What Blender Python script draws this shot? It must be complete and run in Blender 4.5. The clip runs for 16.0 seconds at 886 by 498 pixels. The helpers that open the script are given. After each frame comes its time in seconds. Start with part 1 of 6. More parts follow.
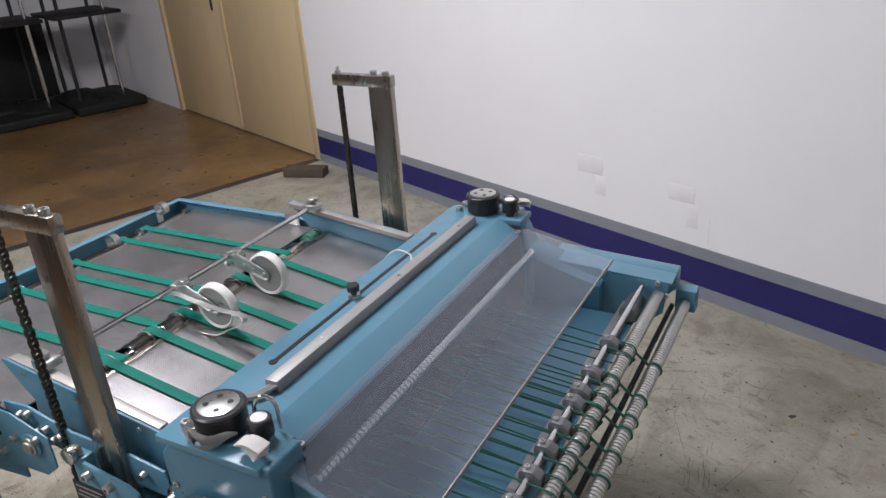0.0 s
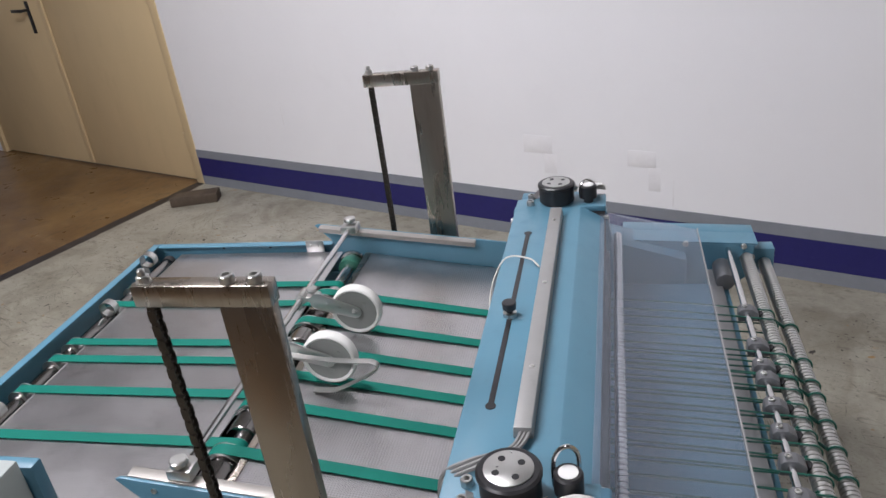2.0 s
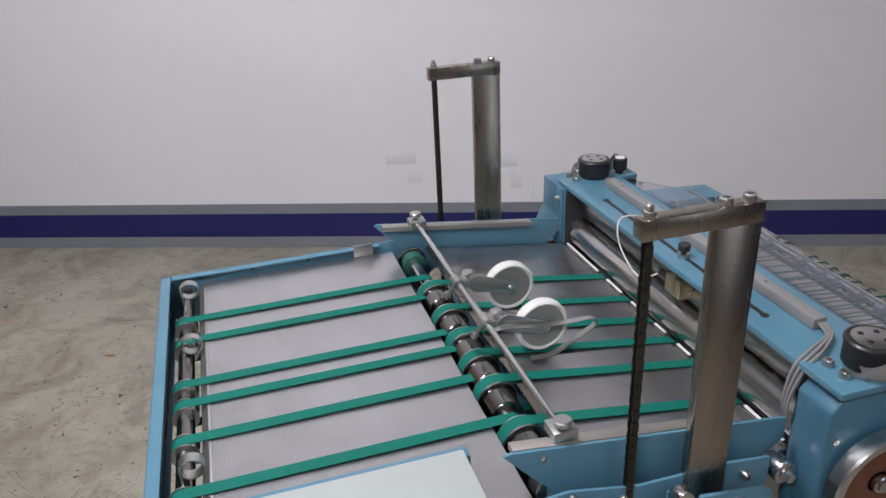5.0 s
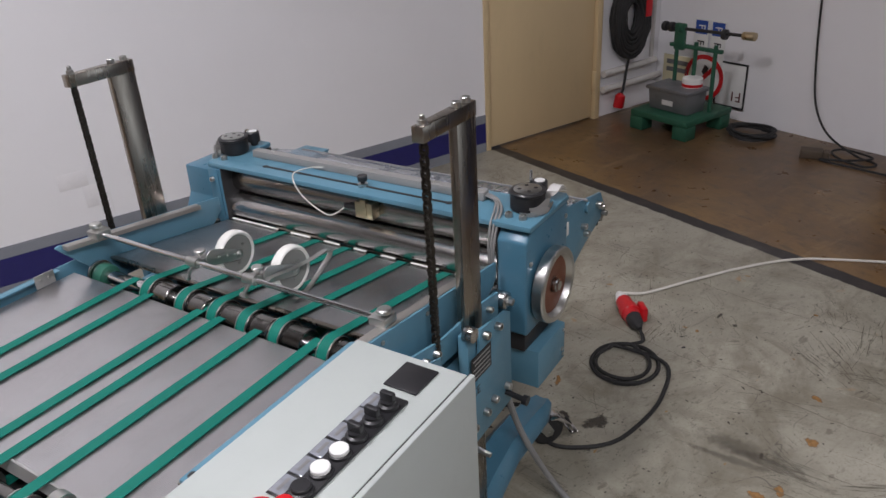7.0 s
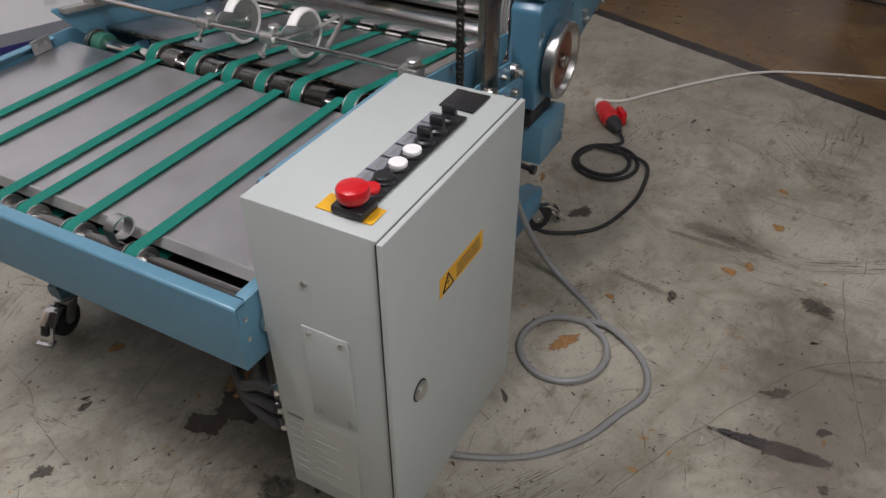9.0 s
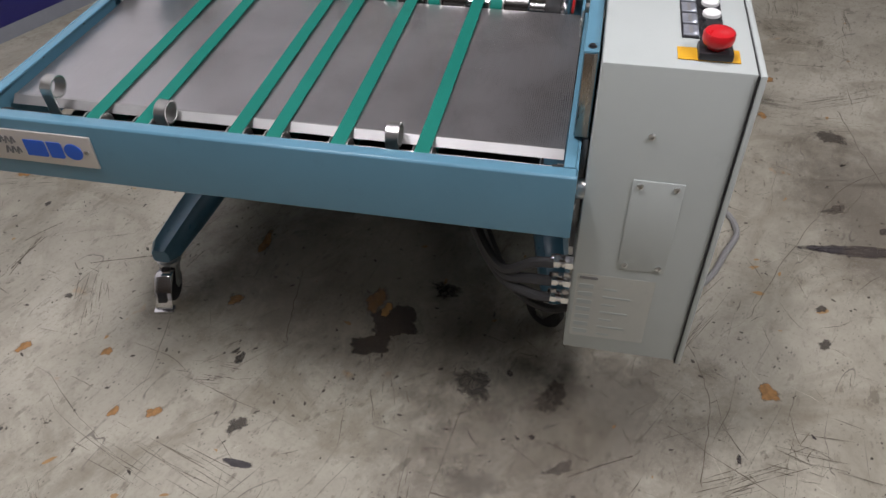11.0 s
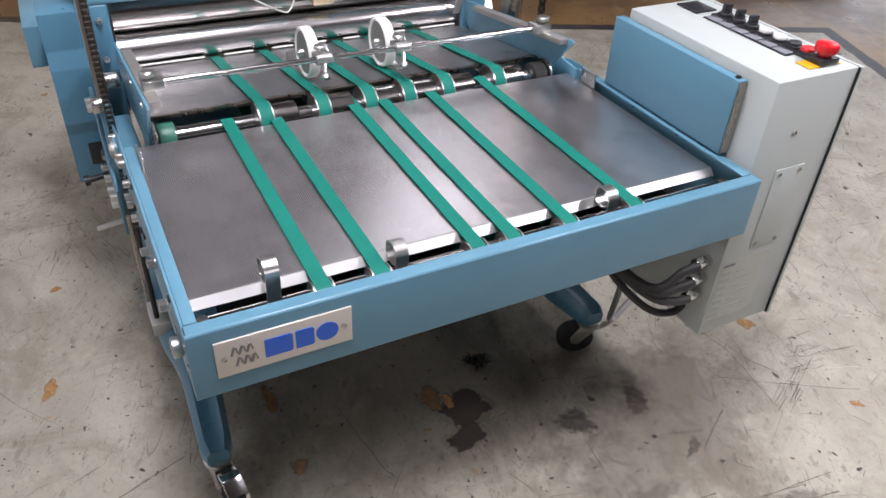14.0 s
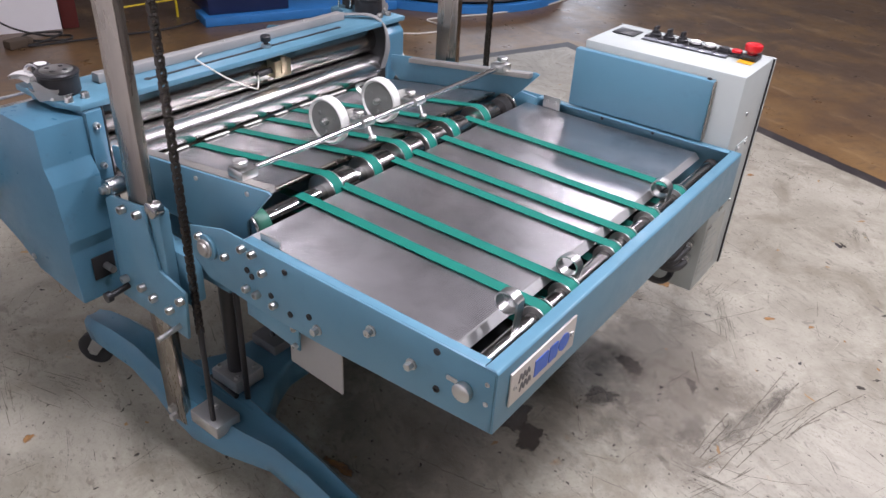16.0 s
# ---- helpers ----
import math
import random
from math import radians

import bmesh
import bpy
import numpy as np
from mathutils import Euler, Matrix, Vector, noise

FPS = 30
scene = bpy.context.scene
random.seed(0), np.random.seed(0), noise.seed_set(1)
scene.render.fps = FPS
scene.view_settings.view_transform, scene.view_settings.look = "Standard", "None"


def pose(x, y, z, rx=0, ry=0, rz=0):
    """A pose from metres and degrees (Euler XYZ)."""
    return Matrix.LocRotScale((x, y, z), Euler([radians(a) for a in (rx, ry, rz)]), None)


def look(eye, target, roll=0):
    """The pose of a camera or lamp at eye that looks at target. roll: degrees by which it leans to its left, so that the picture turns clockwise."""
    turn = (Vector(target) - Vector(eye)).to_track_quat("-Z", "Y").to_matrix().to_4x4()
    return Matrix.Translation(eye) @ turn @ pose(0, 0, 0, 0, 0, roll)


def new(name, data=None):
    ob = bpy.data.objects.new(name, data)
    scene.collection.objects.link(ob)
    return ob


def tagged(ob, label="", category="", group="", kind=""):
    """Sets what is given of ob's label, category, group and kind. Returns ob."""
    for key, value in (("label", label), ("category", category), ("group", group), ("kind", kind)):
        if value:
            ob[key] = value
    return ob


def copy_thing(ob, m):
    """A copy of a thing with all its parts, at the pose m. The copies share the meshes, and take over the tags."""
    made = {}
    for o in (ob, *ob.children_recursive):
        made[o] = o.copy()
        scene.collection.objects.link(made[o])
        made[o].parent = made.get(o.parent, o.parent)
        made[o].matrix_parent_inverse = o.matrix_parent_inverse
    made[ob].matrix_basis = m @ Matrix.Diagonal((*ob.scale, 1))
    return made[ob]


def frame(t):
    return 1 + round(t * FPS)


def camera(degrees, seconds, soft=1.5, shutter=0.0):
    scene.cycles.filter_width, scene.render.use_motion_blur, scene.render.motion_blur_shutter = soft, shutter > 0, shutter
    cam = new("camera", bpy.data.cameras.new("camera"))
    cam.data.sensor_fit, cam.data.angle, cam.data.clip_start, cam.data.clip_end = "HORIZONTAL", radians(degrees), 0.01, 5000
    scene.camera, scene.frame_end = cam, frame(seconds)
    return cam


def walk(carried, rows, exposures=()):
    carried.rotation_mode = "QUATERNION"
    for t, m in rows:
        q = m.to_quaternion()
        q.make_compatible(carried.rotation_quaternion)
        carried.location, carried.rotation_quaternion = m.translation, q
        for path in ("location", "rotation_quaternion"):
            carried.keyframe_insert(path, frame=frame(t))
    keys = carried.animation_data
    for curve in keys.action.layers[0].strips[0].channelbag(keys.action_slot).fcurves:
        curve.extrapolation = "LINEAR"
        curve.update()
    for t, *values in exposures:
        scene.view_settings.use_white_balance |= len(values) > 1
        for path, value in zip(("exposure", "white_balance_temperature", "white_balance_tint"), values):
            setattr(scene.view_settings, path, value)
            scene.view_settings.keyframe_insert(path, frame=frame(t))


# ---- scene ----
cam = camera(60.6, 16.0, soft=1.5)
PATH = [
    (0, (1.945, -1.147, 1.562), (1.044, 0.434, 0.733), -4.3),
    (0.5, (1.808, -1.157, 1.557), (0.999, 0.47, 0.721), -3.1),
    (1, (1.623, -1.138, 1.56), (0.947, 0.552, 0.731), -6.7),
    (1.5, (1.485, -1.147, 1.57), (0.892, 0.547, 0.689), -4.9),
    (2, (1.289, -1.209, 1.573), (0.838, 0.527, 0.689), -7.6),
    (2.5, (1.111, -1.297, 1.581), (0.766, 0.461, 0.691), -7.0),
    (3, (0.958, -1.299, 1.578), (0.66, 0.47, 0.695), -6.4),
    (3.2, (0.888, -1.289, 1.565), (0.609, 0.491, 0.698), -7.6),
    (5.3, (0.14, -1.267, 1.559), (0.826, 0.408, 0.707), -3.3),
    (5.5, (0.093, -1.232, 1.544), (0.916, 0.386, 0.704), -4.2),
    (6, (-0.021, -1.157, 1.545), (1.05, 0.306, 0.701), -2.1),
    (6.5, (-0.143, -1.145, 1.555), (1.142, 0.128, 0.701), -1.3),
    (7, (-0.326, -1.201, 1.563), (1.167, -0.223, 0.662), -3.2),
    (7.5, (-0.386, -1.274, 1.569), (1.165, -0.425, 0.634), -4.4),
    (8, (-0.423, -1.284, 1.554), (1.114, -0.446, 0.587), -3.0),
    (8.5, (-0.464, -1.242, 1.518), (1.034, -0.421, 0.476), -1.0),
    (9, (-0.537, -1.122, 1.428), (0.854, -0.376, 0.199), -0.2),
    (9.2, (-0.569, -1.065, 1.411), (0.83, -0.416, 0.137), -0.5),
    (11.3, (-0.917, -0.392, 1.407), (0.542, -0.115, 0.066), -1.2),
    (11.5, (-0.902, -0.312, 1.408), (0.573, -0.065, 0.081), -1.6),
    (12, (-0.839, -0.098, 1.406), (0.599, -0.003, 0.019), -1.6),
    (12.5, (-0.821, 0.048, 1.408), (0.627, 0.052, 0.029), 2.6),
    (13, (-0.828, 0.267, 1.424), (0.649, 0.023, 0.098), 4.4),
    (13.5, (-0.822, 0.451, 1.433), (0.665, -0.055, 0.195), 2.5),
    (14, (-0.778, 0.565, 1.412), (0.638, -0.211, 0.231), 3.2),
    (14.5, (-0.723, 0.723, 1.429), (0.562, -0.315, 0.301), 2.4),
    (15, (-0.666, 0.897, 1.445), (0.513, -0.297, 0.355), 4.3),
    (15.5, (-0.571, 1.115, 1.449), (0.496, -0.206, 0.392), 2.2),
    (16, (-0.406, 1.226, 1.434), (0.589, -0.156, 0.385), 3.3),
]
EXPOSURES = [(0.0, 0.0, 6500, 10), (2.0, -0.05, 6500, 10.5), (3.0, -0.3, 6500, 11), (5.5, -0.36, 6500, 11.5), (7.0, -0.38, 6600, 12), (8.2, -0.44, 6750, 12), (9.0, -0.54, 6750, 12), (11.5, -0.14, 6600, 12.5), (12.5, 0.24, 6550, 13.5), (13.5, 0.34, 6500, 14.5), (14.5, 0.30, 6500, 15.5), (16.0, 0.34, 6400, 18)]
LAMP, GATE = 95.0, 60.0
LAMP_COLOUR = (0.985, 0.965, 1.03)
walk(cam, [(t, look(eye, target, roll)) for t, eye, target, roll in PATH], EXPOSURES)

# ---- world and light ----
WALL_TURN = -21.8
ROOM = Matrix.Translation((-1.25, 2.855, 0)) @ Matrix.Rotation(radians(WALL_TURN), 4, "Z")


def room(u, v, z=0.0):
    """A place given along the white wall (u), out from it (v) and up."""
    return ROOM @ Vector((u, -v, z))


world = bpy.data.worlds.new("world")
scene.world = world
world.use_nodes = True
world.node_tree.nodes["Background"].inputs[0].default_value = (0.75, 0.85, 1.0, 1)
world.node_tree.nodes["Background"].inputs[1].default_value = 0.25


def area_lamp(name, place, target, size_x, size_y, watts, colour):
    data = bpy.data.lights.new(name, "AREA")
    data.shape, data.size, data.size_y, data.energy, data.color = "RECTANGLE", size_x, size_y, watts, colour
    ob = new(name, data)
    ob.matrix_world = look(place, target)
    return ob


# ---- materials ----
def nodes_of(mat):
    nt = mat.node_tree
    return nt, nt.nodes, nt.links, nt.nodes["Principled BSDF"]


def mixed(nt, fac, a, b, blend="MIX"):
    n = nt.nodes.new("ShaderNodeMix")
    n.data_type, n.blend_type = "RGBA", blend
    for sock, val in ((n.inputs[0], fac), (n.inputs[6], a), (n.inputs[7], b)):
        if hasattr(val, "is_linked"):
            nt.links.new(val, sock)
        elif isinstance(val, (int, float)):
            sock.default_value = val
        else:
            sock.default_value = (*val[:3], 1)
    return n.outputs[2]


def maths(nt, op, a, b=0.0, c=None, clamp=False):
    n = nt.nodes.new("ShaderNodeMath")
    n.operation, n.use_clamp = op, clamp
    for i, val in enumerate((a, b) if c is None else (a, b, c)):
        if hasattr(val, "is_linked"):
            nt.links.new(val, n.inputs[i])
        else:
            n.inputs[i].default_value = val
    return n.outputs[0]


def coords(nt, scale=(1, 1, 1), kind="Object", turn=0.0):
    c = nt.nodes.new("ShaderNodeTexCoord")
    m = nt.nodes.new("ShaderNodeMapping")
    m.inputs[3].default_value = scale
    m.inputs[2].default_value = (0, 0, radians(turn))
    nt.links.new(c.outputs[kind], m.inputs[0])
    return m.outputs[0]


def noise_tex(nt, vec, scale, detail=4.0, rough=0.55, distort=0.0):
    n = nt.nodes.new("ShaderNodeTexNoise")
    n.inputs["Scale"].default_value, n.inputs["Detail"].default_value = scale, detail
    n.inputs["Roughness"].default_value, n.inputs["Distortion"].default_value = rough, distort
    nt.links.new(vec, n.inputs["Vector"])
    return n.outputs["Fac"]


def ramp(nt, fac, lo, hi, a=0.0, b=1.0):
    n = nt.nodes.new("ShaderNodeMapRange")
    n.inputs[1].default_value, n.inputs[2].default_value, n.inputs[3].default_value, n.inputs[4].default_value = lo, hi, a, b
    nt.links.new(fac, n.inputs[0])
    return n.outputs[0]


def bump(nt, height, strength, distance=0.002):
    n = nt.nodes.new("ShaderNodeBump")
    n.inputs["Strength"].default_value, n.inputs["Distance"].default_value = strength, distance
    nt.links.new(height, n.inputs["Height"])
    return n.outputs[0]


def material(name, colour, rough=0.5, metal=0.0, vary=0.12, fine=180.0, coarse=7.0, relief=0.05, stretch=(1, 1, 1), dirt=(0.05, 0.045, 0.04), soil=0.15, spread=0.12):
    """A worn surface: base colour with fine grain, large soft variation, some dirt in blotches and uneven gloss."""
    mat = bpy.data.materials.new(name)
    mat.use_nodes = True
    nt, nodes, links, out = nodes_of(mat)
    vec = coords(nt, stretch)
    small, large = noise_tex(nt, vec, fine, 3), noise_tex(nt, vec, coarse, 5, 0.6)
    dark, light = [c * (1 - vary) for c in colour], [min(1, c * (1 + vary)) for c in colour]
    base = mixed(nt, ramp(nt, large, 0.3, 0.7), dark, light)
    base = mixed(nt, ramp(nt, small, 0.35, 0.65, 0, 0.5), base, colour)
    blot = noise_tex(nt, vec, coarse * 3.1, 6, 0.7)
    base = mixed(nt, ramp(nt, blot, 0.58, 0.75, 0, soil), base, dirt)
    links.new(base, out.inputs["Base Color"])
    links.new(ramp(nt, blot, 0.3, 0.7, rough - spread / 2, rough + spread / 2), out.inputs["Roughness"])
    out.inputs["Metallic"].default_value = metal
    if relief:
        links.new(bump(nt, small, relief, 0.001), out.inputs["Normal"])
    return mat


BLUE = material("blue_machine_paint", (0.100, 0.240, 0.325), 0.34, vary=0.06, fine=420, relief=0.06, soil=0.12)
BLUE_CAST = material("blue_cast_paint", (0.070, 0.190, 0.275), 0.32, vary=0.08, fine=60, relief=0.12, soil=0.2)
STEEL = material("ground_steel", (0.37, 0.33, 0.285), 0.28, 1.0, vary=0.12, fine=260, stretch=(1, 1, 0.12), soil=0.3, dirt=(0.12, 0.09, 0.06))
CHROME = material("polished_steel", (0.70, 0.70, 0.70), 0.16, 1.0, vary=0.05, fine=300, stretch=(1, 0.05, 1), soil=0.1, spread=0.08)
ROLLER = material("roller_steel", (0.55, 0.54, 0.53), 0.24, 1.0, vary=0.12, fine=300, stretch=(1, 0.04, 1), soil=0.25, spread=0.1)
DULL_ROLLER = material("dull_roller_steel", (0.40, 0.38, 0.36), 0.22, 1.0, vary=0.12, fine=300, stretch=(1, 0.04, 1), soil=0.25, spread=0.1)
DRUM = material("dark_drum_steel", (0.27, 0.26, 0.25), 0.20, 1.0, vary=0.12, fine=300, stretch=(1, 0.04, 1), soil=0.2, spread=0.08)
ZINC = material("zinc_plated_steel", (0.58, 0.58, 0.56), 0.33, 1.0, vary=0.1, fine=300, soil=0.15)
ALU = material("cast_aluminium", (0.55, 0.55, 0.54), 0.45, 1.0, vary=0.08, fine=350, soil=0.1)
RAIL = material("milled_rail", (0.42, 0.40, 0.37), 0.50, 0.8, vary=0.1, fine=200, soil=0.2)
CHANNEL = material("cable_duct", (0.33, 0.33, 0.32), 0.45, 0.3, vary=0.06, soil=0.1)
BELT = material("green_belt", (0.004, 0.160, 0.120), 0.6, vary=0.1, fine=700, relief=0.1, soil=0.1)
BELT.node_tree.nodes["Principled BSDF"].inputs["Specular IOR Level"].default_value = 0.22
CORD = material("green_cord", (0.010, 0.10, 0.07), 0.4, vary=0.1, soil=0.0)
BLACK = material("black_plastic", (0.018, 0.018, 0.02), 0.38, vary=0.15, soil=0.05, dirt=(0.1, 0.1, 0.1))
RUBBER = material("black_rubber", (0.022, 0.022, 0.022), 0.7, vary=0.2, soil=0.3, dirt=(0.12, 0.11, 0.1))
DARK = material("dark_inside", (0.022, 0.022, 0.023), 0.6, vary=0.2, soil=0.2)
CHAIN = material("oiled_chain", (0.07, 0.06, 0.05), 0.35, 0.85, vary=0.3, soil=0.3)
NYLON = material("white_nylon", (0.78, 0.78, 0.74), 0.42, vary=0.04, soil=0.08, dirt=(0.5, 0.48, 0.4))
BOX_GREY = material("light_grey_enamel", (0.430, 0.470, 0.450), 0.40, vary=0.03, fine=900, relief=0.08, soil=0.05)
RED = material("red_plastic", (0.55, 0.012, 0.018), 0.32, vary=0.08, soil=0.05)
YELLOW = material("yellow_label", (0.75, 0.40, 0.02), 0.45, vary=0.04, soil=0.08)
WHITE = material("white_plastic", (0.80, 0.80, 0.78), 0.35, vary=0.03, soil=0.03)
GREY_CABLE = material("grey_cable", (0.24, 0.24, 0.235), 0.5, vary=0.06, soil=0.15)
WHITE_CABLE = material("white_cable", (0.66, 0.64, 0.58), 0.5, vary=0.06, soil=0.15)
PAPER = material("paper", (0.58, 0.57, 0.55), 0.7, vary=0.06, soil=0.1)
PRINT = material("printed_grey", (0.16, 0.16, 0.16), 0.6, vary=0.1, soil=0)
LETTER = material("blue_lettering", (0.012, 0.10, 0.52), 0.4, vary=0.05, soil=0)
PLATE = material("brushed_label_plate", (0.60, 0.57, 0.53), 0.42, 0.55, vary=0.05, fine=400, stretch=(1, 0.1, 1), soil=0.1)
BRASS = material("nickel_gland", (0.55, 0.45, 0.30), 0.3, 1.0, vary=0.1, soil=0.1)
CASTING = material("grey_casting", (0.20, 0.205, 0.215), 0.42, 0.5, vary=0.1, soil=0.2)
BROWN_DISC = material("brown_cast_disc", (0.16, 0.055, 0.028), 0.5, vary=0.15, soil=0.2)
WALL_PAINT = material("white_wall_paint", (0.86, 0.855, 0.87), 0.75, vary=0.025, fine=220, coarse=1.6, relief=0.12, soil=0.05, dirt=(0.45, 0.43, 0.40))
BAND_GREY = material("grey_band_paint", (0.235, 0.25, 0.28), 0.55, vary=0.08, coarse=12, soil=0.2, dirt=(0.5, 0.5, 0.48))
BAND_BLUE = material("dark_blue_band_paint", (0.017, 0.016, 0.125), 0.5, vary=0.1, coarse=14, soil=0.15, dirt=(0.10, 0.10, 0.18))
DOOR_PAINT = material("beige_door_paint", (0.68, 0.53, 0.31), 0.45, vary=0.05, fine=30, coarse=2.5, stretch=(1, 1, 0.35), soil=0.12, dirt=(0.35, 0.27, 0.17))
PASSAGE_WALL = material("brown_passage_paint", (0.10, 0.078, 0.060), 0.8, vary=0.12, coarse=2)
# unseen ceiling and hall walls: tones chosen for bounced light and tray reflections
CEILING_TONE = material("unseen_ceiling_tone", (0.13, 0.12, 0.115), 0.85, vary=0.1, coarse=2)
HALL_WALL = material("unseen_hall_tone", (0.34, 0.32, 0.30), 0.8, vary=0.1, coarse=2)


def tray_material(name, tone, pitch, relief, contrast):
    """Sheet metal rolled with a fine diamond grid."""
    mat = bpy.data.materials.new(name)
    mat.use_nodes = True
    nt, nodes, links, out = nodes_of(mat)
    vec = coords(nt)
    sep = nt.nodes.new("ShaderNodeSeparateXYZ")
    links.new(vec, sep.inputs[0])
    k = 2 * math.pi / pitch
    a = maths(nt, "SINE", maths(nt, "MULTIPLY", maths(nt, "ADD", sep.outputs[0], sep.outputs[1]), k))
    b = maths(nt, "SINE", maths(nt, "MULTIPLY", maths(nt, "SUBTRACT", sep.outputs[0], sep.outputs[1]), k))
    grid = maths(nt, "MULTIPLY", a, b)
    large, small = noise_tex(nt, vec, 6, 5), noise_tex(nt, coords(nt, (0.1, 1, 1)), 160, 3)
    base = mixed(nt, ramp(nt, large, 0.3, 0.7), [c * tone for c in (0.60, 0.59, 0.60)], [c * tone for c in (0.67, 0.66, 0.67)])
    base = mixed(nt, ramp(nt, small, 0.4, 0.7, 0, 0.25), base, [c * tone for c in (0.56, 0.55, 0.55)])
    out.inputs["Metallic"].default_value = 0.95
    base = mixed(nt, ramp(nt, grid, -0.3, 0.6, 0, contrast), base, [c * tone for c in (0.36, 0.35, 0.35)])
    links.new(base, out.inputs["Base Color"])
    links.new(maths(nt, "ADD", ramp(nt, large, 0.3, 0.7, 0.27, 0.34), maths(nt, "MULTIPLY", grid, 0.05)), out.inputs["Roughness"])
    links.new(bump(nt, grid, relief, 0.0006), out.inputs["Normal"])
    return mat


TRAY = tray_material("diamond_sheet_metal", 0.98, 0.0072, 0.12, 0.27)
REAR_TRAY = tray_material("coarse_diamond_sheet_metal", 0.92, 0.0100, 0.20, 0.60)


def clear_material():
    """Slightly smoked acrylic: thin glass, let through with a soft gloss."""
    mat = bpy.data.materials.new("smoked_acrylic")
    mat.use_nodes = True
    nt, nodes, links, out = nodes_of(mat)
    vec = coords(nt)
    out.inputs["Base Color"].default_value = (0.40, 0.46, 0.54, 1)
    links.new(ramp(nt, noise_tex(nt, vec, 14, 5), 0.35, 0.7, 0.06, 0.16), out.inputs["Roughness"])
    see = nt.nodes.new("ShaderNodeBsdfTransparent")
    see.inputs[0].default_value = (0.90, 0.91, 0.94, 1)
    mix = nt.nodes.new("ShaderNodeMixShader")
    links.new(ramp(nt, noise_tex(nt, vec, 5, 4), 0.3, 0.7, 0.20, 0.27), mix.inputs[0])
    links.new(see.outputs[0], mix.inputs[1])
    links.new(out.outputs[0], mix.inputs[2])
    gloss = nt.nodes.new("ShaderNodeBsdfGlossy")
    gloss.inputs["Roughness"].default_value = 0.17
    gloss.inputs["Color"].default_value = (0.92, 0.93, 0.96, 1)
    edge = nt.nodes.new("ShaderNodeLayerWeight")
    edge.inputs["Blend"].default_value = 0.5
    sheen = maths(nt, "ADD", maths(nt, "MULTIPLY", maths(nt, "POWER", edge.outputs["Facing"], 4.0), 0.5), 0.02)
    coat = nt.nodes.new("ShaderNodeMixShader")
    links.new(sheen, coat.inputs[0])
    links.new(mix.outputs[0], coat.inputs[1])
    links.new(gloss.outputs[0], coat.inputs[2])
    links.new(coat.outputs[0], nodes["Material Output"].inputs[0])
    return mat


ACRYLIC = clear_material()


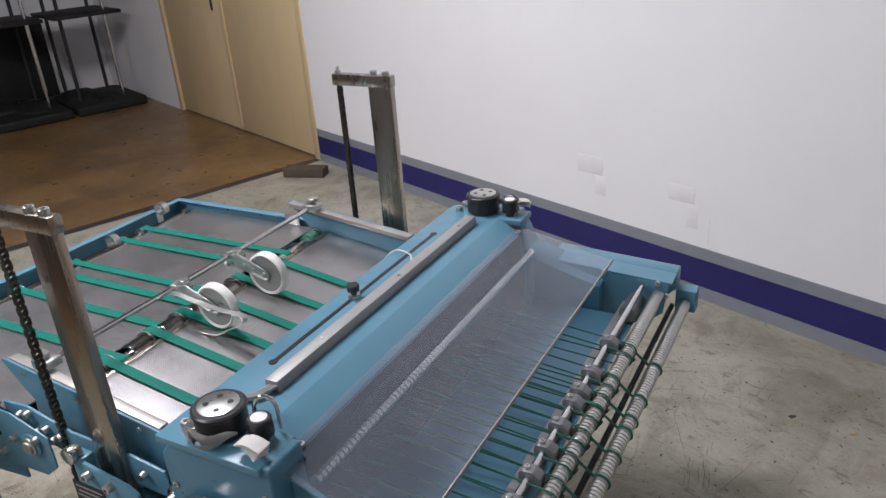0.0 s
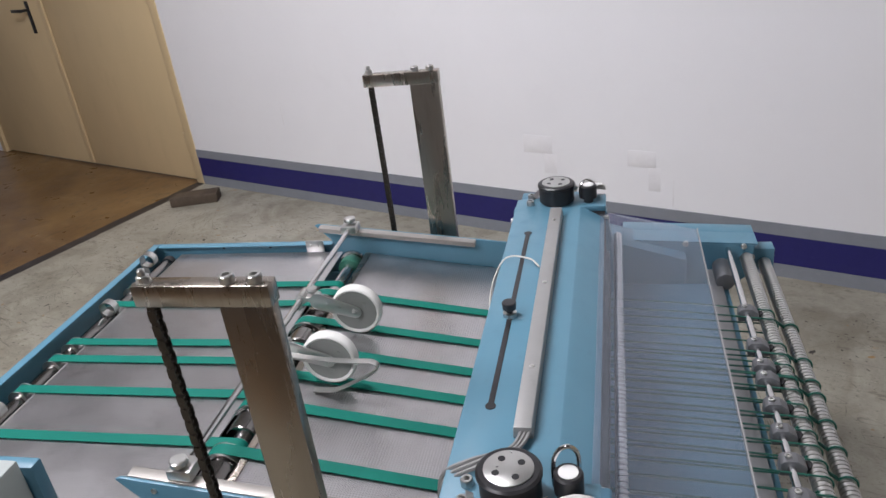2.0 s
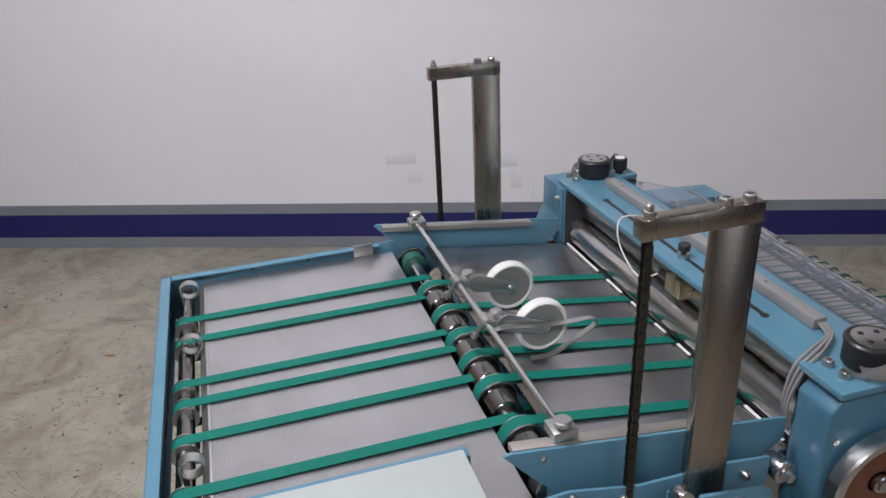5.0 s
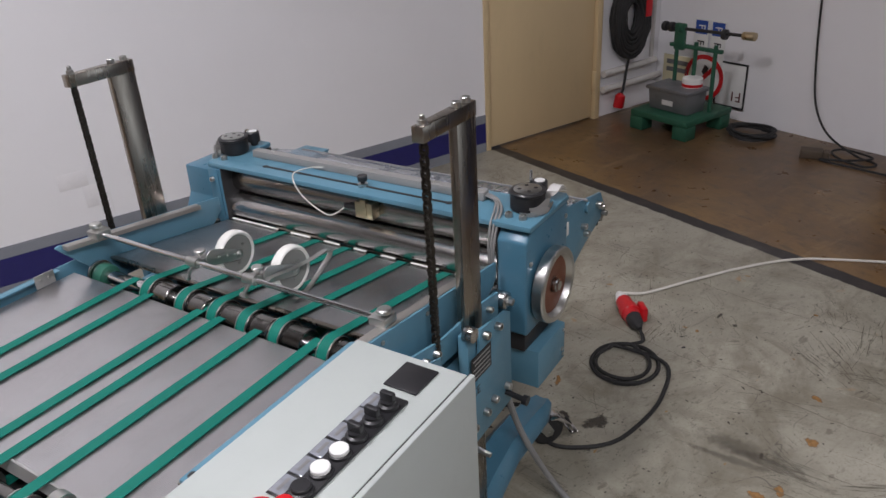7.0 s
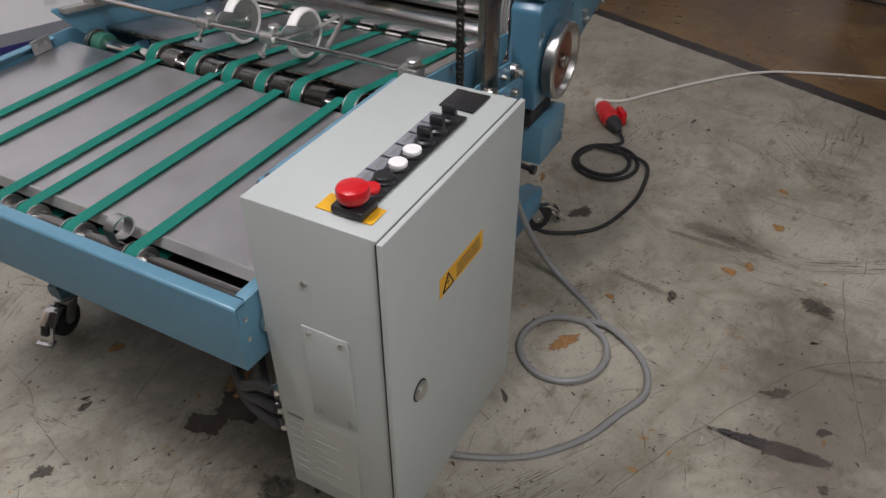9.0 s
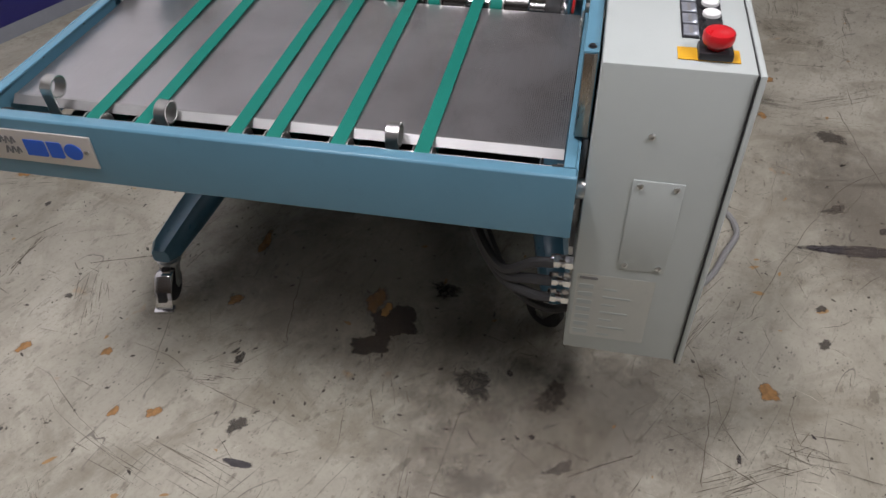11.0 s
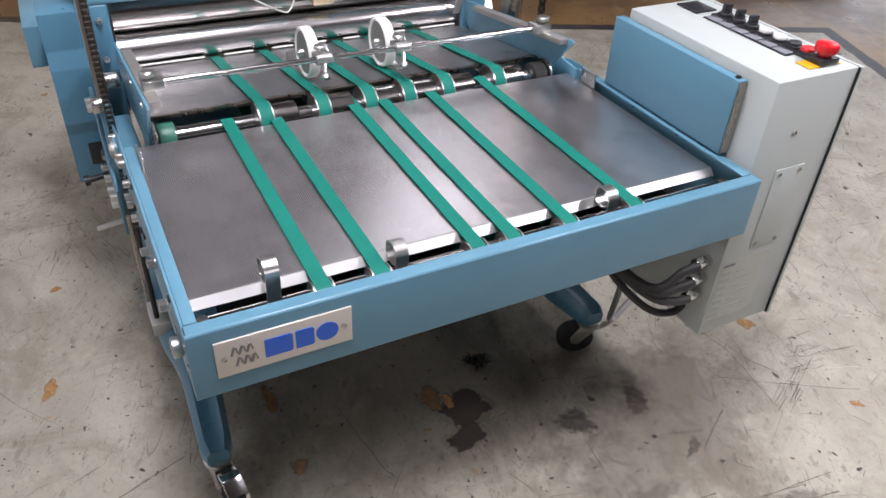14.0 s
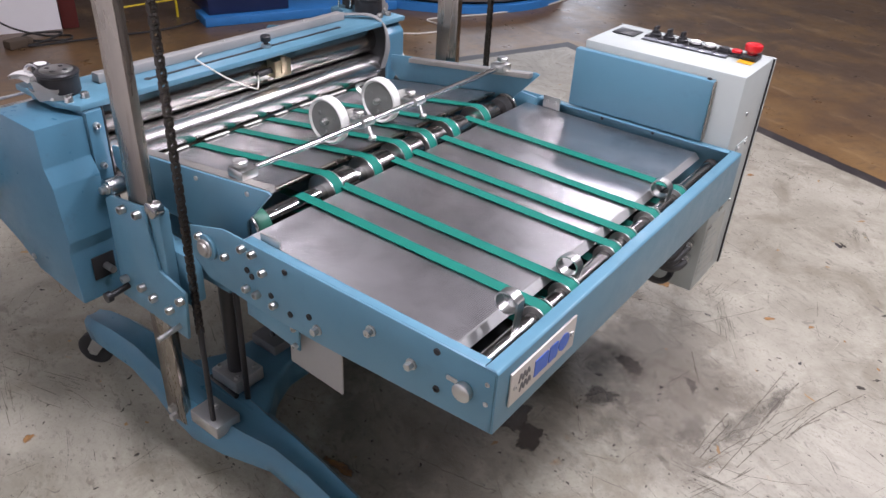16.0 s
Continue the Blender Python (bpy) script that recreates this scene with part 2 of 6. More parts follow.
def floor_material():
    """Worn grey concrete inside a painted brown floor, with a dark line between; scratches, specks and rust."""
    mat = bpy.data.materials.new("workshop_floor")
    mat.use_nodes = True
    nt, nodes, links, out = nodes_of(mat)
    vec = coords(nt)
    sep = nt.nodes.new("ShaderNodeSeparateXYZ")
    links.new(vec, sep.inputs[0])
    wob = maths(nt, "MULTIPLY", maths(nt, "SUBTRACT", noise_tex(nt, vec, 9, 4), 0.5), 0.025)
    u, v = maths(nt, "ADD", sep.outputs[0], wob), maths(nt, "SUBTRACT", wob, sep.outputs[1])
    # how far outside the grey field a place lies
    du = maths(nt, "SUBTRACT", maths(nt, "ABSOLUTE", maths(nt, "SUBTRACT", u, 2.58)), 2.58)
    dv = maths(nt, "SUBTRACT", maths(nt, "ABSOLUTE", maths(nt, "SUBTRACT", v, 1.5)), 2.96)
    far = maths(nt, "MAXIMUM", du, dv)
    # concrete
    big, mid, tiny = noise_tex(nt, vec, 1.3, 5, 0.6), noise_tex(nt, vec, 7, 6, 0.65), noise_tex(nt, vec, 95, 4, 0.6)
    con = mixed(nt, ramp(nt, big, 0.32, 0.68), (0.262, 0.244, 0.192), (0.41, 0.389, 0.318))
    con = mixed(nt, ramp(nt, mid, 0.42, 0.72, 0, 0.5), con, (0.485, 0.465, 0.380))
    con = mixed(nt, ramp(nt, tiny, 0.5, 0.72, 0, 0.3), con, (0.21, 0.195, 0.15))
    # soft dark traffic dirt
    smear = noise_tex(nt, coords(nt, (0.9, 1.3, 1), turn=-20), 1.9, 7, 0.7, 0.9)
    con = mixed(nt, ramp(nt, smear, 0.50, 0.74, 0, 0.62), con, (0.17, 0.152, 0.11))
    cloud = noise_tex(nt, vec, 3.4, 7, 0.72, 0.8)
    con = mixed(nt, ramp(nt, cloud, 0.49, 0.64, 0, 0.6), con, (0.175, 0.152, 0.108))
    # small scuffs: short dark marks in several directions
    for turn, scale, lo, strong in ((24, 30, 0.60, 0.2), (-47, 38, 0.60, 0.2), (80, 24, 0.606, 0.25), (8, 70, 0.60, 0.15), (-12, 12, 0.615, 0.3)):
        mark = noise_tex(nt, coords(nt, (0.62, 1.45, 1), turn=turn), scale, 5, 0.66)
        some = ramp(nt, noise_tex(nt, coords(nt, turn=turn * 3), scale * 0.11, 5, 0.62), 0.45, 0.57, 0, min(1.0, strong + 0.2))
        con = mixed(nt, maths(nt, "MULTIPLY", ramp(nt, mark, lo, lo + 0.035), some), con, (0.108, 0.093, 0.068))
    # long thin scratches
    for turn, seed, shade in ((33, 1.0, 0.10), (-28, 1.4, 0.11), (-61, 0.8, 0.12), (74, 1.2, 0.10), (5, 0.9, 0.11)):
        wave = noise_tex(nt, coords(nt, (0.28 * seed, 1.4 * seed, 1), turn=turn), 2.2, 3, 0.45)
        line = ramp(nt, maths(nt, "ABSOLUTE", maths(nt, "SUBTRACT", maths(nt, "FRACT", maths(nt, "MULTIPLY", wave, 6.0)), 0.5)), 0.002, 0.008, 1, 0)
        some = ramp(nt, noise_tex(nt, coords(nt, (1, 1.3, 1), turn=-turn), 2.9 * seed, 5, 0.66), 0.545, 0.625, 0, 0.8)
        con = mixed(nt, maths(nt, "MULTIPLY", line, some), con, (shade, shade * 0.9, shade * 0.76))
    # dark specks
    for scale, size, seed in ((46, 0.20, 21), (105, 0.24, 5)):
        dots = nt.nodes.new("ShaderNodeTexVoronoi")
        dots.inputs["Scale"].default_value = scale
        links.new(coords(nt, (1, 1.8, 1), turn=seed * 7), dots.inputs["Vector"])
        some = ramp(nt, noise_tex(nt, coords(nt, turn=seed), scale * 0.3, 4, 0.6), 0.53, 0.63)
        con = mixed(nt, maths(nt, "MULTIPLY", ramp(nt, dots.outputs["Distance"], size, size * 0.6, 0, 0.8), some), con, (0.075, 0.066, 0.055))
    rust = maths(nt, "MULTIPLY", ramp(nt, noise_tex(nt, vec, 5.2, 4, 0.55, 0.4), 0.69, 0.73), ramp(nt, mid, 0.35, 0.6))
    con = mixed(nt, maths(nt, "MULTIPLY", rust, 0.7), con, (0.40, 0.21, 0.07))
    # brown paint, worn through and stained in dark patches
    worn = noise_tex(nt, vec, 2.1, 7, 0.66, 0.5)
    paint = mixed(nt, ramp(nt, big, 0.35, 0.65), (0.150, 0.082, 0.032), (0.265, 0.160, 0.064))
    paint = mixed(nt, ramp(nt, mid, 0.55, 0.75, 0, 0.45), paint, (0.36, 0.24, 0.115))
    paint = mixed(nt, ramp(nt, worn, 0.50, 0.66, 0, 0.50), paint, (0.070, 0.045, 0.032))
    paint = mixed(nt, ramp(nt, cloud, 0.55, 0.68, 0, 0.38), paint, (0.080, 0.052, 0.036))
    # brown blended darker towards passage and hall: dimness painted in, patchy with wear
    far_shade = maths(nt, "MULTIPLY", ramp(nt, sep.outputs[0], 5.1, 6.9), ramp(nt, worn, 0.30, 0.54, 0.25, 0.92))
    paint = mixed(nt, far_shade, paint, (0.066, 0.044, 0.032))
    hall_shade = maths(nt, "MULTIPLY", ramp(nt, v, 4.4, 5.6), ramp(nt, worn, 0.36, 0.56, 0.15, 0.8))
    paint = mixed(nt, hall_shade, paint, (0.085, 0.058, 0.042))
    # fine dark mottling, with lighter streaks over it
    mottle = noise_tex(nt, coords(nt, (1.5, 0.7, 1)), 15, 7, 0.72, 0.5)
    paint = mixed(nt, ramp(nt, mottle, 0.52, 0.66, 0, 0.55), paint, (0.058, 0.040, 0.030))
    paint = mixed(nt, ramp(nt, noise_tex(nt, coords(nt, (0.5, 1.8, 1), turn=30), 4.2, 7, 0.7), 0.56, 0.70, 0, 0.5), paint, (0.34, 0.235, 0.125))
    line = mixed(nt, ramp(nt, mid, 0.5, 0.7), (0.030, 0.026, 0.026), (0.065, 0.055, 0.05))
    col = mixed(nt, ramp(nt, far, -0.004, 0.004), con, line)
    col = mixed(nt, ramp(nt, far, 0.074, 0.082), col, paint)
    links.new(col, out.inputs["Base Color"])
    gloss = mixed(nt, ramp(nt, far, 0.074, 0.082), (0.38, 0.38, 0.38), (0.25, 0.25, 0.25))
    gloss = mixed(nt, ramp(nt, mid, 0.3, 0.7, 0, 0.6), gloss, (0.50, 0.50, 0.50))
    links.new(gloss, out.inputs["Roughness"])
    links.new(bump(nt, maths(nt, "ADD", maths(nt, "MULTIPLY", mid, 0.6), tiny), 0.12, 0.003), out.inputs["Normal"])
    return mat


FLOOR = floor_material()


# ---- mesh helpers ----
def thing(name, place, label, category, group="", kind=""):
    ob = new(name)
    ob.empty_display_size = 0.1
    ob.location = place
    return tagged(ob, label, category, group, kind)


def part(name, bm, mat, parent=None, label="", smooth=35):
    """Links a bmesh, in world places, as one mesh object under a thing or a part."""
    mesh = bpy.data.meshes.new(name)
    bmesh.ops.recalc_face_normals(bm, faces=bm.faces)
    bm.to_mesh(mesh)
    bm.free()
    mesh.materials.append(mat)
    for p in mesh.polygons:
        p.use_smooth = True
    mesh.set_sharp_from_angle(angle=radians(smooth))
    ob = new(name, mesh)
    if parent:
        ob.parent = parent
        if parent.type == "EMPTY":
            ob.matrix_parent_inverse = Matrix.Translation(-parent.location)
    if label:
        ob["label"] = label
    return ob


def box(x0, x1, y0, y1, z0, z1, bevel=0.0, seg=2, bm=None, turn=None):
    own = bmesh.new()
    m = Matrix.LocRotScale(((x0 + x1) / 2, (y0 + y1) / 2, (z0 + z1) / 2), None, (abs(x1 - x0), abs(y1 - y0), abs(z1 - z0)))
    bmesh.ops.create_cube(own, size=1, matrix=m)
    if bevel:
        bmesh.ops.bevel(own, geom=own.edges[:], offset=bevel, segments=seg, affect="EDGES", profile=0.5)
    if turn is not None:
        own.transform(turn)
    return join(bm, own)


def join(bm, own):
    if bm is None:
        return own
    mesh = bpy.data.meshes.new("joined")
    own.to_mesh(mesh)
    own.free()
    bm.from_mesh(mesh)
    bpy.data.meshes.remove(mesh)
    return bm


def along(p0, p1):
    p0, p1 = Vector(p0), Vector(p1)
    return Matrix.Translation((p0 + p1) / 2) @ (p1 - p0).to_track_quat("Z", "Y").to_matrix().to_4x4()


def rod(p0, p1, r, seg=20, bm=None, r2=None, bevel=0.0):
    own = bmesh.new()
    bmesh.ops.create_cone(own, cap_ends=True, segments=seg, radius1=r, radius2=r if r2 is None else r2, depth=(Vector(p1) - Vector(p0)).length)
    if bevel:
        rim = [e for e in own.edges if any(len(f.verts) > 4 for f in e.link_faces)]
        bmesh.ops.bevel(own, geom=rim, offset=bevel, segments=2, affect="EDGES", profile=0.5)
    own.transform(along(p0, p1))
    return join(bm, own)


def lathe(p0, p1, profile, seg=28, bm=None):
    """Turns a profile of (distance along the axis, radius) round the axis from p0 towards p1."""
    own = bmesh.new()
    rings = []
    for d, r in profile:
        rings.append([own.verts.new((r * math.cos(2 * math.pi * i / seg), r * math.sin(2 * math.pi * i / seg), d)) for i in range(seg)])
    for a, b in zip(rings, rings[1:]):
        for i in range(seg):
            own.faces.new((a[i], a[(i + 1) % seg], b[(i + 1) % seg], b[i]))
    own.faces.new(rings[0])
    own.faces.new(rings[-1])
    p0, p1 = Vector(p0), Vector(p1)
    own.transform(Matrix.Translation(p0) @ (p1 - p0).to_track_quat("Z", "Y").to_matrix().to_4x4())
    return join(bm, own)


def prism(points, axis, lo, hi, bevel=0.0, bm=None, seg=2):
    """A plate: an outline in the two other axes, thick from lo to hi along the axis."""
    own = bmesh.new()
    place = {"x": lambda a, b, d: (d, a, b), "y": lambda a, b, d: (a, d, b), "z": lambda a, b, d: (a, b, d)}[axis]
    low = [own.verts.new(place(a, b, lo)) for a, b in points]
    high = [own.verts.new(place(a, b, hi)) for a, b in points]
    n = len(points)
    own.faces.new(low)
    own.faces.new(high)
    for i in range(n):
        own.faces.new((low[i], low[(i + 1) % n], high[(i + 1) % n], high[i]))
    bmesh.ops.recalc_face_normals(own, faces=own.faces)
    if bevel:
        bmesh.ops.bevel(own, geom=own.edges[:], offset=bevel, segments=seg, affect="EDGES", profile=0.5)
    return join(bm, own)


def glide(points, steps=8, closed=False):
    """A smooth line through some places."""
    pts = [Vector(p) for p in points]
    n = len(pts)
    out = []
    for i in range(n if closed else n - 1):
        if closed:
            a, b, c, d = (pts[(i + k) % n] for k in (-1, 0, 1, 2))
        else:
            a, b, c, d = pts[max(i - 1, 0)], pts[i], pts[i + 1], pts[min(i + 2, n - 1)]
        for s in range(steps):
            t = s / steps
            out.append(0.5 * ((2 * b) + (c - a) * t + (2 * a - 5 * b + 4 * c - d) * t * t + (3 * b - a - 3 * c + d) * t ** 3))
    if not closed:
        out.append(pts[-1])
    return out


def tube(path, r, seg=8, closed=False, bm=None, flat=None, across=None):
    """Sweeps a round (or, with flat=(width, thickness), a strap) section along a line."""
    own = bmesh.new()
    path = [Vector(p) for p in path]
    n = len(path)
    up = Vector((0, 0, 1))
    rings = []
    last = None
    for i, p in enumerate(path):
        a, b = (path[i - 1], path[(i + 1) % n]) if closed else (path[max(i - 1, 0)], path[min(i + 1, n - 1)])
        t = (b - a).normalized() if (b - a).length > 1e-9 else Vector((1, 0, 0))
        if across:
            side = Vector(across)
        elif last is None:
            side = t.cross(up if abs(t.z) < 0.9 else Vector((0, 1, 0))).normalized()
        else:
            side = (last - t * last.dot(t)).normalized()
        last = side
        nor = side.cross(t)
        if flat:
            w, h = flat[0] / 2, flat[1] / 2
            rings.append([own.verts.new(p + side * x + nor * y) for x, y in ((-w, -h), (w, -h), (w, h), (-w, h))])
        else:
            rings.append([own.verts.new(p + r * (side * math.cos(2 * math.pi * k / seg) + nor * math.sin(2 * math.pi * k / seg))) for k in range(seg)])
    m = len(rings[0])
    for i in range(n if closed else n - 1):
        a, b = rings[i], rings[(i + 1) % n]
        for k in range(m):
            own.faces.new((a[k], a[(k + 1) % m], b[(k + 1) % m], b[k]))
    if not closed:
        own.faces.new(rings[0])
        own.faces.new(rings[-1])
    return join(bm, own)


def screw(place, axis, r=0.008, h=0.008, bm=None):
    """A socket-head screw that stands off a face along the axis."""
    p, a = Vector(place), Vector(axis).normalized()
    return lathe(p, p + a, [(0, r), (h * 0.85, r), (h, r * 0.86), (h, r * 0.5), (h * 0.4, r * 0.46)], 14, bm)


def hexbolt(place, axis, r=0.009, h=0.007, bm=None):
    p, a = Vector(place), Vector(axis).normalized()
    bm = lathe(p, p + a, [(0, r * 1.35), (h * 0.25, r * 1.35)], 16, bm)
    return lathe(p + a * h * 0.25, p + a, [(0, r), (h * 0.9, r), (h, r * 0.8)], 6, bm)


def fasteners(name, parent, places, axis, r=0.008, h=0.008, make=screw, mat=None):
    """Separate bolt heads of one kind on a face."""
    for p in places:
        part(name, make(p, axis, r, h), mat or ZINC, parent)

# ---- the room ----
def room_box(name, mat, u0, u1, v0, v1, z0, z1, bevel=0.0, parent=None, label="", category="", kind="structure"):
    ob = part(name, box(u0, u1, -v1, -v0, z0, z1, bevel), mat)
    ob.matrix_world = ROOM
    if parent:
        ob.parent = parent
        ob.matrix_parent_inverse = parent.matrix_basis.inverted()
    if label and not parent:
        tagged(ob, label, category, kind=kind)
    return ob


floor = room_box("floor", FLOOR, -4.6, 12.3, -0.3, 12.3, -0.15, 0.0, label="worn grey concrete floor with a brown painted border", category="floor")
HIGH = 3.7
room_box("wall_north", WALL_PAINT, 0.0, 5.12, -0.25, 0.0, 0.0, HIGH, label="white painted wall with a blue and grey skirting band", category="wall")
room_box("wall_north_over_double_door", WALL_PAINT, -2.42, -0.001, -0.25, 0.0, 2.12, HIGH, label="white wall above the double door", category="wall")
room_box("wall_north_end", WALL_PAINT, -4.3, -2.421, -0.25, 0.0, 0.0, HIGH, label="white wall beside the double door", category="wall")
room_box("wall_north_over_door", WALL_PAINT, 5.121, 6.08, -0.25, 0.0, 2.12, HIGH, label="white wall above the single door", category="wall")
room_box("wall_north_corner", WALL_PAINT, 6.081, 6.9, -0.25, 0.0, 0.0, HIGH, label="white wall corner with pipes and a cable reel", category="wall")
# upper part is out of view, coloured dark to keep the tray reflection low
room_box("wall_east_upper", HALL_WALL, 6.66, 6.9, 0.001, 1.64, 2.201, HIGH, label="unseen upper wall part, darkened for the tray reflection", category="wall")
room_box("wall_east", WALL_PAINT, 6.66, 6.9, 0.001, 1.64, 0.0, 2.2, label="white painted wall beside the red steel post", category="wall")
room_box("wall_east_reveal", WALL_PAINT, 6.901, 7.2, 1.47, 1.64, 0.0, HIGH, label="white reveal of the passage", category="wall")
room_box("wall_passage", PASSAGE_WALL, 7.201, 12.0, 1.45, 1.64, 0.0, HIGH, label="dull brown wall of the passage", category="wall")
room_box("wall_east_hall", HALL_WALL, 12.0, 12.2, 1.45, 7.6, 0.0, HIGH, label="unseen back wall of the hall, tone set for bounced light", category="wall")
room_box("wall_east_over_gate", HALL_WALL, 12.0, 12.2, 7.601, 11.4, 3.0, HIGH, label="unseen wall above the open gate, tone set for bounced light", category="wall")
room_box("wall_east_end", HALL_WALL, 12.0, 12.2, 11.401, 12.0, 0.0, HIGH, label="unseen wall beside the open gate, tone set for bounced light", category="wall")
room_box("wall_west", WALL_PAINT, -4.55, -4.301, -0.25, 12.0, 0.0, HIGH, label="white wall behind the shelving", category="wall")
room_box("wall_south", HALL_WALL, -4.3, 12.2, 12.001, 12.2, 0.0, HIGH, label="unseen plain wall, tone set for bounced light", category="wall")
room_box("ceiling", CEILING_TONE, -4.55, 12.2, -0.25, 12.2, HIGH + 0.001, HIGH + 0.15, label="unseen hall ceiling, kept dark for the tray reflection", category="ceiling")

for name, mat, z0, z1, proud in (("baseboard", BAND_GREY, 0.0, 0.056, 0.004), ("baseboard", BAND_BLUE, 0.056, 0.178, 0.003), ("baseboard", BAND_GREY, 0.178, 0.228, 0.004)):
    label = "dark blue painted skirting band" if mat is BAND_BLUE else "grey painted skirting band"
    room_box(name, mat, 0.001, 5.119, 0.0, proud, z0, z1, label=label, category="baseboard")

# double door, shut
door = room_box("door_1", DOOR_PAINT, -1.195, -0.07, -0.06, -0.015, 0.012, 2.10, 0.004, label="beige painted steel leaf of a shut double door", category="door")
leaf = room_box("door_2", DOOR_PAINT, -2.36, -1.205, -0.06, -0.015, 0.012, 2.10, 0.004, label="beige painted steel leaf of a shut double door", category="door")
room_box("cover_strip", DOOR_PAINT, -1.225, -1.175, -0.014, -0.002, 0.02, 2.09, 0.003, parent=door)
for z in (0.22, 1.1, 1.9):
    room_box("hinge", DOOR_PAINT, -0.085, -0.055, -0.02, 0.004, z, z + 0.11, 0.003, parent=door)
trim = room_box("trim", DOOR_PAINT, -0.066, 0.0, -0.2, 0.006, 0.0, 2.12, 0.003, label="beige painted steel door frame", category="door frame")
room_box("trim", DOOR_PAINT, -2.42, -2.364, -0.2, 0.006, 0.0, 2.12, 0.003, label="beige painted steel door frame", category="door frame")
for u, side, ob in ((-1.37, -1, leaf),):
    room_box("handle_plate", BLACK, u - 0.018, u + 0.018, -0.015, -0.008, 0.93, 1.14, 0.003, parent=ob)
    room_box("handle", BLACK, *sorted((u - 0.009 * side, u + 0.12 * side)), 0.030, 0.045, 1.075, 1.095, 0.005, parent=ob)
    room_box("handle_neck", BLACK, u - 0.009, u + 0.009, -0.0079, 0.0299, 1.076, 1.094, 0.003, parent=ob)
# single door
single = room_box("door_3", DOOR_PAINT, 5.16, 6.03, -0.05, -0.005, 0.012, 2.10, 0.004, label="beige painted steel door, shut", category="door")
room_box("trim", DOOR_PAINT, 5.121, 5.156, -0.2, 0.008, 0.0, 2.12, 0.003, label="beige painted steel door frame", category="door frame")
room_box("trim", DOOR_PAINT, 6.034, 6.08, -0.2, 0.02, 0.0, 2.12, 0.003, label="beige painted steel door frame", category="door frame")
room_box("handle_plate", BLACK, 5.216, 5.252, -0.005, 0.002, 0.90, 1.11, 0.003, parent=single)
room_box("handle", BLACK, 5.225, 5.355, 0.040, 0.055, 1.035, 1.055, 0.005, parent=single)
room_box("handle_neck", BLACK, 5.225, 5.243, 0.0021, 0.0399, 1.036, 1.054, 0.003, parent=single)
for z in (0.20, 0.98):
    room_box("hinge", DOOR_PAINT, 6.02, 6.05, -0.004, 0.026, z, z + 0.12, 0.004, parent=single)

# ceiling tubes light the hall
TUBE_LIGHT = bpy.data.materials.new("lit_tube")
TUBE_LIGHT.use_nodes = True
_b = TUBE_LIGHT.node_tree.nodes["Principled BSDF"]
_b.inputs["Emission Color"].default_value = (*LAMP_COLOUR, 1)
_b.inputs["Emission Strength"].default_value = 6.0
fitting = thing("ceiling_light", (0, 0, 0), "white ceiling fitting with two fluorescent tubes", "ceiling light", "ceiling lights")
part("housing", box(-0.75, 0.75, -0.11, 0.11, -0.06, 0.0, 0.01), WHITE, fitting)
for y in (-0.06, 0.06):
    part("tube", rod((-0.72, y, -0.085), (0.72, y, -0.085), 0.014, 12), TUBE_LIGHT, fitting)
LIGHTS = ((1.9, 2.0, 1.08), (6.1, 2.5, 0.11), (2.1, 4.9, 1.32), (6.3, 6.4, 0.42))
for i, (u, v, share) in enumerate(LIGHTS):
    place = Matrix.Translation(room(u, v, HIGH)) @ Matrix.Rotation(radians(WALL_TURN), 4, "Z")
    if i == 0:
        fitting.matrix_basis = place
    else:
        copy_thing(fitting, place)
    lamp = area_lamp("tube_lamp", room(u, v, HIGH - 0.11), room(u, v, 0), 1.45, 0.22, LAMP * share, LAMP_COLOUR)
    lamp.matrix_world = place @ Matrix.Translation((0, 0, -0.11))
# daylight comes in through the gate at the far end of the hall
gate = area_lamp("gate_daylight", room(12.05, 9.5, 1.5), room(0, 9.0, 1.4), 3.7, 2.9, GATE, (0.80, 0.90, 1.0))
# filled and rubbed places on the white wall
PATCH = material("wall_filler", (0.82, 0.81, 0.82), 0.8, vary=0.05, coarse=14, soil=0.25, dirt=(0.62, 0.60, 0.60))
for u0, u1, z0, z1 in ((2.30, 2.44, 0.42, 0.50), (2.40, 2.46, 0.33, 0.4195), (2.78, 2.90, 0.40, 0.47), (2.87, 2.92, 0.30, 0.3995), (2.97, 2.976, 0.24, 0.36), (0.815, 0.825, 0.44, 0.54)):
    ob = room_box("wall_patch", PATCH, u0, u1, 0.0, 0.0012, z0, z1, 0.0004)
    ob.parent, ob.matrix_parent_inverse = bpy.data.objects["wall_north"], ROOM.inverted()

# ---- the machine: a belt table with a roller head on a wheeled base ----
machine = thing("paper_folding_machine_table", (0.8, 0.0, 0.0), "light blue belt conveyor table with roller head on castors", "machine")
FAR, NEAR = 1, -1

# belt tray frame
outline = [(0.0, 0.611), (0.0, 0.7255), (0.003, 0.7285), (0.024, 0.7285), (0.024, 0.7235), (0.005, 0.7235), (0.004, 0.7215), (0.004, 0.614), (0.016, 0.614), (0.016, 0.610), (0.001, 0.610)]
bm = prism(outline, "y", -0.511, 0.511, 0.0012)
front = part("front_apron", bm, BLUE, machine)
bm = box(-0.0045, -0.0005, 0.283, 0.478, 0.644, 0.707, 0.001)
plate = part("name_plate", bm, PLATE, front, "brushed metal plate with blue marks")
fasteners("rivet", front, ((-0.0045, 0.466, 0.676), (-0.0045, 0.295, 0.676)), (-1, 0, 0), 0.005, 0.0025)


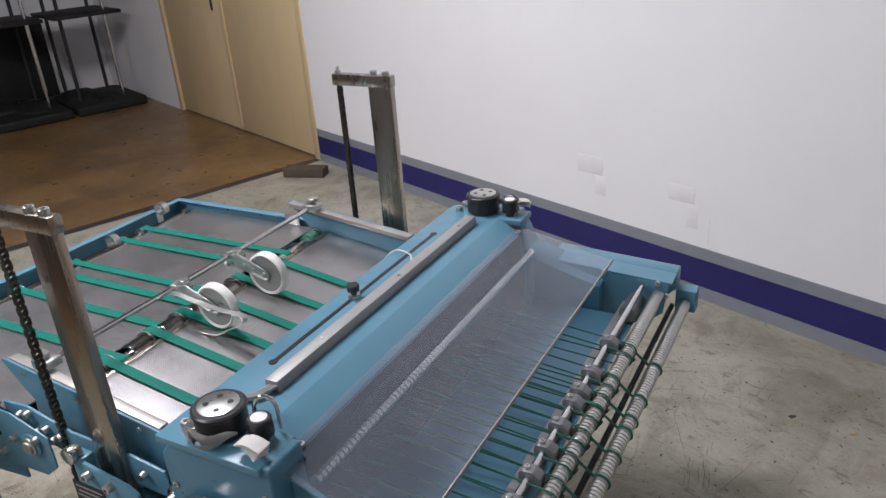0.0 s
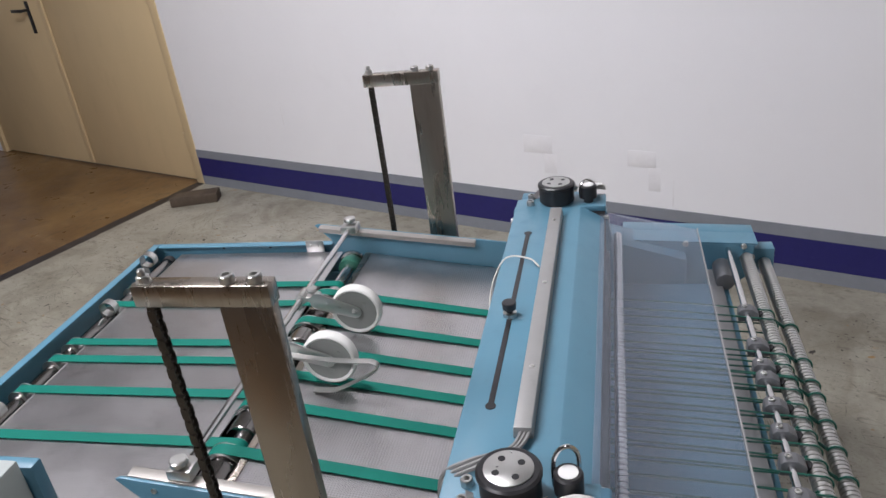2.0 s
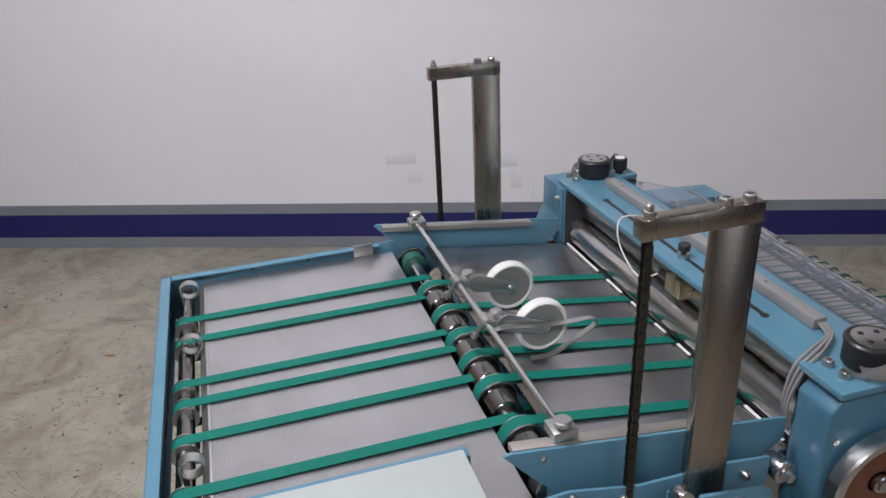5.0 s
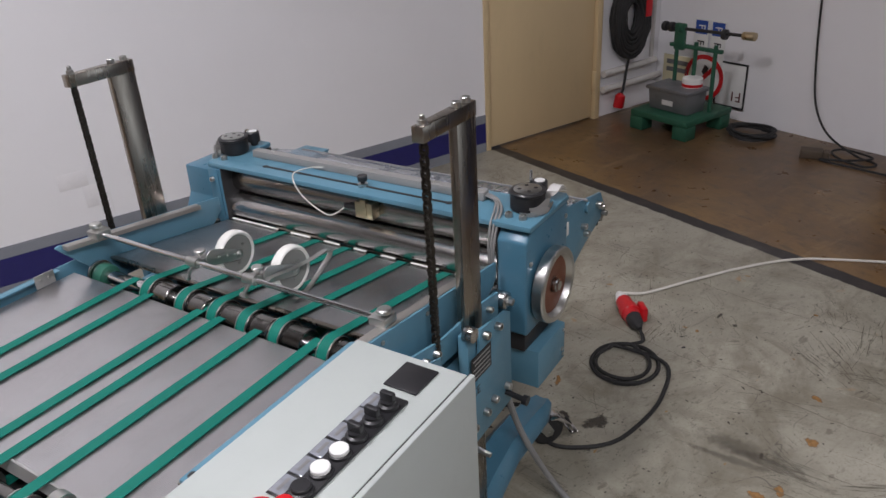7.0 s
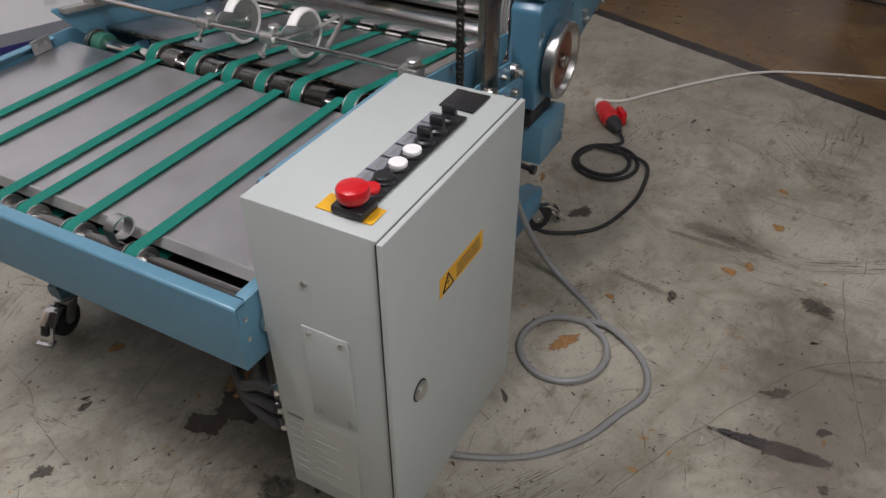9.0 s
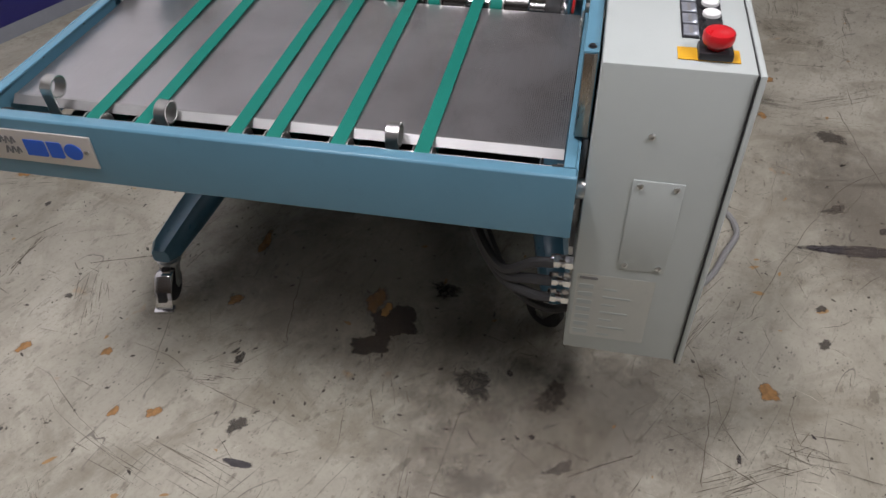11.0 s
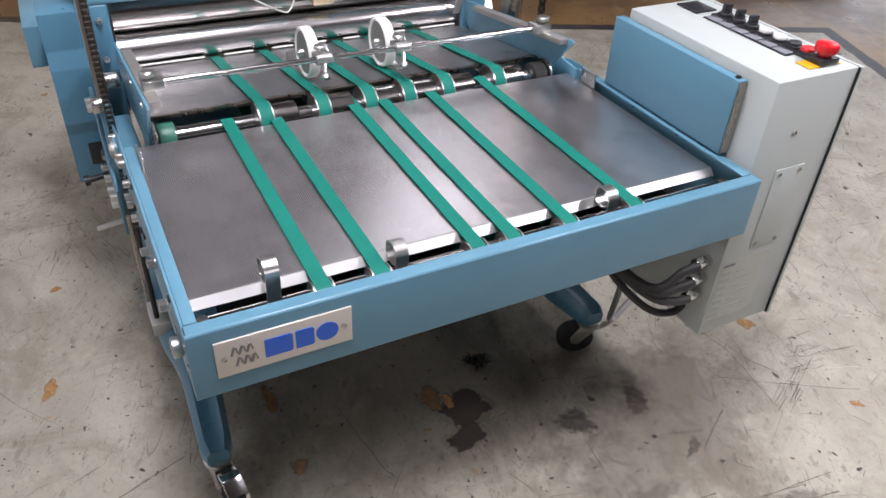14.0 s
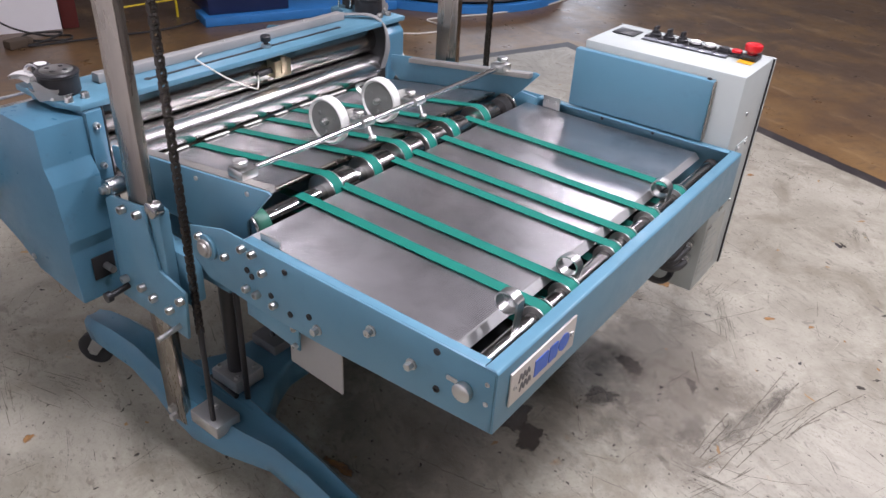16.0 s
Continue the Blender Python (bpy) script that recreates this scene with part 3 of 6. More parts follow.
# the maker's mark as plain blue shapes
LOW, HIGH_Z = 0.6590, 0.0320
for y0, wide, round_shape in ((0.4110, 0.0400, False), (0.3672, 0.0270, False), (0.3375, 0.0335, True)):
    cy, cz = y0 - wide / 2, LOW + HIGH_Z / 2
    if round_shape:
        outline = [(cy + wide / 2 * math.cos(math.pi * k / 16), cz + HIGH_Z / 2 * math.sin(math.pi * k / 16)) for k in range(32)]
    else:
        outline = [(y0, LOW), (y0 - wide + 0.003, LOW), (y0 - wide, LOW + 0.003), (y0 - wide, LOW + HIGH_Z - 0.003), (y0 - wide + 0.003, LOW + HIGH_Z), (y0, LOW + HIGH_Z)]
    part("blue_mark", prism(outline, "x", -0.0056, -0.0045), LETTER, plate, "dark blue printed shape")
bm = bmesh.new()
for row in (0, 1):
    for k in range(3):
        y, z = 0.4580 - k * 0.0105 - row * 0.005, 0.679 - row * 0.020
        prism([(y, z), (y - 0.0035, z), (y - 0.008, z + 0.015), (y - 0.0045, z + 0.015)], "x", -0.0058, -0.0045, bm=bm)
        prism([(y - 0.0068, z + 0.015), (y - 0.009, z + 0.013), (y - 0.0115, z + 0.004), (y - 0.009, z + 0.003)], "x", -0.0058, -0.0045, bm=bm)
part("zigzag_mark", bm, PRINT, plate)

for s in (FAR, NEAR):
    y0, y1 = sorted((s * 0.507, s * 0.511))
    outline = [(0.0045, 0.610), (0.36, 0.592), (0.50, 0.59), (0.66, 0.6), (0.70, 0.63), (0.70, 0.70), (0.60, 0.7285), (0.0045, 0.7285)]
    bm = prism(outline, "y", y0, y1, 0.001)
    side = part("side_panel", bm, BLUE, machine)
    a, b = sorted((s * 0.489, s * 0.5068))
    part("top_flange", box(0.026, 0.545, a, b, 0.7245, 0.7285, 0.0015), BLUE, side)
    out = (0, s, 0)
    fasteners("bolt", side, [(x, s * 0.511, z) for x, z in ((0.156, 0.662), (0.240, 0.684), (0.364, 0.622))], out, 0.0075, 0.011, hexbolt)
    # dark flat heads, most of them standing for open holes
    fasteners("screw", side, [(x, s * 0.511, z) for x, z in ((0.108, 0.712), (0.106, 0.640), (0.54, 0.668), (0.438, 0.708), (0.528, 0.659), (0.479, 0.640), (0.431, 0.622), (0.383, 0.640))], out, 0.006, 0.003, mat=DARK)
    fasteners("screw", side, [(x, s * 0.511, z) for x, z in ((0.545, 0.712), (0.517, 0.712), (0.493, 0.684), (0.543, 0.628), (0.515, 0.627), (0.470, 0.625), (0.596, 0.674), (0.668, 0.690))], out, 0.0075, 0.012)
    block = part("hinge_block", box(0.475, 0.525, s * 0.4835, s * 0.4875, 0.709, 0.742, 0.001), ZINC, side)
    fasteners("screw", side, ((0.488, s * 0.4835, 0.728), (0.512, s * 0.4835, 0.728)), (0, -s, 0), 0.005, 0.003)
    # dark studs standing for small holes in the panel
    for x in (0.22, 0.36):
        part("panel_hole", rod((x, s * 0.5068, 0.716), (x, s * 0.5045, 0.716), 0.004, 10), DARK, side)
for s in (FAR, NEAR):
    bm = lathe((0.053, s * 0.512, 0.670), (0.053, s * 0.6, 0.670), [(0, 0.014), (0.004, 0.016), (0.012, 0.016), (0.014, 0.013)], 20)
    box(0.068, 0.088, *sorted((s * 0.5115, s * 0.5135)), 0.672, 0.680, 0.002, bm=bm)
    part("tension_knob", bm, ZINC, machine)
    fasteners("corner_screw", machine, ((0.016, s * 0.511, 0.700), (0.016, s * 0.511, 0.662)), (0, s, 0), 0.004, 0.002)
for s in (FAR, NEAR):
    ring = part("shaft_bearing", lathe((0.649, s * 0.511, 0.672), (0.649, s * 2, 0.672), [(0, 0.026), (0.006, 0.026), (0.007, 0.022)], 28), BLUE, machine)
    part("bearing_cap", lathe((0.649, s * 0.518, 0.672), (0.649, s * 2, 0.672), [(0, 0.019), (0.004, 0.019), (0.005, 0.014), (0.009, 0.013)], 24), RAIL, ring)

arm = part("side_arm", prism([(0.545, 0.7285), (0.62, 0.735), (0.74, 0.710), (0.90, 0.708), (0.98, 0.698), (0.98, 0.640), (0.74, 0.650), (0.62, 0.664), (0.545, 0.690)], "y", -0.4875, -0.4815, 0.001), BLUE, machine)
fasteners("bolt", arm, [(x, -0.4875, z) for x, z in ((0.60, 0.715), (0.625, 0.722), (0.645, 0.690), (0.672, 0.700), (0.690, 0.682), (0.712, 0.695), (0.93, 0.680))], (0, -1, 0), 0.0075, 0.014)

# sheet metal trays
bm = box(0.1033, 0.575, -0.4865, 0.4865, 0.7045, 0.7075)
part("tray", bm, TRAY, machine, "grey sheet metal tray with a fine diamond grid")
bm = prism([(0.0865, 0.6965), (0.0985, 0.7082), (0.1030, 0.7082), (0.0905, 0.6955)], "y", -0.4865, 0.4865)
part("tray_edge", bm, ALU, machine, "bare silver tray edge")
SLOPE = (0.666 - 0.733) / (1.055 - 0.60)
deck = lambda x: 0.731 + SLOPE * (x - 0.60)
bm = prism([(0.66, deck(0.66) - 0.003), (1.056, deck(1.056) - 0.003), (1.056, deck(1.056)), (0.66, deck(0.66))], "y", -0.447, 0.447)
part("rear_tray", bm, REAR_TRAY, machine, "grey sheet metal tray with a fine diamond grid")
bm = prism([(0.656, 0.716), (0.666, 0.714), (0.668, deck(0.66) + 0.001), (0.654, deck(0.65) + 0.001)], "y", -0.447, 0.447, 0.001)
part("cross_bar", bm, STEEL, machine, "bare metal cross bar")

# shafts, pulleys and belts of the front tray
FRONT_BELTS = (0.305, 0.214, 0.048, -0.018, -0.128, -0.266)
REAR_BELTS = (0.231, 0.111, 0.008, -0.081, -0.174, -0.305)
WIDTH = 0.0245
FRONT_X = 0.056
front_shaft = part("front_shaft", rod((FRONT_X, -0.49, 0.686), (FRONT_X, 0.49, 0.686), 0.0165), DRUM, machine)
mid_shaft = part("middle_shaft", rod((0.617, -0.452, 0.695), (0.617, 0.452, 0.695), 0.0185, 24), CHROME, machine)


def pulley(x, z, r, y, parent, lip=0.003, mat=None, wide=WIDTH + 0.003):
    w = wide / 2
    prof = [(0, r * 0.4), (0, r + lip), (0.0025, r + lip), (0.003, r), (2 * w - 0.003, r), (2 * w - 0.0025, r + lip), (2 * w, r + lip), (2 * w, r * 0.4)]
    return part("pulley", lathe((x, y - w, z), (x, y + w, z), prof, 32), mat or ALU, parent)


def belt_loop(x0, z0, r0, x1, z1, r1, y, parent, label=""):
    """A flat belt round two pulleys."""
    d = math.hypot(x1 - x0, z1 - z0)
    base = math.atan2(z1 - z0, x1 - x0)
    lean = math.asin((r1 - r0) / d)
    top, low = base + math.pi / 2 + lean, base - math.pi / 2 - lean
    pts = []
    for k in range(13):
        a = low - (low + 2 * math.pi - top) * k / 12
        pts.append((x0 + r0 * math.cos(a), z0 + r0 * math.sin(a)))
    for k in range(13):
        a = top - (top - low) * k / 12
        pts.append((x1 + r1 * math.cos(a), z1 + r1 * math.sin(a)))
    n = len(pts)
    cx, cz = (x0 + x1) / 2, (z0 + z1) / 2
    bm = bmesh.new()
    rows = []
    for i, (x, z) in enumerate(pts):
        (ax, az), (bx, bz) = pts[i - 1], pts[(i + 1) % n]
        nx, nz = -(bz - az), bx - ax
        k = math.hypot(nx, nz)
        nx, nz = nx / k * 0.0016, nz / k * 0.0016
        rows.append([bm.verts.new((x + nx * q, y + o * WIDTH / 2, z + nz * q)) for q, o in ((0, -1), (0, 1), (1, 1), (1, -1))])
    for a, b in zip(rows, rows[1:] + rows[:1]):
        for k in range(4):
            bm.faces.new((a[k], a[(k + 1) % 4], b[(k + 1) % 4], b[k]))
    return part("belt", bm, BELT, parent, label)


for y in FRONT_BELTS:
    pulley(FRONT_X, 0.688, 0.0215, y, front_shaft, 0.0035, ZINC, WIDTH + 0.008)
    belt_loop(FRONT_X, 0.688, 0.022, 0.617, 0.695, 0.0175, y, machine, "flat green conveyor belt")
for y in REAR_BELTS:
    pulley(0.617, 0.695, 0.0375, y, mid_shaft, 0.0025, ZINC, WIDTH + 0.006)
    belt_loop(0.617, 0.695, 0.0385, 1.046, 0.650, 0.017, y, machine, "flat green conveyor belt")
    bm = lathe((0.617, y - 0.0155, 0.695), (0.617, y - 1, 0.695), [(0, 0.0385), (0.0015, 0.0385), (0.0025, 0.0335), (0.050, 0.0335), (0.052, 0.0315), (0.0525, 0.0185)], 32)
    part("hub", bm, DRUM, mid_shaft, "dark polished steel drum")
for s in (FAR, NEAR):
    part("end_roller", rod((0.617, s * 0.405, 0.695), (0.617, s * 0.438, 0.695), 0.030, 28, bevel=0.003), material("dark_green_plastic", (0.03, 0.13, 0.09), 0.4) if s == FAR else RUBBER, mid_shaft)
    part("front_bearing", rod((FRONT_X, s * 0.47, 0.688), (FRONT_X, s * 0.488, 0.688), 0.017, 20, bevel=0.002), RUBBER, front_shaft)
    part("bearing", rod((0.617, s * 0.441, 0.695), (0.617, s * 0.449, 0.695), 0.036, 26, bevel=0.002), ROLLER, mid_shaft)

# curled stops at the tray end
for y, z in ((0.377, 0.750), (0.179, 0.722), (-0.217, 0.724)):
    pts = [(0.062, y, 0.640), (0.060, y, 0.690)]
    for k in range(13):
        a = math.pi - 2.1 * math.pi * k / 14
        pts.append((0.080 + 0.020 * math.cos(a) - 0.004, y, z + 0.018 * math.sin(a)))
    pts = [(x - 0.004, yy, zz) for x, yy, zz in pts]
    part("curled_stop", tube(glide(pts, 3), 0, flat=(0.021, 0.0026), across=(0, 1, 0)), ZINC, machine, "curled bare spring steel stop")

# low bearing block, and a dark sheet added to make the front gap unlit
part("gap_shade_sheet", box(0.075, 0.66, -0.445, 0.445, 0.628, 0.631, 0.001), DARK, machine)
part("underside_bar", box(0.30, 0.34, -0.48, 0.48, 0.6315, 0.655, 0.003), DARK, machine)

# side rails of the rear tray
for s in (FAR, NEAR):
    y0, y1 = sorted((s * 0.450, s * 0.456))
    outline = [(0.527, 0.802), (0.536, 0.8055), (0.955, 0.752), (1.03, 0.742), (1.03, 0.70), (0.955, 0.64), (0.60, 0.66), (0.600, 0.722), (0.575, 0.748)]
    rail = part("side_rail", prism(outline, "y", y0, y1, 0.0015), BLUE, machine)
    y2, y3 = sorted((s * 0.428, s * 0.4495))
    bm = prism([(0.545, 0.793), (0.545, 0.8055), (0.945, 0.7545), (0.945, 0.742)], "y", y2, y3, 0.001)
    part("rail_strip", bm, RAIL, rail, "bare milled metal strip")
    fasteners("rail_screw", rail, [(x, s * 0.456, 0.790 - 0.128 * (x - 0.536)) for x in (0.59, 0.74, 0.90)], (0, s, 0), 0.005, 0.003)

# cross rod with its clamps and white hold-down wheels
ROD_X, ROD_Z = 0.632, 0.8035
cross = part("cross_rod", rod((ROD_X, -0.426, ROD_Z), (ROD_X, 0.426, ROD_Z), 0.0062, 16), CHROME, machine)
for s in (FAR, NEAR):
    bm = box(0.612, 0.653, *sorted((s * 0.408, s * 0.447)), 0.7955, 0.8145, 0.0025)
    lathe((ROD_X, s * 0.434, 0.8145), (ROD_X, s * 0.434, 1), [(0, 0.005), (0.005, 0.005), (0.005, 0.013), (0.0065, 0.0145), (0.013, 0.0145), (0.015, 0.012)], 24, bm)
    part("rod_clamp", bm, ZINC, cross, "metal clamp with a knurled screw")


def hold_down(y_wheel, y_clamp, guard):
    x, z = 0.748, 0.774
    arm = part("arm", bmesh_arm(y_clamp, x, z), ZINC, machine, "bare metal arm that carries a wheel")
    w = 0.0125
    prof = [(0, 0.050), (0.002, 0.0535), (0.004, 0.0545), (2 * w - 0.004, 0.0545), (2 * w - 0.002, 0.0535), (2 * w, 0.050), (2 * w - 0.004, 0.0455), (0.004, 0.0455)]
    own = bmesh.new()
    seg = 40
    rings = [[own.verts.new((x + r * math.cos(2 * math.pi * i / seg), y_wheel - w + d, z + r * math.sin(2 * math.pi * i / seg))) for i in range(seg)] for d, r in prof]
    for a, b in zip(rings, rings[1:] + rings[:1]):
        for i in range(seg):
            own.faces.new((a[i], a[(i + 1) % seg], b[(i + 1) % seg], b[i]))
    wheel = part("wheel", own, NYLON, machine, "white nylon hold-down wheel")
    bm = lathe((x, y_wheel - 0.009, z), (x, y_wheel + 1, z), [(0, 0.0455), (0.018, 0.0455)], 36)
    for k in range(3):
        a = 0.6 + k * 2 * math.pi / 3
        for e in (-0.009, 0.009):
            screw((x + 0.026 * math.cos(a), y_wheel + e, z + 0.026 * math.sin(a)), (0, math.copysign(1, e), 0), 0.0045, 0.0015, bm)
    part("disc", bm, material("grey_wheel_disc", (0.24, 0.245, 0.23), 0.45, soil=0.15), wheel)
    bm = rod((x, y_wheel - 0.020, z), (x, y_wheel + 0.020, z), 0.008, 16, bevel=0.001)
    rod((x, y_wheel - 0.024, z), (x, y_wheel + 0.024, z), 0.0045, 12, bm=bm)
    part("hub", bm, ZINC, wheel)
    if guard:
        y = y_wheel - 0.030
        pts = [(0.640, y, 0.800), (0.66, y, 0.802), (0.72, y, 0.792), (0.79, y, 0.786), (0.838, y, 0.786), (0.852, y, 0.777), (0.846, y, 0.765), (0.81, y, 0.744), (0.76, y, 0.720), (0.715, y, 0.718)]
        part("guard_strap", tube(glide(pts, 6), 0, flat=(0.014, 0.0016), across=(0, 1, 0)), ZINC, arm, "thin bent metal strap")


def bmesh_arm(y, x, z):
    """A split clamp on the rod with a thumb screw, and a plate that carries the wheel."""
    bm = lathe((ROD_X, y - 0.016, ROD_Z), (ROD_X, y, ROD_Z), [(0, 0.0115), (0.032, 0.0115)], 18)
    box(0.638, 0.668, y - 0.0145, y + 0.0145, 0.796, 0.808, 0.002, bm=bm)
    rod((0.655, y, 0.806), (0.655, y, 0.820), 0.004, 10, bm=bm)
    lathe((0.655, y, 0.816), (0.655, y, 1), [(0, 0.011), (0.001, 0.0125), (0.006, 0.0125), (0.008, 0.0105)], 20, bm)
    rod((0.628, y, 0.796), (0.612, y + 0.005, 0.776), 0.0045, 10, bm=bm)
    lathe((0.614, y + 0.004, 0.778), (0.600, y + 0.008, 0.762), [(0, 0.006), (0.003, 0.009), (0.009, 0.009), (0.011, 0.006)], 14, bm)
    out = []
    for cx, cz, r, a0, a1 in ((0.672, 0.799, 0.020, 75, 262), (x, z, 0.014, -100, 75)):
        out += [(cx + r * math.cos(radians(a0 + (a1 - a0) * k / 8)), cz + r * math.sin(radians(a0 + (a1 - a0) * k / 8))) for k in range(9)]
    prism(out, "y", y - 0.0180, y - 0.0152, 0.0006, bm)
    for k in (0.690, 0.715):
        screw((k, y - 0.018, 0.799 - (k - 0.672) * 0.33), (0, -1, 0), 0.004, 0.002, bm)
    return bm


hold_down(0.090, 0.0925, False)
hold_down(-0.085, -0.0825, True)

# ---- lift posts ----
for s in (FAR, NEAR):
    y0, y1 = (0.500, 0.520) if s == FAR else (-0.498, -0.478)
    yc = (y0 + y1) / 2
    post = part("lift_post", box(0.817, 0.887, y0, y1, 0.11, 1.137, 0.002), STEEL, machine, "bare ground steel flat bar")
    bm = box(0.704, 0.888, y0 - 0.001, y1 + 0.004, 1.1372, 1.167, 0.0015)
    bracket = part("top_bracket", bm, STEEL, machine, "bare steel bracket at the top of the post")
    fasteners("cap_screw", bracket, ((0.832, yc, 1.167), (0.868, yc, 1.167)), (0, 0, 1), 0.0095, 0.011)
    bm = lathe((0.719, yc, 1.167), (0.719, yc, 2), [(0, 0.010), (0.002, 0.010), (0.002, 0.0085), (0.009, 0.0085), (0.010, 0.005), (0.017, 0.005), (0.019, 0.003)], 12)
    part("chain_nut", bm, ZINC, bracket)
    bm = bmesh.new()
    z, k = 1.137, 0
    while z > 0.44:
        w = 0.0062 if k % 2 else 0.0042
        for o in (-1, 1):
            box(0.719 - 0.0055, 0.719 + 0.0055, yc + o * w - 0.0007, yc + o * w + 0.0007, z - 0.0135, z + 0.0025, 0, bm=bm)
        rod((0.719, yc - 0.0072, z), (0.719, yc + 0.0072, z), 0.0035, 8, bm=bm)
        z -= 0.011
        k += 1
    tagged(part("roller_chain", bm, CHAIN, machine, "dark oiled roller chain"), kind="stuff")
    part("chain_rod", rod((0.719, yc, 0.16), (0.719, yc, 0.445), 0.0062, 12), BLACK, machine, "thin black rod below the chain")
    # carriage plates that ride on the post
    a, b = sorted((s * 0.524, s * 0.531))
    outline = [(0.822, 0.700), (0.935, 0.685), (0.955, 0.672), (0.960, 0.43), (0.733, 0.42), (0.720, 0.54), (0.80, 0.56)]
    carriage = part("carriage_plate", prism(outline, "y", a, b, 0.001), BLUE, machine)
    fasteners("bolt", carriage, [(x, s * 0.531, z) for x, z in ((0.890, 0.672), (0.836, 0.680), (0.930, 0.487), (0.775, 0.478), (0.868, 0.492), (0.732, 0.520), (0.83, 0.482))], (0, s, 0), 0.009, 0.014)
    part("pin", rod((0.755, s * 0.531, 0.445), (0.755, s * 0.585, 0.438), 0.006, 10), ZINC, carriage)
    bm = rod((0.93, s * 0.531, 0.468), (0.93, s * 0.575, 0.462), 0.007, 12)
    lathe((0.93, s * 0.575, 0.462), (0.93, s * 2, 0.40), [(0, 0.012), (0.012, 0.012)], 12, bm)
    part("lock_screw", bm, BLACK, carriage)
    part("slide_beam", box(0.755, 0.955, *sorted((s * 0.459, s * 0.498)), 0.475, 0.60, 0.004), BLUE, machine)
    part("slide_block", box(0.78, 0.815, *sorted((s * 0.499, s * 0.5235)), 0.44, 0.70, 0.003), BLUE, machine)
    part("guide_roller", rod((0.79, s * 0.512, 0.705), (0.79, s * 0.536, 0.705), 0.017, 20, bevel=0.002), ROLLER, machine)
    roll = part("guide_roller", rod((1.008, s * 0.460, 0.662), (1.008, s * 0.497, 0.662), 0.021, 22, bevel=0.002), ROLLER, machine)
    part("roller_bolt", hexbolt((1.008, s * 0.497, 0.662), (0, s, 0), 0.009, 0.012), ZINC, roll)
bm = box(0.778, 0.862, -0.5325, -0.5312, 0.588, 0.650, 0.0003)
rating = part("rating_plate", bm, DARK, machine, "dark rating plate with unreadable lines")
for k in range(5):
    part("printed_line", box(0.790 if k % 2 else 0.784, 0.856, -0.5331, -0.5326, 0.594 + k * 0.011, 0.598 + k * 0.011), CHANNEL, rating)
data = bpy.data.curves.new("mark_text", "FONT")
data.body, data.size, data.extrude, data.align_x, data.align_y = "CE", 0.030, 0.0003, "CENTER", "CENTER"
data.materials.append(BLACK)
mark = new("lettering", data)
mark.parent, mark.matrix_parent_inverse = machine, Matrix.Translation(-machine.location)
mark.matrix_basis = Matrix.Translation((0.795, -0.5316, 0.558)) @ Matrix.Rotation(math.pi / 2, 4, "X")
bm = prism([(0.335, 0.470), (0.470, 0.478), (0.470, 0.625), (0.335, 0.625)], "y", 0.480, 0.484, 0.0015)
part("guard_sheet", bm, CHANNEL, machine, "light grey sheet metal guard")

# ---- roller head ----
TOP = 0.836
bm = prism([(1.050, -0.535), (1.262, -0.535), (1.262, -0.447), (1.206, -0.447), (1.206, 0.447), (1.262, 0.447), (1.262, 0.520), (1.110, 0.520), (1.050, 0.496)], "z", TOP - 0.014, TOP, 0.003)
beam = part("head_beam", bm, BLUE, machine, "light blue painted top beam")
part("beam_lip", prism([(1.2035, 0.8358), (1.208, 0.8345), (1.258, 0.8045), (1.258, 0.798), (1.2065, 0.8215)], "y", -0.4465, 0.4465), BLUE, beam)
bm = box(1.089, 1.098, -0.296, 0.307, TOP + 0.0002, TOP + 0.0011)
for y in (-0.296, 0.307):
    rod((1.0935, y, TOP + 0.0002), (1.0935, y, TOP + 0.0012), 0.0085, 16, bm=bm)
part("adjusting_slot", bm, BLACK, beam, "dark slot in the beam")
bm = rod((1.0935, -0.036, TOP + 0.001), (1.0935, -0.036, TOP + 0.008), 0.013, 20)
base = part("knob_base", bm, ZINC, beam)
bm = lathe((1.0935, -0.036, TOP + 0.008), (1.0935, -0.036, 2), [(0, 0.006), (0.006, 0.006), (0.008, 0.0125), (0.020, 0.0135), (0.022, 0.012)], 20)
part("knob", bm, BLACK, beam, "small black knob")
bm = prism([(1.136, TOP + 0.0005), (1.166, TOP + 0.0005), (1.164, TOP + 0.021), (1.138, TOP + 0.021)], "y", -0.367, 0.398, 0.0015)
part("cable_duct", bm, CHANNEL, beam, "grey cable duct along the beam")
fasteners("duct_screw", beam, [(1.151, y, TOP + 0.021) for y in (0.33, 0.05, -0.22)], (0, 0, 1), 0.004, 0.002)
for (x0, z0, r, mat, nm) in ((1.128, 0.771, 0.042, DULL_ROLLER, "upper_roller"), (1.101, 0.690, 0.042, ROLLER, "feed_roller"), (1.150, 0.605, 0.038, DULL_ROLLER, "lower_roller"), (1.046, 0.650, 0.0165, ROLLER, "belt_roller")):
    part(nm, rod((x0, -0.446, z0), (x0, 0.446, z0), r, 36), mat, machine, "polished steel roller")
# white strips put in for the highlights on the steel roller
ys = [0.44, *[y + o for y in REAR_BELTS for o in (0.018, -0.018)], -0.44]
for a, b in zip(ys[::2], ys[1::2]):
    part("roller_glint", box(1.0490, 1.0560, b + 0.006, a - 0.006, 0.6685, 0.6712, 0.001), NYLON, machine, "white strip painted as the roller highlight between the belts")
# dark sheet added behind the rollers for the unlit inside of the head
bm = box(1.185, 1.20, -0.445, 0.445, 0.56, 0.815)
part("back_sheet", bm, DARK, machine)
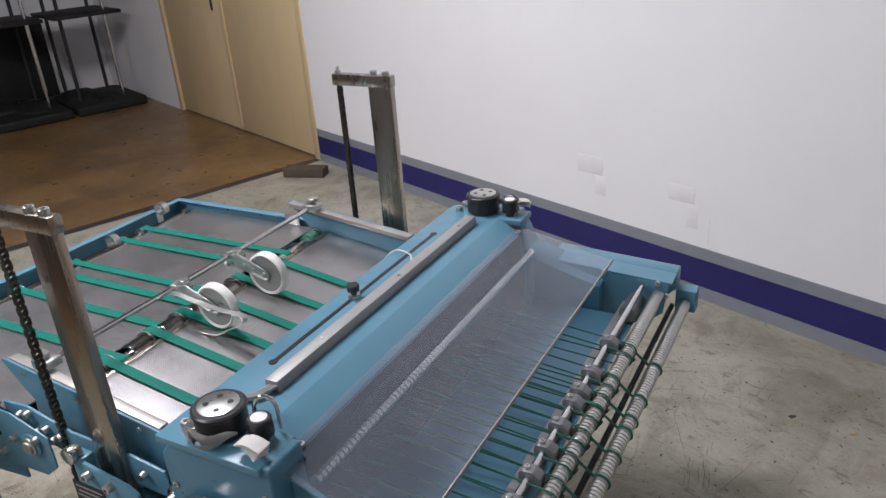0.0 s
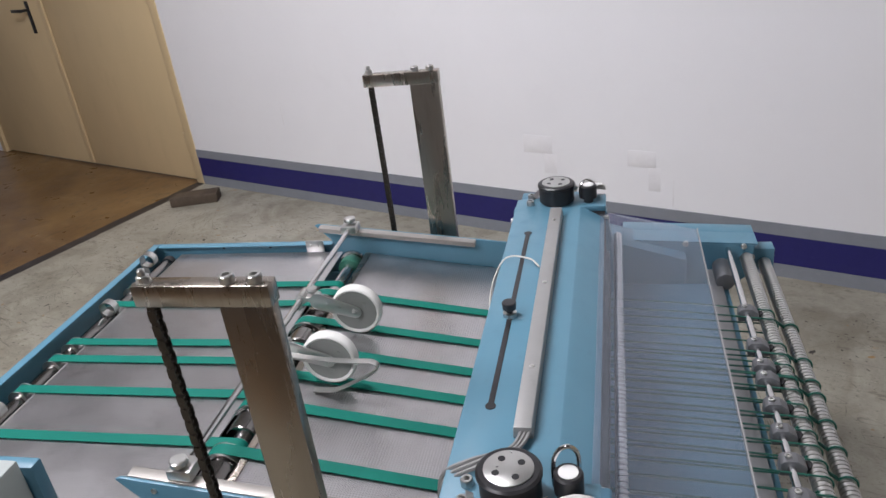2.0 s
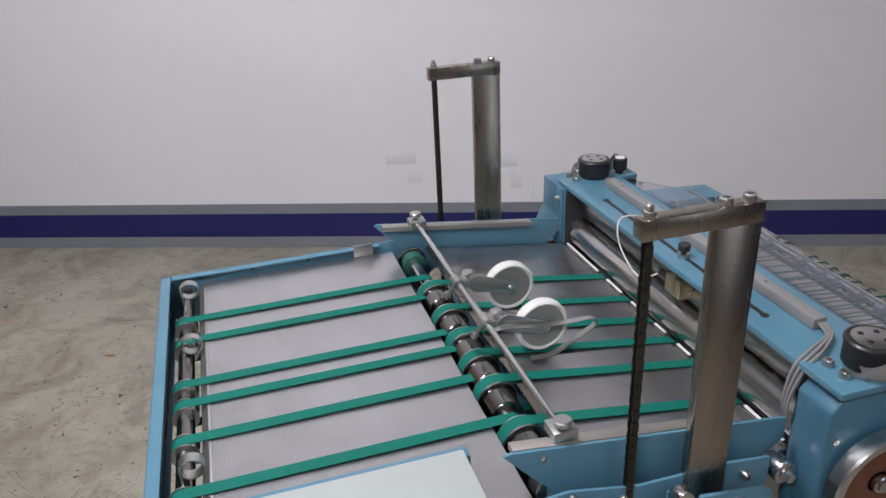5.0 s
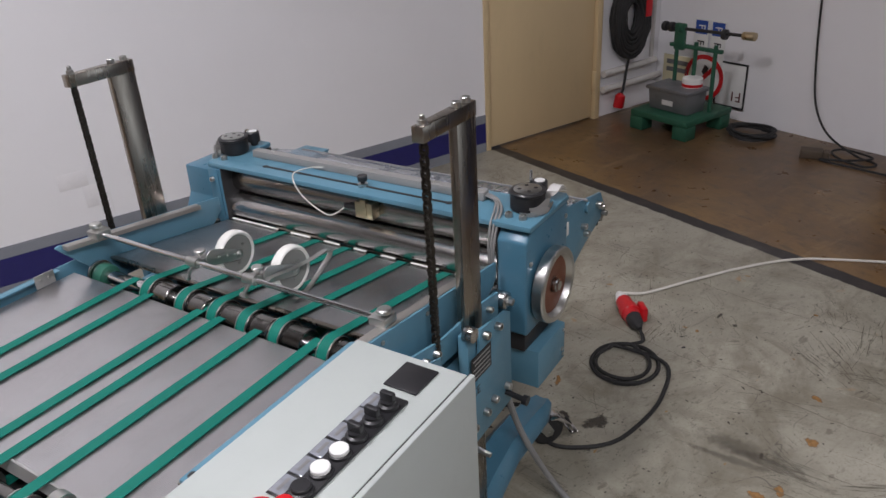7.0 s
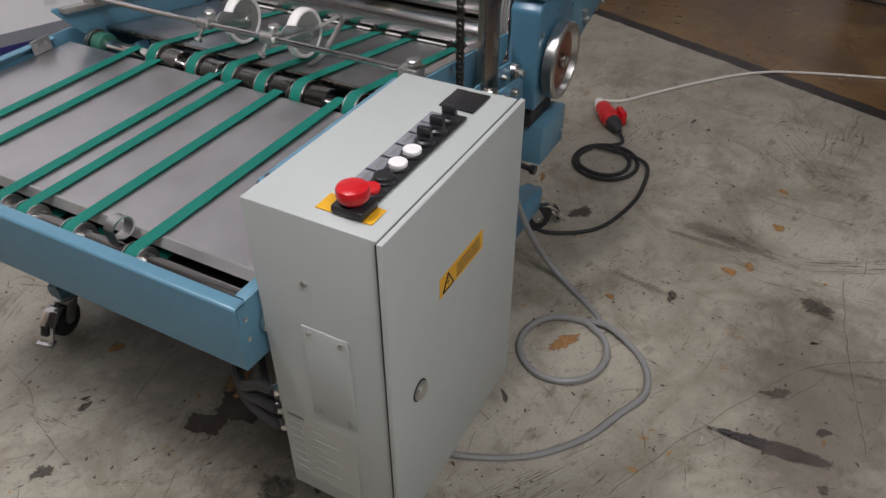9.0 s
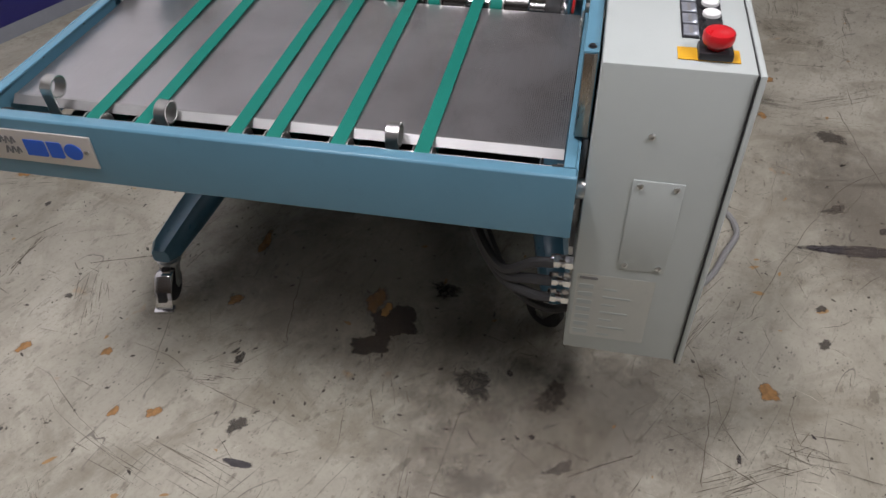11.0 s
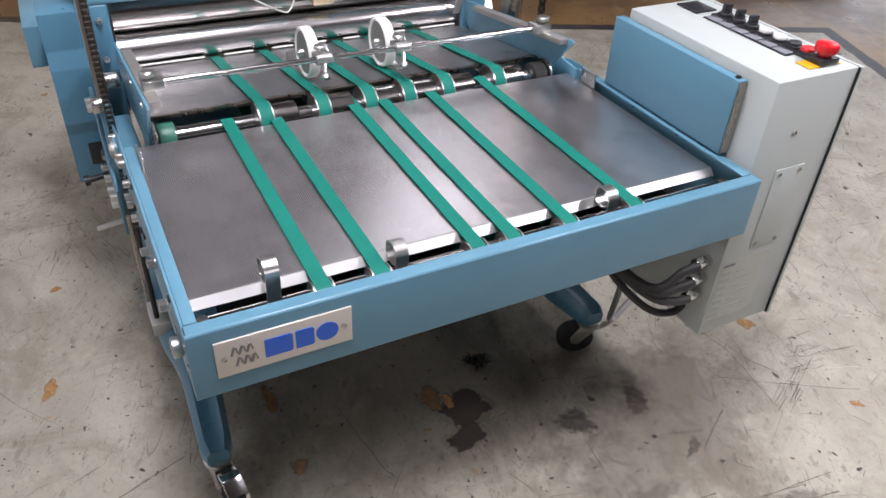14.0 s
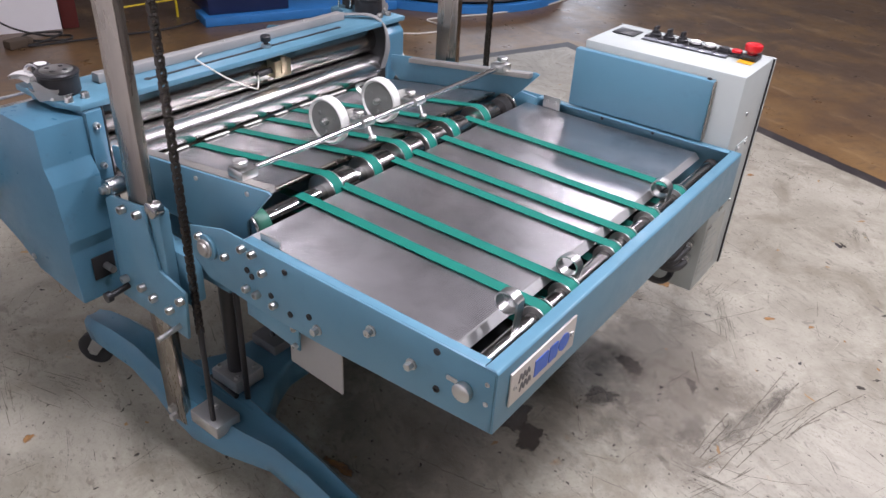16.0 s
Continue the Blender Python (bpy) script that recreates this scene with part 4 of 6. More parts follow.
bm = box(1.058, 1.090, -0.085, -0.030, 0.762, 0.806, 0.002)
box(1.055, 1.072, -0.068, -0.050, 0.772, 0.815, 0.002, bm=bm)
sensor = part("sensor_block", bm, BRASS, machine, "yellow-green sensor block")
bm = rod((1.075, -0.030, 0.782), (1.075, 0.015, 0.780), 0.008, 14)
part("sensor_plug", bm, BLACK, sensor)
pts = [(1.133, 0.13, TOP + 0.012), (1.11, 0.165, TOP + 0.012), (1.06, 0.175, TOP + 0.008), (1.035, 0.13, TOP - 0.03), (1.035, 0.06, TOP - 0.07), (1.05, 0.035, TOP - 0.075), (1.075, 0.012, 0.780)]
part("sensor_wire", tube(glide(pts, 6), 0.0019), WHITE_CABLE, machine, "thin white wire")

# heads at both ends
for s in (FAR, NEAR):
    yi = s * 0.450
    ye = s * 0.4915
    y0, y1 = sorted((yi, ye))
    if s == NEAR:
        y0 = -0.527
        outline = [(1.045, 0.55), (1.045, 0.795), (1.085, 0.835), (1.276, 0.835), (1.276, 0.62), (1.22, 0.55)]
    else:
        outline = [(1.049, 0.50), (1.049, 0.8215), (1.262, 0.8215), (1.278, 0.72), (1.278, 0.50)]
    part("head_housing", prism(outline, "y", y0, y1, 0.006, seg=3), BLUE_CAST, machine, "cast blue end housing of the roller head")
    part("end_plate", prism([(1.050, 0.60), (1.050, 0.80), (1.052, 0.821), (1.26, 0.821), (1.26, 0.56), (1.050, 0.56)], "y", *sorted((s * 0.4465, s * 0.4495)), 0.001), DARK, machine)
    bm = lathe((1.147, s * 0.480, TOP), (1.147, s * 0.480, 2), [(0, 0.036), (0.004, 0.036), (0.005, 0.041), (0.040, 0.041), (0.042, 0.0435), (0.046, 0.0435), (0.049, 0.040)], 36)
    cap = part("dial_cap", bm, BLACK, machine, "black round adjusting dial with a metal face")
    bm = lathe((1.147, s * 0.480, TOP + 0.049), (1.147, s * 0.480, 2), [(0, 0.033), (0.0015, 0.033), (0.002, 0.032)], 36)
    face = part("dial_face", bm, ZINC, cap, "bare metal dial face")
    for k in range(4):
        a = 0.6 + k * math.pi / 2
        x, y = 1.147 + 0.019 * math.cos(a), s * 0.480 + 0.019 * math.sin(a)
        part("dial_hole", rod((x, y, TOP + 0.0508), (x, y, TOP + 0.0516), 0.005, 12), BLACK, cap)
    bm = lathe((1.222, s * 0.475, TOP), (1.222, s * 0.475, 2), [(0, 0.011), (0.010, 0.011), (0.012, 0.0195), (0.040, 0.0195), (0.043, 0.017)], 24)
    lock = part("lock_knob", bm, BLACK, machine, "black knob with a white dial")
    bm = rod((1.222, s * 0.475, TOP + 0.043), (1.222, s * 0.475, TOP + 0.044), 0.013, 20)
    part("dial", bm, WHITE, lock)
    knob_at, ahead, behind = Vector((1.222, s * 0.475, TOP)), Vector((0.74, 0.67, 0)), Vector((-0.67, 0.74, 0))
    first, last = knob_at + behind * 0.023 - ahead * 0.006, knob_at + behind * 0.014 + ahead * 0.028
    pts = [first.lerp(last, q) + Vector((0, 0, z if s == NEAR else z * 0.7)) for q, z in ((0.0, 0.006), (0.0, 0.040), (0.08, 0.054), (0.3, 0.064), (0.6, 0.065), (0.88, 0.056), (1.0, 0.042), (1.0, 0.006))]
    part("shackle", tube(glide(pts, 6), 0.0034), CHROME, lock, "bent chrome wire shackle")
    fasteners("cap_screw", machine, [(x, s * y, TOP) for x, y in ((1.085, 0.498), (1.085, 0.462), (1.115, 0.512))], (0, 0, 1), 0.009, 0.012)
    # torn paper bent round the dial and tucked under the knob
    for k, (z, high, a0, a1, lean) in enumerate(((0.020, 0.030, 20, 150, 0.006), (0.008, 0.026, 55, 175, 0.010))):
        bm = bmesh.new()
        rows = []
        for i in range(15):
            a = radians(a0 + (a1 - a0) * i / 14)
            c, d = math.cos(a), s * math.sin(a)
            wave = 0.004 * math.sin(i * 0.9 + k)
            taper = math.sin(math.pi * (i + 1.5) / 17)
            rows.append([bm.verts.new((1.147 + c * (0.0475 + q * lean + 0.002 * k), s * 0.480 + d * (0.0475 + q * lean + 0.002 * k), TOP + z + wave + (q - 0.5) * high * taper)) for q in (0.0, 0.5, 1.0)])
        for a, b in zip(rows, rows[1:]):
            for q in range(2):
                bm.faces.new((a[q], a[q + 1], b[q + 1], b[q]))
        bmesh.ops.solidify(bm, geom=bm.faces[:], thickness=0.0006)
        part("paper_scrap", bm, PAPER, machine, "torn strip of white paper bent round the dial")
    rng = random.Random(5 if s == NEAR else 9)
    for k in range(4):
        bm = bmesh.new()
        bmesh.ops.create_grid(bm, x_segments=8, y_segments=3, size=0.024)
        bend = rng.uniform(0.5, 1.0)
        for v in bm.verts:
            v.co.y *= 0.55
            v.co.z = 0.010 * bend * math.cos(v.co.x * 60) + 0.0035 * k + rng.uniform(0, 0.0008)
        bm.transform(Matrix.Translation((1.236, s * 0.512, TOP + 0.012)) @ Matrix.Rotation(0.35 * s + 0.12 * k, 4, "Z"))
        bmesh.ops.solidify(bm, geom=bm.faces[:], thickness=0.0006)
        part("paper_scrap", bm, PAPER, machine, "folded scrap of white paper")

# near end: hand wheel, lower box and dark gear opening
hub = Vector((1.146, -0.530, 0.650))
prof = [(0.012, 0.0), (0.012, 0.074), (0.006, 0.078), (0.004, 0.090), (0.006, 0.094), (0.030, 0.095), (0.034, 0.092), (0.034, 0.080), (0.026, 0.076), (0.020, 0.072), (0.020, 0.022), (0.030, 0.020), (0.034, 0.016), (0.034, 0.0)]
own = [(d, max(r, 0.0005)) for d, r in prof]
wheel = part("hand_wheel", lathe(hub, hub + Vector((0, -1, 0)), [p for p in own if p[1] > 0.07], 48), ZINC, machine, "hand wheel with a polished rim and brown disc")
part("wheel_disc", lathe(hub, hub + Vector((0, -1, 0)), [(0.010, 0.0775), (0.018, 0.0775), (0.020, 0.073), (0.021, 0.022), (0.020, 0.020)], 40), BROWN_DISC, wheel)
part("wheel_hub", lathe(hub, hub + Vector((0, -1, 0)), [(0.0, 0.016), (0.030, 0.016), (0.032, 0.012), (0.036, 0.012), (0.036, 0.006)], 24), ROLLER, wheel)
part("drive_cover", box(1.075, 1.235, -0.545, -0.460, 0.383, 0.492, 0.004), BLUE, machine)
fasteners("cover_screw", machine, ((1.222, -0.545, 0.474), (1.222, -0.545, 0.400)), (0, -1, 0), 0.005, 0.0025)
# solid dark block standing for the shade in the open gear gap
part("gear_gap_dark", box(1.06, 1.20, -0.515, -0.455, 0.493, 0.549, 0.004), DARK, machine)
fasteners("housing_screw", machine, [(x, -0.527, z) for x, z in ((1.064, 0.737), (1.26, 0.78))], (0, -1, 0), 0.006, 0.004)
fasteners("housing_screw", machine, ((1.215, -0.545, 0.42),), (0, -1, 0), 0.006, 0.004)
# far end: drive housing
outline = [(1.052, 0.812), (1.050, 0.728), (1.030, 0.690), (1.016, 0.565), (1.026, 0.535), (1.012, 0.412), (1.19, 0.43), (1.265, 0.476), (1.36, 0.512), (1.45, 0.56), (1.45, 0.665), (1.25, 0.725), (1.21, 0.812)]
drive = part("drive_housing", prism(outline, "y", 0.492, 0.597, 0.003, seg=2), BLUE_CAST, machine, "blue sheet metal drive housing")
part("housing_window", box(1.0135, 1.0165, 0.508, 0.560, 0.455, 0.512, 0.001), BLACK, machine, "dark opening in the housing")
part("window_spindle", rod((0.985, 0.530, 0.483), (1.016, 0.530, 0.483), 0.008, 12), ZINC, machine)
part("edge_bracket", box(1.043, 1.0485, 0.455, 0.491, 0.655, 0.820, 0.001), BLUE_CAST, machine)
fasteners("bracket_bolt", machine, ((1.043, 0.474, 0.79), (1.043, 0.476, 0.70)), (-1, 0, 0), 0.007, 0.010)
fasteners("housing_screw", drive, ((1.20, 0.597, 0.46), (1.38, 0.597, 0.56)), (0, 1, 0), 0.007, 0.005)

# ---- outfeed with cord belts ----
outline = [(1.301, 0.60), (1.42, 0.56), (1.56, 0.585), (1.617, 0.640), (1.617, 0.686), (1.301, 0.704)]
plate = part("outfeed_plate", prism(outline, "y", 0.593, 0.638, 0.002), BLUE, machine)
part("plate_top", prism([(1.301, 0.6985), (1.617, 0.6805), (1.617, 0.6855), (1.301, 0.7035)], "y", 0.532, 0.5925), BLUE, plate)
part("bearing_wall", prism([(1.31, 0.697), (1.61, 0.680), (1.60, 0.60), (1.55, 0.56), (1.31, 0.56)], "y", 0.532, 0.537), BLUE, plate)
part("end_block", prism([(1.6175, 0.644), (1.6675, 0.644), (1.6675, 0.585), (1.6175, 0.585)], "y", 0.585, 0.626, 0.003), BLUE, machine)
fasteners("plate_bolt", plate, ((1.585, 0.532, 0.68), (1.605, 0.532, 0.65), (1.45, 0.532, 0.69)), (0, -1, 0), 0.007, 0.006)
outline = [(1.277, 0.795), (1.38, 0.748), (1.606, 0.704), (1.652, 0.632), (1.50, 0.589), (1.38, 0.54), (1.277, 0.53)]
plate = part("outfeed_plate", prism(outline, "y", -0.488, -0.480, 0.001), BLUE, machine)
fasteners("plate_bolt", plate, ((1.575, -0.488, 0.680), (1.622, -0.488, 0.635), (1.602, -0.488, 0.662), (1.49, -0.488, 0.625), (1.47, -0.488, 0.655)), (0, -1, 0), 0.009, 0.016)
part("plate_ring", lathe((1.50, -0.488, 0.70), (1.50, -1, 0.70), [(0, 0.016), (0.008, 0.016), (0.008, 0.010)], 22), BLUE, plate)
part("felt_pad", box(1.347, 1.366, -0.494, -0.4885, 0.675, 0.712, 0.002), NYLON, plate)


def ribbed(x, z, r, y0, y1, pitch, name, mat):
    n = int((y1 - y0) / pitch)
    prof = [(0, r * 0.5)]
    for k in range(n):
        d = k * pitch
        prof += [(d, r), (d + pitch * 0.66, r), (d + pitch * 0.72, r - 0.0022), (d + pitch * 0.94, r - 0.0022)]
    prof.append((n * pitch, r * 0.5))
    return part(name, lathe((x, y0, z), (x, y1, z), prof, 20), mat, machine, "grooved steel outfeed shaft")


ribbed(1.590, 0.655, 0.0150, -0.479, 0.530, 0.0098, "outfeed_shaft", ZINC)
ribbed(1.643, 0.610, 0.0150, -0.479, 0.584, 0.0098, "outfeed_shaft", ZINC)
ribbed(1.288, 0.758, 0.0100, -0.45, 0.447, 0.0118, "inner_shaft", CHROME)
# dark block added under the cover for the unlit gap beside the beam
part("inner_gap_dark", box(1.206, 1.268, -0.478, 0.489, 0.6005, 0.715, 0.001), DARK, machine)
bar = part("clamp_rod", rod((1.549, -0.479, 0.672), (1.549, 0.530, 0.672), 0.0068, 14), CHROME, machine)
part("tie_rod", rod((1.612, -0.479, 0.600), (1.612, 0.580, 0.600), 0.006, 12), DARK, machine)
CLAMPS = (0.240, 0.115, 0.045, 0.005, -0.072, -0.142, -0.213, -0.290, -0.365, -0.430)
for y in CLAMPS:
    bm = prism([(1.532, 0.657), (1.572, 0.657), (1.572, 0.675), (1.558, 0.686), (1.538, 0.686), (1.532, 0.680)], "y", y - 0.012, y + 0.012, 0.0015)
    block = part("cord_clamp", bm, CASTING, bar, "cast aluminium clamp on the rod")
    part("clamp_screw", screw((1.544, y, 0.686), (0, 0, 1), 0.0055, 0.004), ZINC, bar)
    part("clamp_roller", rod((1.574, y + 0.006, 0.664), (1.600, y + 0.006, 0.632), 0.010, 12), DARK, bar)
    for dy in (-0.026, 0.010):
        yy = y + dy
        pts = [(1.27, yy, 0.700), (1.42, yy, 0.690), (1.575, yy, 0.6735)]
        for k in range(7):
            a = math.radians(100 - 30 * k)
            pts.append((1.590 + 0.0175 * math.cos(a), yy, 0.655 + 0.0175 * math.sin(a)))
        pts += [(1.56, yy, 0.640), (1.42, yy, 0.650), (1.27, yy, 0.660)]
        part("cord_belt", tube(glide(pts, 3), 0.0017, 6), CORD, machine, "thin green round cord belt")
    yy = y + 0.024
    pts = []
    for k in range(10):
        a = math.radians(136 + 20 * k)
        pts.append((1.590 + 0.0175 * math.cos(a), yy, 0.655 + 0.0175 * math.sin(a)))
    for k in range(10):
        a = math.radians(-44 + 20 * k)
        pts.append((1.643 + 0.0175 * math.cos(a), yy, 0.610 + 0.0175 * math.sin(a)))
    part("cord_belt", tube(pts, 0.0020, 6, closed=True), CORD, machine, "thin green round cord belt")
bm = box(1.2015, 1.545, -0.478, 0.489, 0.595, 0.600, 0.001)
part("outfeed_floor", bm, BLUE, machine)
bm = box(1.500, 1.530, -0.478, 0.530, 0.6005, 0.618, 0.002)
part("outfeed_bar", bm, CHANNEL, machine, "grey flat bar across the outfeed")
bm = rod((1.535, 0.445, 0.628), (1.535, 0.531, 0.628), 0.022, 24, bevel=0.004)
part("small_motor", bm, CASTING, machine, "small grey motor inside the outfeed")
# acrylic cover
prof = [(1.248, 0.8135), (1.254, 0.8145), (1.262, 0.8130), (1.274, 0.8080), (1.295, 0.7995), (1.474, 0.733)]
bm = bmesh.new()
rows = [[bm.verts.new((x, y, z)) for x, z in prof] for y in (0.462, -0.500)]
for i in range(len(prof) - 1):
    bm.faces.new((rows[0][i], rows[0][i + 1], rows[1][i + 1], rows[1][i]))
tip = bm.verts.new((1.474, 0.524, 0.731))
bm.faces.new((rows[0][0], rows[0][1], rows[0][2], rows[0][3], rows[0][4], rows[0][5], tip))
bmesh.ops.solidify(bm, geom=bm.faces[:], thickness=0.003)
cover = part("clear_cover", bm, ACRYLIC, machine, "clear smoked acrylic cover over the outfeed")
bm = box(1.4735, 1.4765, -0.50, 0.524, 0.728, 0.736, 0.001)
part("cover_edge", bm, CHANNEL, cover)
fasteners("cover_screw", cover, ((1.262, 0.43, 0.8130), (1.262, -0.44, 0.8130)), (0, 0, 1), 0.007, 0.004)
# signal wires from the duct to the near head
for k in range(3):
    o = k * 0.006
    pts = [(1.150 + o, -0.360, TOP + 0.012), (1.135 + o, -0.400, TOP + 0.010), (1.085 + o, -0.425 - o, TOP + 0.010), (1.045 + o, -0.435 - o, TOP - 0.01), (1.035, -0.435 - o, TOP - 0.07), (1.05, -0.43 - o, 0.70)]
    part("wire", tube(glide(pts, 6), 0.0032, 6), GREY_CABLE, machine, "grey wire looped round the beam end")

# ---- base ----
def leg_mesh(s):
    """An arched cast leg beam: high in the middle, falling to a round nose over each castor."""
    bm = bmesh.new()
    stations = [(0.296, 0.112, 0.150, 0.022), (0.325, 0.105, 0.163, 0.033), (0.45, 0.105, 0.180, 0.037), (0.55, 0.115, 0.185, 0.042), (0.64, 0.090, 0.170, 0.055), (0.70, 0.075, 0.165, 0.066), (0.80, 0.065, 0.165, 0.074), (0.90, 0.075, 0.165, 0.066), (0.97, 0.090, 0.172, 0.055), (1.07, 0.115, 0.190, 0.048), (1.18, 0.110, 0.185, 0.046), (1.27, 0.103, 0.170, 0.042), (1.315, 0.108, 0.158, 0.030)]
    rings = []
    for x, z0, z1, w in stations:
        y = s * (0.445 + (0.028 if s == FAR else 0.058) * max(0.0, (0.70 - x) / 0.41))
        x += 0.0 if s == FAR else max(0.0, 0.036 * (0.45 - x) / 0.16)
        ring = []
        for a, b in ((-1, 0.15), (-1, 0.75), (-0.62, 1), (-0.2, 0.93), (0.2, 0.93), (0.62, 1), (1, 0.75), (1, 0.15), (0.7, 0), (-0.7, 0)):
            ring.append(bm.verts.new((x, y + a * w, z0 + b * (z1 - z0))))
        rings.append(ring)
    for a, b in zip(rings, rings[1:]):
        for i in range(10):
            bm.faces.new((a[i], a[(i + 1) % 10], b[(i + 1) % 10], b[i]))
    bm.faces.new(rings[0])
    bm.faces.new(rings[-1])
    bmesh.ops.subdivide_edges(bm, edges=[e for e in bm.edges if abs(e.verts[0].co.x - e.verts[1].co.x) > 0.02], cuts=2, smooth=0.6)
    return bm


for s in (FAR, NEAR):
    leg = part("leg_beam", leg_mesh(s), BLUE_CAST, machine, "blue cast arched leg beam", smooth=50)
    part("foot_block", box(0.690, 0.785, s * 0.458, s * 0.525, 0.150, 0.185, 0.004), ALU, leg, "bare metal block on the leg")
    fasteners("foot_screw", leg, ((0.748, s * 0.478, 0.185),), (0, 0, 1), 0.008, 0.008)
    fasteners("foot_bolt", leg, ((0.852, s * 0.521, 0.125), (0.852, s * 0.521, 0.150)), (0, s, 0), 0.009, 0.012, hexbolt)
    part("lift_spindle", rod((0.800, s * 0.375, 0.205), (0.800, s * 0.375, 0.60), 0.020, 20), BLACK, machine, "black lift spindle")
    part("guide_rod", rod((0.735, s * 0.40, 0.16), (0.735, s * 0.40, 0.60), 0.007, 12), BLACK, machine)
    flange = part("spindle_flange", box(0.755, 0.845, s * 0.330, s * 0.415, 0.168, 0.205, 0.004), ALU, machine)
    fasteners("flange_screw", flange, [(x, s * y, 0.205) for x in (0.768, 0.832) for y in (0.345, 0.40)], (0, 0, 1), 0.007, 0.007)
half = [(0.755, 0.0), (0.755, 0.25), (0.725, 0.32), (0.672, 0.385), (0.640, 0.43), (0.985, 0.43), (0.945, 0.385), (0.912, 0.32), (0.905, 0.25), (0.905, 0.0)]
outline = half[:-1] + [(x, -y) for x, y in reversed(half[1:-1])]
bm = prism(outline, "z", 0.080, 0.1625, 0.012, seg=3)
part("cross_beam", bm, BLUE_CAST, machine, "blue cast cross web of the base", smooth=50)
for s in (FAR, NEAR):
    part("lock_bar", rod((0.855, s * 0.412, 0.170), (0.752, s * 0.418, 0.170), 0.0065, 10), BLACK, machine, "short black bar lying on the base")
    block = part("spindle_block", box(0.800, 0.890, s * 0.185, s * 0.255, 0.1627, 0.192, 0.004), CASTING, machine)
    part("short_rod", rod((0.845, s * 0.22, 0.192), (0.845, s * 0.22, 0.50), 0.008, 12), BLACK, block)
    hanger = part("hanger_plate", prism([(0.425, 0.535), (0.565, 0.552), (0.565, 0.640), (0.425, 0.640)], "y", *sorted((s * 0.496, s * 0.501)), 0.001), BLUE, machine)
    fasteners("screw", hanger, ((0.433, s * 0.501, 0.585), (0.433, s * 0.501, 0.545)), (0, s, 0), 0.006, 0.008)
bm = box(0.70, 0.95, -0.44, 0.44, 0.50, 0.585, 0.006)
part("table_beam", bm, BLUE, machine)
bm = rod((0.70, 0.02, 0.50), (0.44, 0.02, 0.50), 0.07, 28, bevel=0.006)
part("drive_motor", bm, GREY_CABLE, machine, "grey drive motor under the table")


def castor(x, y, turn, brake):
    m = Matrix.Translation((x, y, 0)) @ Matrix.Rotation(turn, 4, "Z")
    bm = lathe((0, 0, 0.092), (0, 0, 1), [(0, 0.024), (0.004, 0.030), (0.012, 0.030), (0.014, 0.024), (0.022, 0.024)], 24)
    for s in (-1, 1):
        prism([(-0.022, 0.096), (0.022, 0.096), (0.045, 0.055), (0.040, 0.038), (0.022, 0.036)], "y", s * 0.0195 - 0.0015, s * 0.0195 + 0.0015, 0.0006, bm)
    box(-0.025, 0.025, -0.021, 0.021, 0.091, 0.0955, 0.001, bm=bm)
    bm.transform(m)
    fork = part("castor", bm, ZINC, machine, "zinc swivel castor with a black wheel")
    bm = lathe((0.030, -0.014, 0.049), (0.030, 1, 0.049), [(0, 0.036), (0.001, 0.044), (0.005, 0.0485), (0.023, 0.0485), (0.027, 0.044), (0.028, 0.036)], 32)
    bm.transform(m)
    part("castor_wheel", bm, RUBBER, fork)
    bm = rod((0.030, -0.024, 0.049), (0.030, 0.024, 0.049), 0.006, 12)
    bm.transform(m)
    part("axle", bm, ZINC, fork)
    if brake:
        bm = prism([(0.034, 0.094), (0.062, 0.098), (0.094, 0.070), (0.112, 0.032), (0.104, 0.030), (0.086, 0.064), (0.055, 0.088)], "y", -0.021, 0.021, 0.002)
        box(0.098, 0.122, -0.025, 0.025, 0.026, 0.033, 0.002, bm=bm)
        bm.transform(m)
        part("brake_pedal", bm, CHROME, fork, "bare pressed metal brake pedal")
        bm = prism([(0.094, 0.074), (0.098, 0.0745), (0.109, 0.052), (0.105, 0.051)], "y", -0.011, 0.011, 0.0008)
        bm.transform(m)
        part("pedal_insert", bm, BLACK, fork, "black plastic insert")


castor(0.322, 0.472, radians(192), True)
castor(0.356, -0.504, radians(62), False)
castor(1.285, 0.445, radians(30), False)
castor(1.285, -0.445, radians(-40), True)

# ---- control box ----
DARK_CABLE = material("dark_grey_cable", (0.035, 0.035, 0.036), 0.6, vary=0.15, soil=0.2)
PLAN_BAR = material("faded_print_bar", (0.33, 0.36, 0.34), 0.6, vary=0.08, soil=0.1)
PLAN = material("faded_print", (0.40, 0.41, 0.365), 0.6, vary=0.08, fine=300, soil=0.2)
bm = box(0.041, 0.449, -0.7240, -0.522, 0.314, 0.900, 0.0025)
cabinet = part("control_box", bm, BOX_GREY, machine, "light grey sheet steel control box")
part("gasket", box(0.0372, 0.4528, -0.7258, -0.7242, 0.312, 0.8988), RUBBER, cabinet)
part("box_door", box(0.0365, 0.4535, -0.735, -0.7259, 0.311, 0.9005, 0.0025), BOX_GREY, cabinet)
bm = lathe((0.110, -0.735, 0.585), (0.110, -2, 0.585), [(0, 0.016), (0.003, 0.016), (0.004, 0.012), (0.007, 0.012), (0.008, 0.008)], 22)
part("lock_ring", lathe((0.110, -0.735, 0.585), (0.110, -2, 0.585), [(0, 0.0185), (0.0015, 0.0185)], 24), DARK, cabinet)
part("box_lock", bm, ZINC, cabinet, "round metal lock")
bm = box(0.173, 0.312, -0.7356, -0.7352, 0.712, 0.748)
